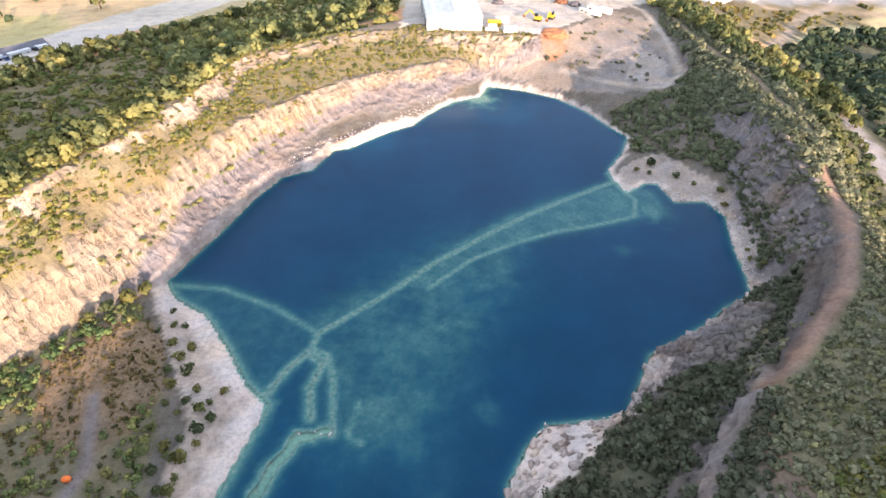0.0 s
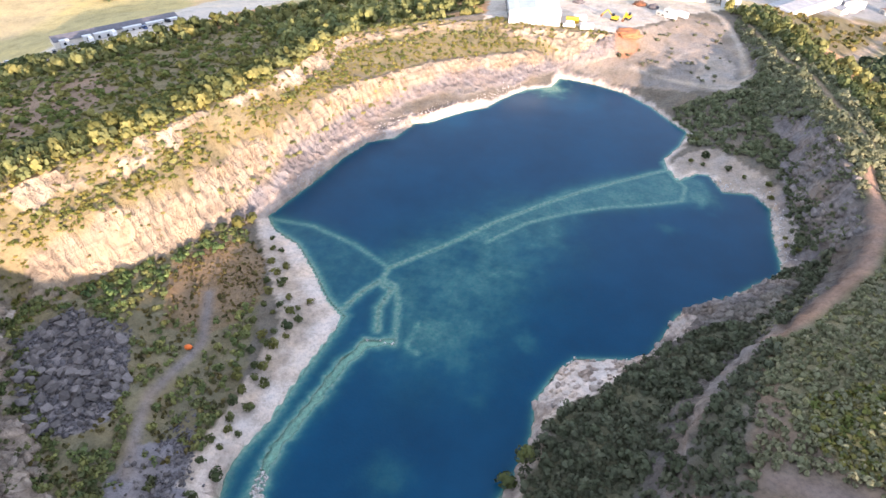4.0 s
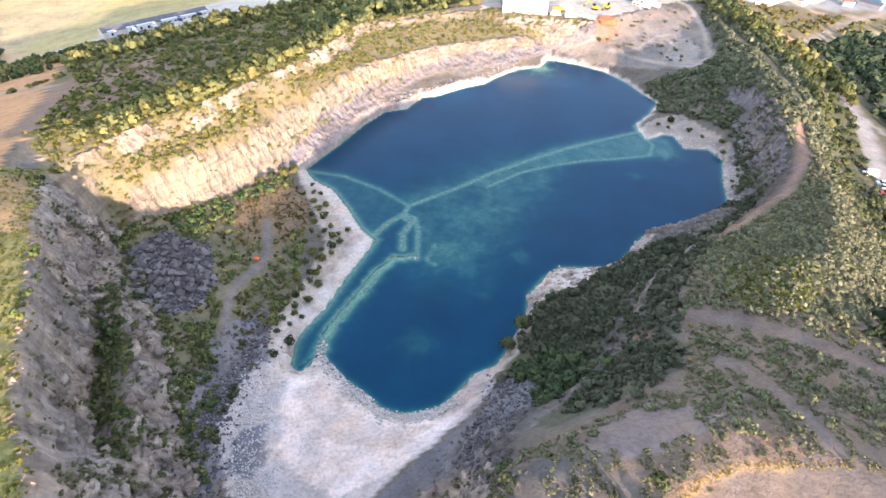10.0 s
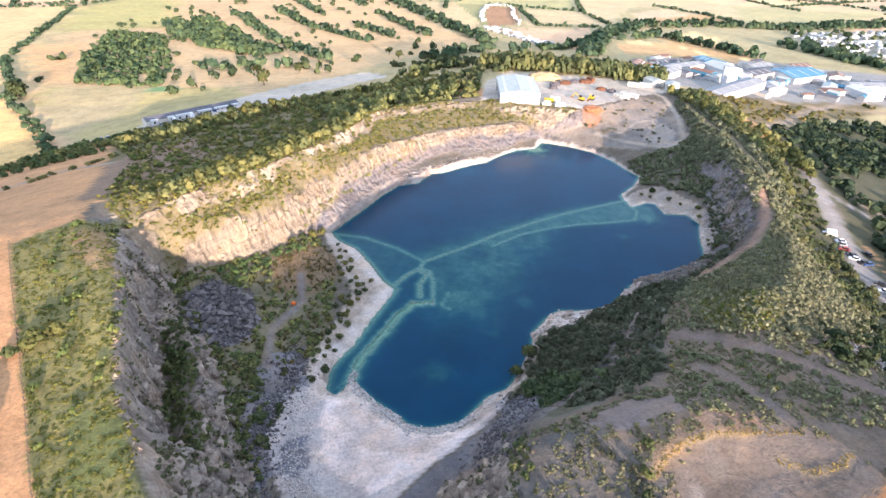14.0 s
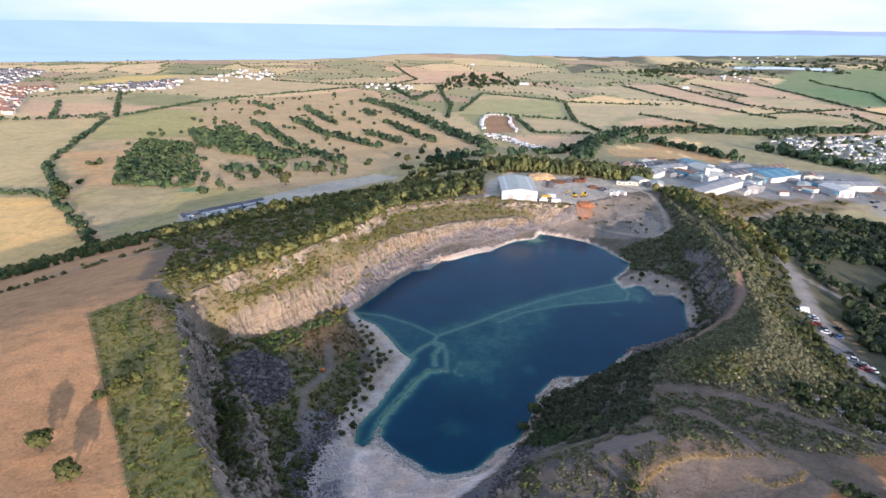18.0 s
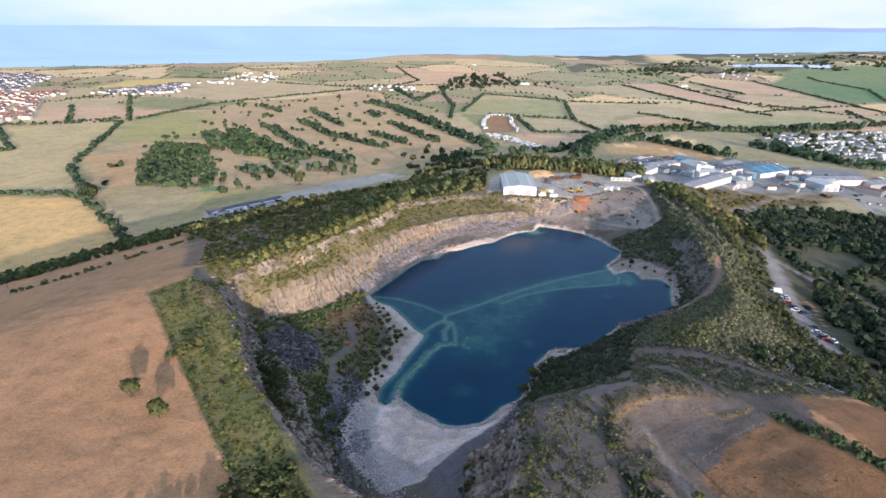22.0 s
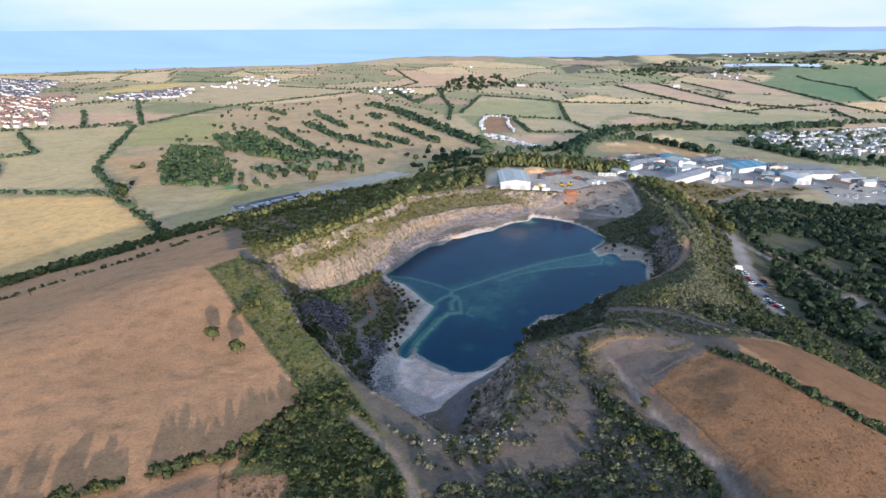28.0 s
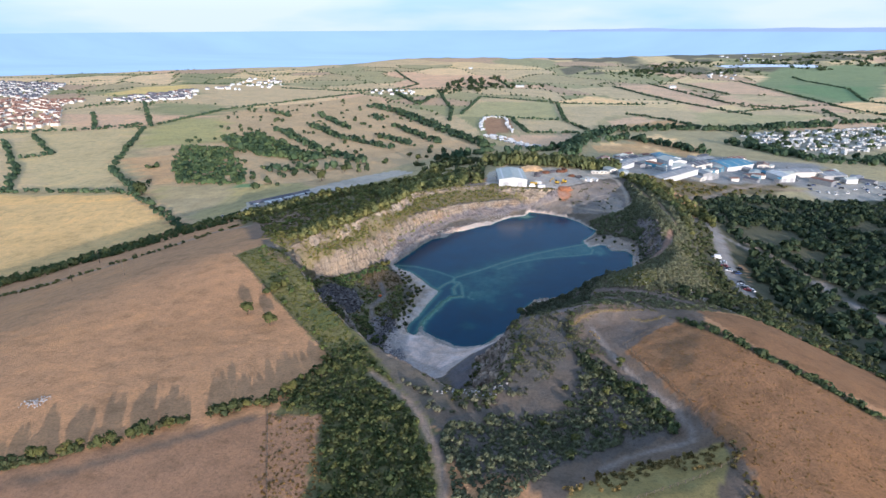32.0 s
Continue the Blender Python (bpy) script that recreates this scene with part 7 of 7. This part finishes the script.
ESTATE = [(190, 488, 16, 78, 6, 1.5, -48, WHITE, ROOF_GREY), (228, 612, 22, 30, 8, 2.5, 20, WHITE, ROOF_PALE), (260, 612, 20, 30, 6, 2, -55, CREAM, ROOF_SLATE), (303, 626, 36, 44, 7, 3, -62, WHITE, ROOF_BLUE),
          (341, 572, 18, 26, 7, 1.5, 15, WHITE, WHITE), (372, 605, 20, 58, 6, 2, -85, CREAM, ROOF_GREY), (146, 512, 14, 26, 5, 1.5, -40, WHITE, ROOF_GREY), (192, 610, 16, 34, 6, 1.5, -60, CREAM, ROOF_GREY),
          (242, 540, 12, 20, 7, 1.5, 10, ROOF_GREY, ROOF_GREY), (411, 600, 22, 30, 6, 1.5, -80, STEEL, ROOF_GREY), (336, 690, 16, 24, 5, 1.5, -70, CREAM, ROOF_RED), (354, 645, 14, 18, 5, 2, -20, CREAM, ROOF_RED),
          (140, 590, 12, 22, 5, 1.5, -30, WHITE, ROOF_RED), (172, 622, 10, 16, 5, 1.5, -60, WHITE, ROOF_SLATE), (214, 568, 14, 40, 5, 1.5, -52, WHITE, ROOF_PALE), (232, 640, 20, 26, 8, 2.2, 25, WHITE, ROOF_BLUE),
          (286, 668, 16, 30, 5, 1.8, -65, CREAM, ROOF_GREY), (320, 590, 12, 18, 4, 1.2, -30, WHITE, ROOF_PALE), (160, 560, 12, 30, 5, 1.4, -45, WHITE, ROOF_GREY), (256, 570, 10, 22, 4, 1.2, -50, ROOF_BLUE, ROOF_BLUE)]
for x, y, w, d, h, rise, turn, wall, roof in ESTATE:
    colour = {"white_cladding": "white", "cream_render": "cream", "grey_sheet_roof": "grey", "galvanised_steel": "steel", "blue_sheet_roof": "blue"}[wall.name]
    top = {"grey_sheet_roof": "grey", "pale_rooflight_sheet": "pale", "slate_roof": "dark slate", "blue_sheet_roof": "bright blue", "white_cladding": "white", "red_tile_roof": "red-brown"}[roof.name]
    shed("industrial_shed", x, y, w, d, h, rise, radians(turn), wall, roof, f"{colour} industrial shed with {top} roof on the trading estate", "shed", "trading estate sheds", 2, 3)
re_ = random.Random(21)
LOTS = [(127, 470), (135, 545), (185, 690), (270, 720), (339, 690), (391, 645), (470, 606), (425, 560), (362, 555), (241, 530)]
made = 0
while made < 46:
    x, y = re_.uniform(127, 470), re_.uniform(470, 720)
    if not inside(LOTS, np.array([x]), np.array([y]))[0] or any(abs(x - e[0]) + abs(y - e[1]) < 0.5 * (e[2] + e[3]) * 0.7 for e in ESTATE):
        continue
    wall, colour = re_.choice(((WHITE, "white"), (CREAM, "cream"), (STEEL, "steel"), (ROOF_GREY, "grey"), (ROOF_BLUE, "blue")))
    roof, top = re_.choice(((ROOF_PALE, "pale"), (ROOF_GREY, "grey"), (ROOF_PALE, "pale"), (ROOF_SLATE, "dark"), (ROOF_BLUE, "blue"), (ROOF_RED, "red-brown")))
    w = re_.uniform(5, 12)
    shed("industrial_shed", x, y, w, w * re_.uniform(1.2, 2.6), re_.uniform(3, 6), re_.uniform(0.6, 1.6), radians(re_.choice((-50, -55, 35, 40, -80))), wall, roof, f"small {colour} shed with {top} roof between larger estate sheds", "shed", "small estate sheds", 1, 0)
    made += 1
bm = bmesh.new()
box(bm, 4, 4, 15, (0, 0, 0))
silo = new("silo_tower")
silo.matrix_world = Matrix.Translation((206, 545, ground_z(206, 545) - 0.5))
part("tower", bm, WHITE, silo)
bm = bmesh.new()
box(bm, 4.6, 4.6, 0.5, (0, 0, 15))
part("cap", bm, STEEL, silo)
tagged(silo, "tall white square tower among estate sheds", "tower")

# long low range building with white bays
root = new("range_building")
root.matrix_world = Matrix.Translation((-180, 373, ground_z(-180, 373) - 0.3)) @ Matrix.Rotation(radians(-43), 4, "Z")
bm = bmesh.new()
gabled(bm, 9, 58, 3.0, 1.4)
part("wall", bm, CREAM, root)
part("roof", roof_slabs(9, 58, 3.0, 1.4, 0.4, 0.15), ROOF_SLATE, root)
for i, (o, w) in enumerate(((-25, 4), (-15, 4), (-8, 8), (6, 9), (17, 9), (26, 5))):
    bm = bmesh.new()
    box(bm, 2.0, w, 3.3, (5.0, o, 0.2))
    bay = part("bay", bm, WHITE, root, "white front bay")
    for k in range(max(1, w // 3)):
        bm = bmesh.new()
        box(bm, 0.08, 1.1, 1.3, (6.02, o - w / 2 + (k + 0.5) * w / max(1, w // 3), 1.2))
        part("window", bm, GLASS_DARK, bay)
tagged(root, "long low range building with dark roof and white bays", "building")


def cabin(proto_name, w, d, h, wall, roof):
    """A site cabin or caravan: body, roof, door, windows, on skids."""
    root = new(proto_name)
    bm = bmesh.new()
    vs = box(bm, w, d, h, (0, 0, 0.35))
    bmesh.ops.bevel(bm, geom=[e for e in bm.edges], offset=0.12, segments=1, affect="EDGES")
    part("body", bm, wall, root)
    bm = bmesh.new()
    box(bm, w * 0.97, d * 0.97, 0.12, (0, 0, h + 0.36))
    part("roof", bm, roof, root)
    for k in (-1, 1):
        bm = bmesh.new()
        box(bm, w + 0.06, d * 0.2, 0.8, (0, k * d * 0.22, 1.3))
        part("window", bm, GLASS_DARK, root)
    bm = bmesh.new()
    box(bm, w * 0.7, d * 0.9, 0.36, (0, 0, 0))
    part("chassis", bm, STEEL, root)
    return root


def put(proto, x, y, turn, label, category, group, scale=1.0):
    ob = copy_thing(proto, Matrix.Translation((x, y, ground_z(x, y))) @ Matrix.Rotation(turn, 4, "Z"))
    ob.scale = (scale, scale, scale)
    return tagged(ob, label, category, group)


CARAVAN = cabin("caravan", 2.6, 6.5, 2.3, WHITE, WHITE)
STATIC = cabin("static_caravan", 3.6, 10.5, 2.8, WHITE, ROOF_PALE)
STATIC_CREAM = cabin("static_caravan", 3.6, 10.0, 2.8, CREAM, ROOF_GREY)
SITE = cabin("site_cabin", 3.2, 9.0, 2.8, CREAM, ROOF_PALE)
for x, y, a, s in ((104, 437, 70, 0.9), (112, 438, 75, 0.9), (93, 410, 40, 0.8), (88, 407, 35, 0.7)):
    put(SITE, x, y, radians(a), "pale site cabin on skids beside the yard track", "cabin", "yard cabins", s)
shed("store_shed", 119, 444, 9, 12, 4.5, 1.0, radians(20), CREAM, ROOF_PALE, "pale grey store shed at the yard gate", "shed", "gate sheds", 1, 0)
shed("store_shed", 129, 434, 9, 9, 4.5, 1.0, radians(-15), WHITE, ROOF_PALE, "small white store shed at the yard gate", "shed", "gate sheds", 1, 0)
rc = random.Random(12)
for line, n, wide in (([(-4, 1007), (-7, 1112), (1, 1212)], 24, 3), ([(49, 1219), (50, 1074), (53, 981)], 20, 3), ([(6, 938), (41, 873), (80, 777)], 46, 13), ([(1, 1222), (20, 1235), (45, 1228)], 8, 3)):
    pts = walk_line(line, 1.0)
    for i in range(n):
        x, y = pts[int((i + 0.5) / n * len(pts))]
        put(CARAVAN, x + rc.uniform(-wide, wide), y + rc.uniform(-2, 2), rc.uniform(-0.3, 0.3) + 1.57 * rc.randint(0, 1), "white touring caravan pitched on a camping field", "caravan", "touring caravans", rc.uniform(0.95, 1.25))
PARK = [(468, 1008), (635, 1067), (807, 1128), (700, 940), (643, 865), (518, 777), (434, 834)]
done = 0
while done < 250:
    x, y = rc.uniform(430, 810), rc.uniform(770, 1130)
    y = round(y / 17) * 17 + rc.uniform(-2, 2)
    if inside(PARK, np.array([x]), np.array([y]))[0]:
        cream = rc.random() < 0.35
        put(STATIC_CREAM if cream else STATIC, x, y, rc.uniform(-0.25, 0.25) + (1.57 if rc.random() < 0.3 else 0), "cream static caravan with grey roof in the holiday park" if cream else "white static caravan in the holiday park", "caravan", "holiday park caravans", rc.uniform(0.8, 1.1))
        done += 1
for p in (CARAVAN, STATIC, STATIC_CREAM, SITE):
    drop(p)


def house(wall, roof, w, d, h):
    root = new("house")
    bm = bmesh.new()
    gabled(bm, w, d, h, w * 0.32)
    part("wall", bm, wall, root)
    part("roof", roof_slabs(w, d, h, w * 0.32, 0.35, 0.2), roof, root)
    bm = bmesh.new()
    box(bm, 0.9, 0.7, 1.9, (0, d * 0.38, h + w * 0.2))
    part("chimney", bm, ROOF_RED, root)
    return root


HOUSES = [(house(WHITE, ROOF_SLATE, 8, 11, 5.2), "white rendered house with slate roof"), (house(WHITE, ROOF_RED, 8, 10, 5.2), "white rendered house with red tiled roof"),
          (house(CREAM, ROOF_RED, 9, 12, 5.0), "cream house with red tiled roof"), (house(WHITE, ROOF_PALE, 7, 14, 4.2), "white bungalow with pale roof")]
VILLAGES = [([(-1335, 1464), (-1058, 1451), (-1046, 1308), (-791, 932), (-847, 866), (-1300, 900)], 120, (0, 1, 1, 2, 2)), ([(-1835, 2080), (-1519, 2005), (-1240, 1468), (-1411, 1557)], 46, (0, 1, 3)),
            ([(-1035, 1452), (-1018, 1618), (-938, 1815), (-822, 1551), (-913, 1433)], 50, (0, 1, 3)), ([(-928, 1816), (-889, 1926), (-780, 1826)], 10, (0, 3)), ([(-976, 2242), (-816, 2310), (-677, 1904), (-872, 1885)], 34, (0, 3, 3)),
            ([(-361, 1693), (-367, 1872), (-194, 1835), (-194, 1746)], 14, (0, 3)), ([(945, 2542), (1064, 2549), (986, 2347), (877, 2345)], 8, (0, 3)), ([(1226, 3187), (1584, 3280), (1461, 3010), (1159, 2929)], 16, (0, 3))]
for poly, n, kinds in VILLAGES:
    p = np.array(poly, float)
    lo, hi, k = p.min(0), p.max(0), 0
    while k < n:
        x, y = rc.uniform(lo[0], hi[0]), rc.uniform(lo[1], hi[1])
        if inside(poly, np.array([x]), np.array([y]))[0]:
            proto, label = HOUSES[rc.choice(kinds)]
            put(proto, x, y, rc.choice((0.2, 0.4, 1.75, 1.9)) + rc.uniform(-0.15, 0.15), label + " in the far village", "house", "village houses", rc.uniform(0.85, 1.2))
            k += 1
def more_houses(poly, n, roof, wall, seed):
    """The rest of a village, too far and too many to count: walls and roofs, two joined meshes."""
    rng = np.random.RandomState(seed)
    p = np.array(poly, float)
    lo, hi = p.min(0), p.max(0)
    x, y = rng.uniform(lo[0], hi[0], n * 4), rng.uniform(lo[1], hi[1], n * 4)
    ok = inside(poly, x, y)
    x, y = x[ok][:n], y[ok][:n]
    z, a, s = land_height(x, y), rng.choice([0.2, 0.4, 1.75, 1.9], len(x)), rng.uniform(0.8, 1.25, len(x))
    for name, mat, pts, faces in (("house_walls", wall, [(-4, -5.5, 0), (4, -5.5, 0), (4, 5.5, 0), (-4, 5.5, 0), (-4, -5.5, 5), (4, -5.5, 5), (4, 5.5, 5), (-4, 5.5, 5)], [(0, 1, 5, 4), (1, 2, 6, 5), (2, 3, 7, 6), (3, 0, 4, 7)]),
                                  ("house_roofs", roof, [(-4.4, -5.9, 4.8), (4.4, -5.9, 4.8), (4.4, 5.9, 4.8), (-4.4, 5.9, 4.8), (0, -5.9, 7.6), (0, 5.9, 7.6)], [(0, 4, 5, 3), (1, 2, 5, 4), (0, 1, 4, 4), (2, 3, 5, 5)])):
        v, f = np.array(pts, float), np.array(faces)
        c, sn = (np.cos(a) * s)[:, None], (np.sin(a) * s)[:, None]
        vv = np.stack([v[None, :, 0] * c - v[None, :, 1] * sn + x[:, None], v[None, :, 0] * sn + v[None, :, 1] * c + y[:, None], v[None, :, 2] * s[:, None] + z[:, None]], -1).reshape(-1, 3)
        ff = (f[None] + (np.arange(len(x)) * len(v))[:, None, None]).reshape(-1, 4)
        me = bpy.data.meshes.new(name)
        me.from_pydata(vv.tolist(), [], [tuple(dict.fromkeys(q)) for q in ff.tolist()])
        me.materials.append(mat)
        tagged(new(name, me), "close-set houses of the far village", "houses", kind="stuff")


more_houses(VILLAGES[0][0], 330, ROOF_RED, CREAM, 31)
more_houses(VILLAGES[1][0], 200, ROOF_SLATE, WHITE, 32)
more_houses(VILLAGES[2][0], 110, ROOF_SLATE, WHITE, 33)
for x, y in ((645, 2010), (652, 2016), (120, 2010), (132, 2012), (-60, 2700), (1010, 1280), (1020, 1290)):
    put(HOUSES[3][0], x, y, 1.6, "white farmhouse among far fields", "house", "farmhouses", 1.2)
for proto, _ in HOUSES:
    drop(proto)


# ---- vehicles and yard ----
def car(paint, length=4.2, width=1.75, height=1.45, van=False):
    root = new("van" if van else "car")
    bm = bmesh.new()
    box(bm, width, length, height * 0.48, (0, 0, 0.28))
    bmesh.ops.bevel(bm, geom=bm.edges[:], offset=0.12, segments=2, affect="EDGES")
    part("body", bm, paint, root)
    bm = bmesh.new()
    top = box(bm, width * 0.92, length * (0.8 if van else 0.55), height * (0.6 if van else 0.45), (0, -length * 0.06, 0.28 + height * 0.44))
    for v in top:
        if v.co.z > 1.0:
            v.co.x *= 0.85
            v.co.y *= 0.86
    part("cabin", bm, paint if van else GLASS_DARK, root)
    bm = bmesh.new()
    box(bm, width * 0.74, length * 0.4, 0.06, (0, -length * 0.06, 0.28 + height * (1.04 if van else 0.87)))
    part("roof", bm, paint, root)
    for sx in (-1, 1):
        for sy in (-1, 1):
            bm = bmesh.new()
            bmesh.ops.create_cone(bm, cap_ends=True, segments=12, radius1=0.33, radius2=0.33, depth=0.22, matrix=Matrix.Translation((sx * width * 0.45, sy * length * 0.31, 0.33)) @ Matrix.Rotation(1.5708, 4, "Y"))
            wheel = part("wheel", bm, RUBBER, root)
            bm = bmesh.new()
            bmesh.ops.create_cone(bm, cap_ends=True, segments=10, radius1=0.18, radius2=0.18, depth=0.24, matrix=Matrix.Translation((sx * width * 0.455, sy * length * 0.31, 0.33)) @ Matrix.Rotation(1.5708, 4, "Y"))
            part("rim", bm, STEEL, wheel)
    return root


CARS = [car(p) for p in CAR_PAINT]
VAN = car(CAR_PAINT[0], 5.6, 2.0, 2.4, True)
NAMES = ("white", "silver", "black", "red", "blue")
PARKED = [(154, 249, 1, 80), (153, 245, 3, 75), (154, 241, 2, 85), (153.5, 238, 0, 70), (156, 236, 2, 110), (158, 235.5, 4, 100), (155, 252, 0, 85), (163, 245, 2, 20), (153, 219, 2, 60), (150, 212, 0, 75), (151.5, 208, 1, 80), (150, 203, 3, 60), (153, 204, 0, 20), (149, 206, 2, 110),
          (-196, 346, 2, 40), (-190, 352, 1, 45), (-172, 366, 2, 48), (-166, 374, 4, 48), (-160, 386, 2, 50), (-204, 342, 2, 10), (-207, 338, 1, 20), (-220, 344, 1, 60), (-224, 343, 4, 60)]
for x, y, k, a in PARKED:
    put(CARS[k], x, y, radians(a), f"{NAMES[k]} car parked on the gravel edge", "car", "parked cars")
for x, y, a in ((152, 256, 80), (40, 381, 85), (92, 404, 40), (-183, 356, 46), (-176, 364, 46)):
    put(VAN, x, y, radians(a), "white panel van parked on gravel", "van", "parked vans")
for i in range(44):
    x, y = rc.uniform(355, 470), rc.uniform(515, 585)
    k = rc.choice((0, 0, 1, 2, 4))
    put(CARS[k], x, y, rc.choice((0.2, 1.8)), f"{NAMES[k]} car in the estate car park", "car", "estate cars", 1.1)
for p in CARS + [VAN]:
    drop(p)


def digger():
    root = new("excavator")
    for s in (-1, 1):
        bm = bmesh.new()
        box(bm, 0.6, 3.6, 0.8, (s * 1.1, 0, 0))
        bmesh.ops.bevel(bm, geom=bm.edges[:], offset=0.2, segments=2, affect="EDGES")
        part("track", bm, RUBBER, root)
    bm = bmesh.new()
    box(bm, 2.5, 3.0, 1.2, (0, -0.3, 0.9))
    body = part("body", bm, YELLOW, root)
    bm = bmesh.new()
    box(bm, 0.9, 1.4, 1.4, (-0.7, 0.5, 2.0))
    part("cab", bm, GLASS_DARK, body)
    bm = bmesh.new()
    for a, b in (((0, 1, 1.8), (0, 4, 4.2)), ((0, 4, 4.2), (0, 6.5, 1.6))):
        a, b = Vector(a), Vector(b)
        m = Matrix.Translation((a + b) / 2) @ (b - a).to_track_quat("Z", "Y").to_matrix().to_4x4() @ Matrix.Diagonal((0.4, 0.5, (b - a).length, 1))
        bmesh.ops.create_cube(bm, size=1, matrix=m)
    part("boom", bm, YELLOW, root)
    bm = bmesh.new()
    box(bm, 1.2, 0.9, 0.9, (0, 6.6, 0.6))
    part("bucket", bm, RUST, root)
    return root


DIG = digger()
for x, y, a in ((63, 396, 60), (70, 399, 150)):
    put(DIG, x, y, radians(a), "yellow tracked excavator standing in the yard", "excavator", "yard excavators")
drop(DIG)


def heap(name, x, y, rx, ry, h, mat, seed, label, category):
    bm = bmesh.new()
    bmesh.ops.create_icosphere(bm, subdivisions=4, radius=1)
    for v in bm.verts:
        n = noise.fractal(v.co * 2.2 + Vector((seed, 0, 0)), 1.0, 2.0, 4)
        k = 1 + 0.35 * n
        v.co = Vector((v.co.x * rx * k, v.co.y * ry * k, max(v.co.z, -0.3) * h * k))
    ob = part(name, bm, mat)
    ob.matrix_world = Matrix.Translation((x, y, ground_z(x, y) - 0.2))
    for p in ob.data.polygons:
        p.use_smooth = True
    return tagged(ob, label, category)


heap("earth_mound", 67.5, 382, 6.5, 5, 1.8, EARTH_RED, 2, "steep mound of red-orange earth tipped over the face", "mound")
heap("earth_mound", 44, 446, 12, 5, 4.5, plain("yellow_earth", (0.52, 0.36, 0.2), 0.95, 0, 0.4, 0.4, 0.5), 5, "bank of yellow earth behind the yard", "mound")
# scrap heaps of the yard, each a single lumpy mesh
for i, (x, y, r) in enumerate(((50, 432, 4), (57, 437, 4.5), (64, 440, 4), (72, 443, 5), (48, 422, 3), (80, 424, 3.5), (86, 420, 3))):
    heap("earth_mound", x, y, r, r * 0.8, 2.2, RUST if i % 2 else STONE_GREY, 10 + i, "low heap of rusty and grey scrap in the yard", "mound")
for i, (x, y, a, m, c) in enumerate(((42, 388, 85, YELLOW, "yellow"), (46, 392, 88, WHITE, "white"), (48, 380, 95, WHITE, "white"), (76, 446, 30, RUST, "rusty"), (98, 408, 40, WHITE, "white"))):
    root = new("container")
    root.matrix_world = Matrix.Translation((x, y, ground_z(x, y))) @ Matrix.Rotation(radians(a), 4, "Z")
    bm = bmesh.new()
    box(bm, 2.4, 6.0, 2.5, (0, 0, 0.1))
    for k in range(14):
        for s in (-1, 1):
            box(bm, 0.08, 0.2, 2.2, (s * 1.22, -2.8 + k * 0.43, 0.25))
    part("body", bm, m, root)
    for s in (-1, 1):
        bm = bmesh.new()
        box(bm, 1.1, 0.08, 2.3, (s * 0.58, -3.04, 0.2))
        part("door", bm, m, root)
    tagged(root, f"{c} steel shipping container on bare ground", "container", "containers")

# orange float on the quarry floor
root = new("float_buoy")
root.matrix_world = Matrix.Translation((-59.3, 181.8, ground_z(-59.3, 181.8)))
bm = bmesh.new()
bmesh.ops.create_uvsphere(bm, u_segments=16, v_segments=10, radius=0.75, matrix=Matrix.Translation((0, 0, 0.6)) @ Matrix.Diagonal((1.25, 0.9, 0.8, 1)))
part("shell", bm, ORANGE, root)
bm = bmesh.new()
bmesh.ops.create_cone(bm, cap_ends=True, segments=10, radius1=0.14, radius2=0.1, depth=0.35, matrix=Matrix.Translation((0.95, 0, 0.6)) @ Matrix.Rotation(1.57, 4, "Y"))
part("lug", bm, RUBBER, root)
tagged(root, "bright orange float lying on bare quarry floor", "float")


# ---- fences and poles ----
def fence(line, step, label):
    root = new("fence")
    pts = walk_line(line, step)
    zs = land_height(pts[:, 0], pts[:, 1])
    bm = bmesh.new()
    box(bm, 0.15, 0.15, 1.4, (0, 0, -0.2))
    post = bpy.data.meshes.new("post")
    bm.to_mesh(post)
    bm.free()
    post.materials.append(TIMBER)
    for (x, y), z in zip(pts[:, :2], zs):
        ob = new("post", post)
        ob.parent = root
        ob.location = (x, y, z)
    for h in (0.5, 1.1):
        bm = bmesh.new()
        for i in range(len(pts) - 1):
            a, b = Vector((*pts[i, :2], zs[i] + h)), Vector((*pts[i + 1, :2], zs[i + 1] + h))
            m = Matrix.Translation((a + b) / 2) @ (b - a).to_track_quat("Z", "Y").to_matrix().to_4x4() @ Matrix.Diagonal((0.04, 0.05, (b - a).length, 1))
            bmesh.ops.create_cube(bm, size=1, matrix=m)
        part("rail", bm, TIMBER, root)
    return tagged(root, label, "fence", "field fences")


fence([(-130, 159), (-86, 103), (-55, 63)], 2.5, "weathered timber fence between pasture and rim scrub")
fence([(-66, 28), (-55, -4), (-50, -20)], 2.5, "weathered timber fence beside a tan enclosure")
fence([(75, 98), (60, 90), (50, 82), (63, 47), (68, 21)], 2.5, "weathered timber fence round the russet field")
fence([(68, 20), (50, 10), (34, 2)], 2.5, "weathered timber fence along tall yellow grass")
for x, y in ((-239, 182), (-186, 152), (-262, 240)):
    root = new("utility_pole")
    root.matrix_world = Matrix.Translation((x, y, ground_z(x, y) - 0.5))
    bm = bmesh.new()
    bmesh.ops.create_cone(bm, cap_ends=True, segments=8, radius1=0.18, radius2=0.12, depth=9.5, matrix=Matrix.Translation((0, 0, 4.75)))
    part("pole", bm, TIMBER, root)
    bm = bmesh.new()
    box(bm, 2.0, 0.14, 0.14, (0, 0, 8.9))
    part("crossarm", bm, TIMBER, root)
    tagged(root, "wooden utility pole rising from the hedge", "pole", "utility poles")
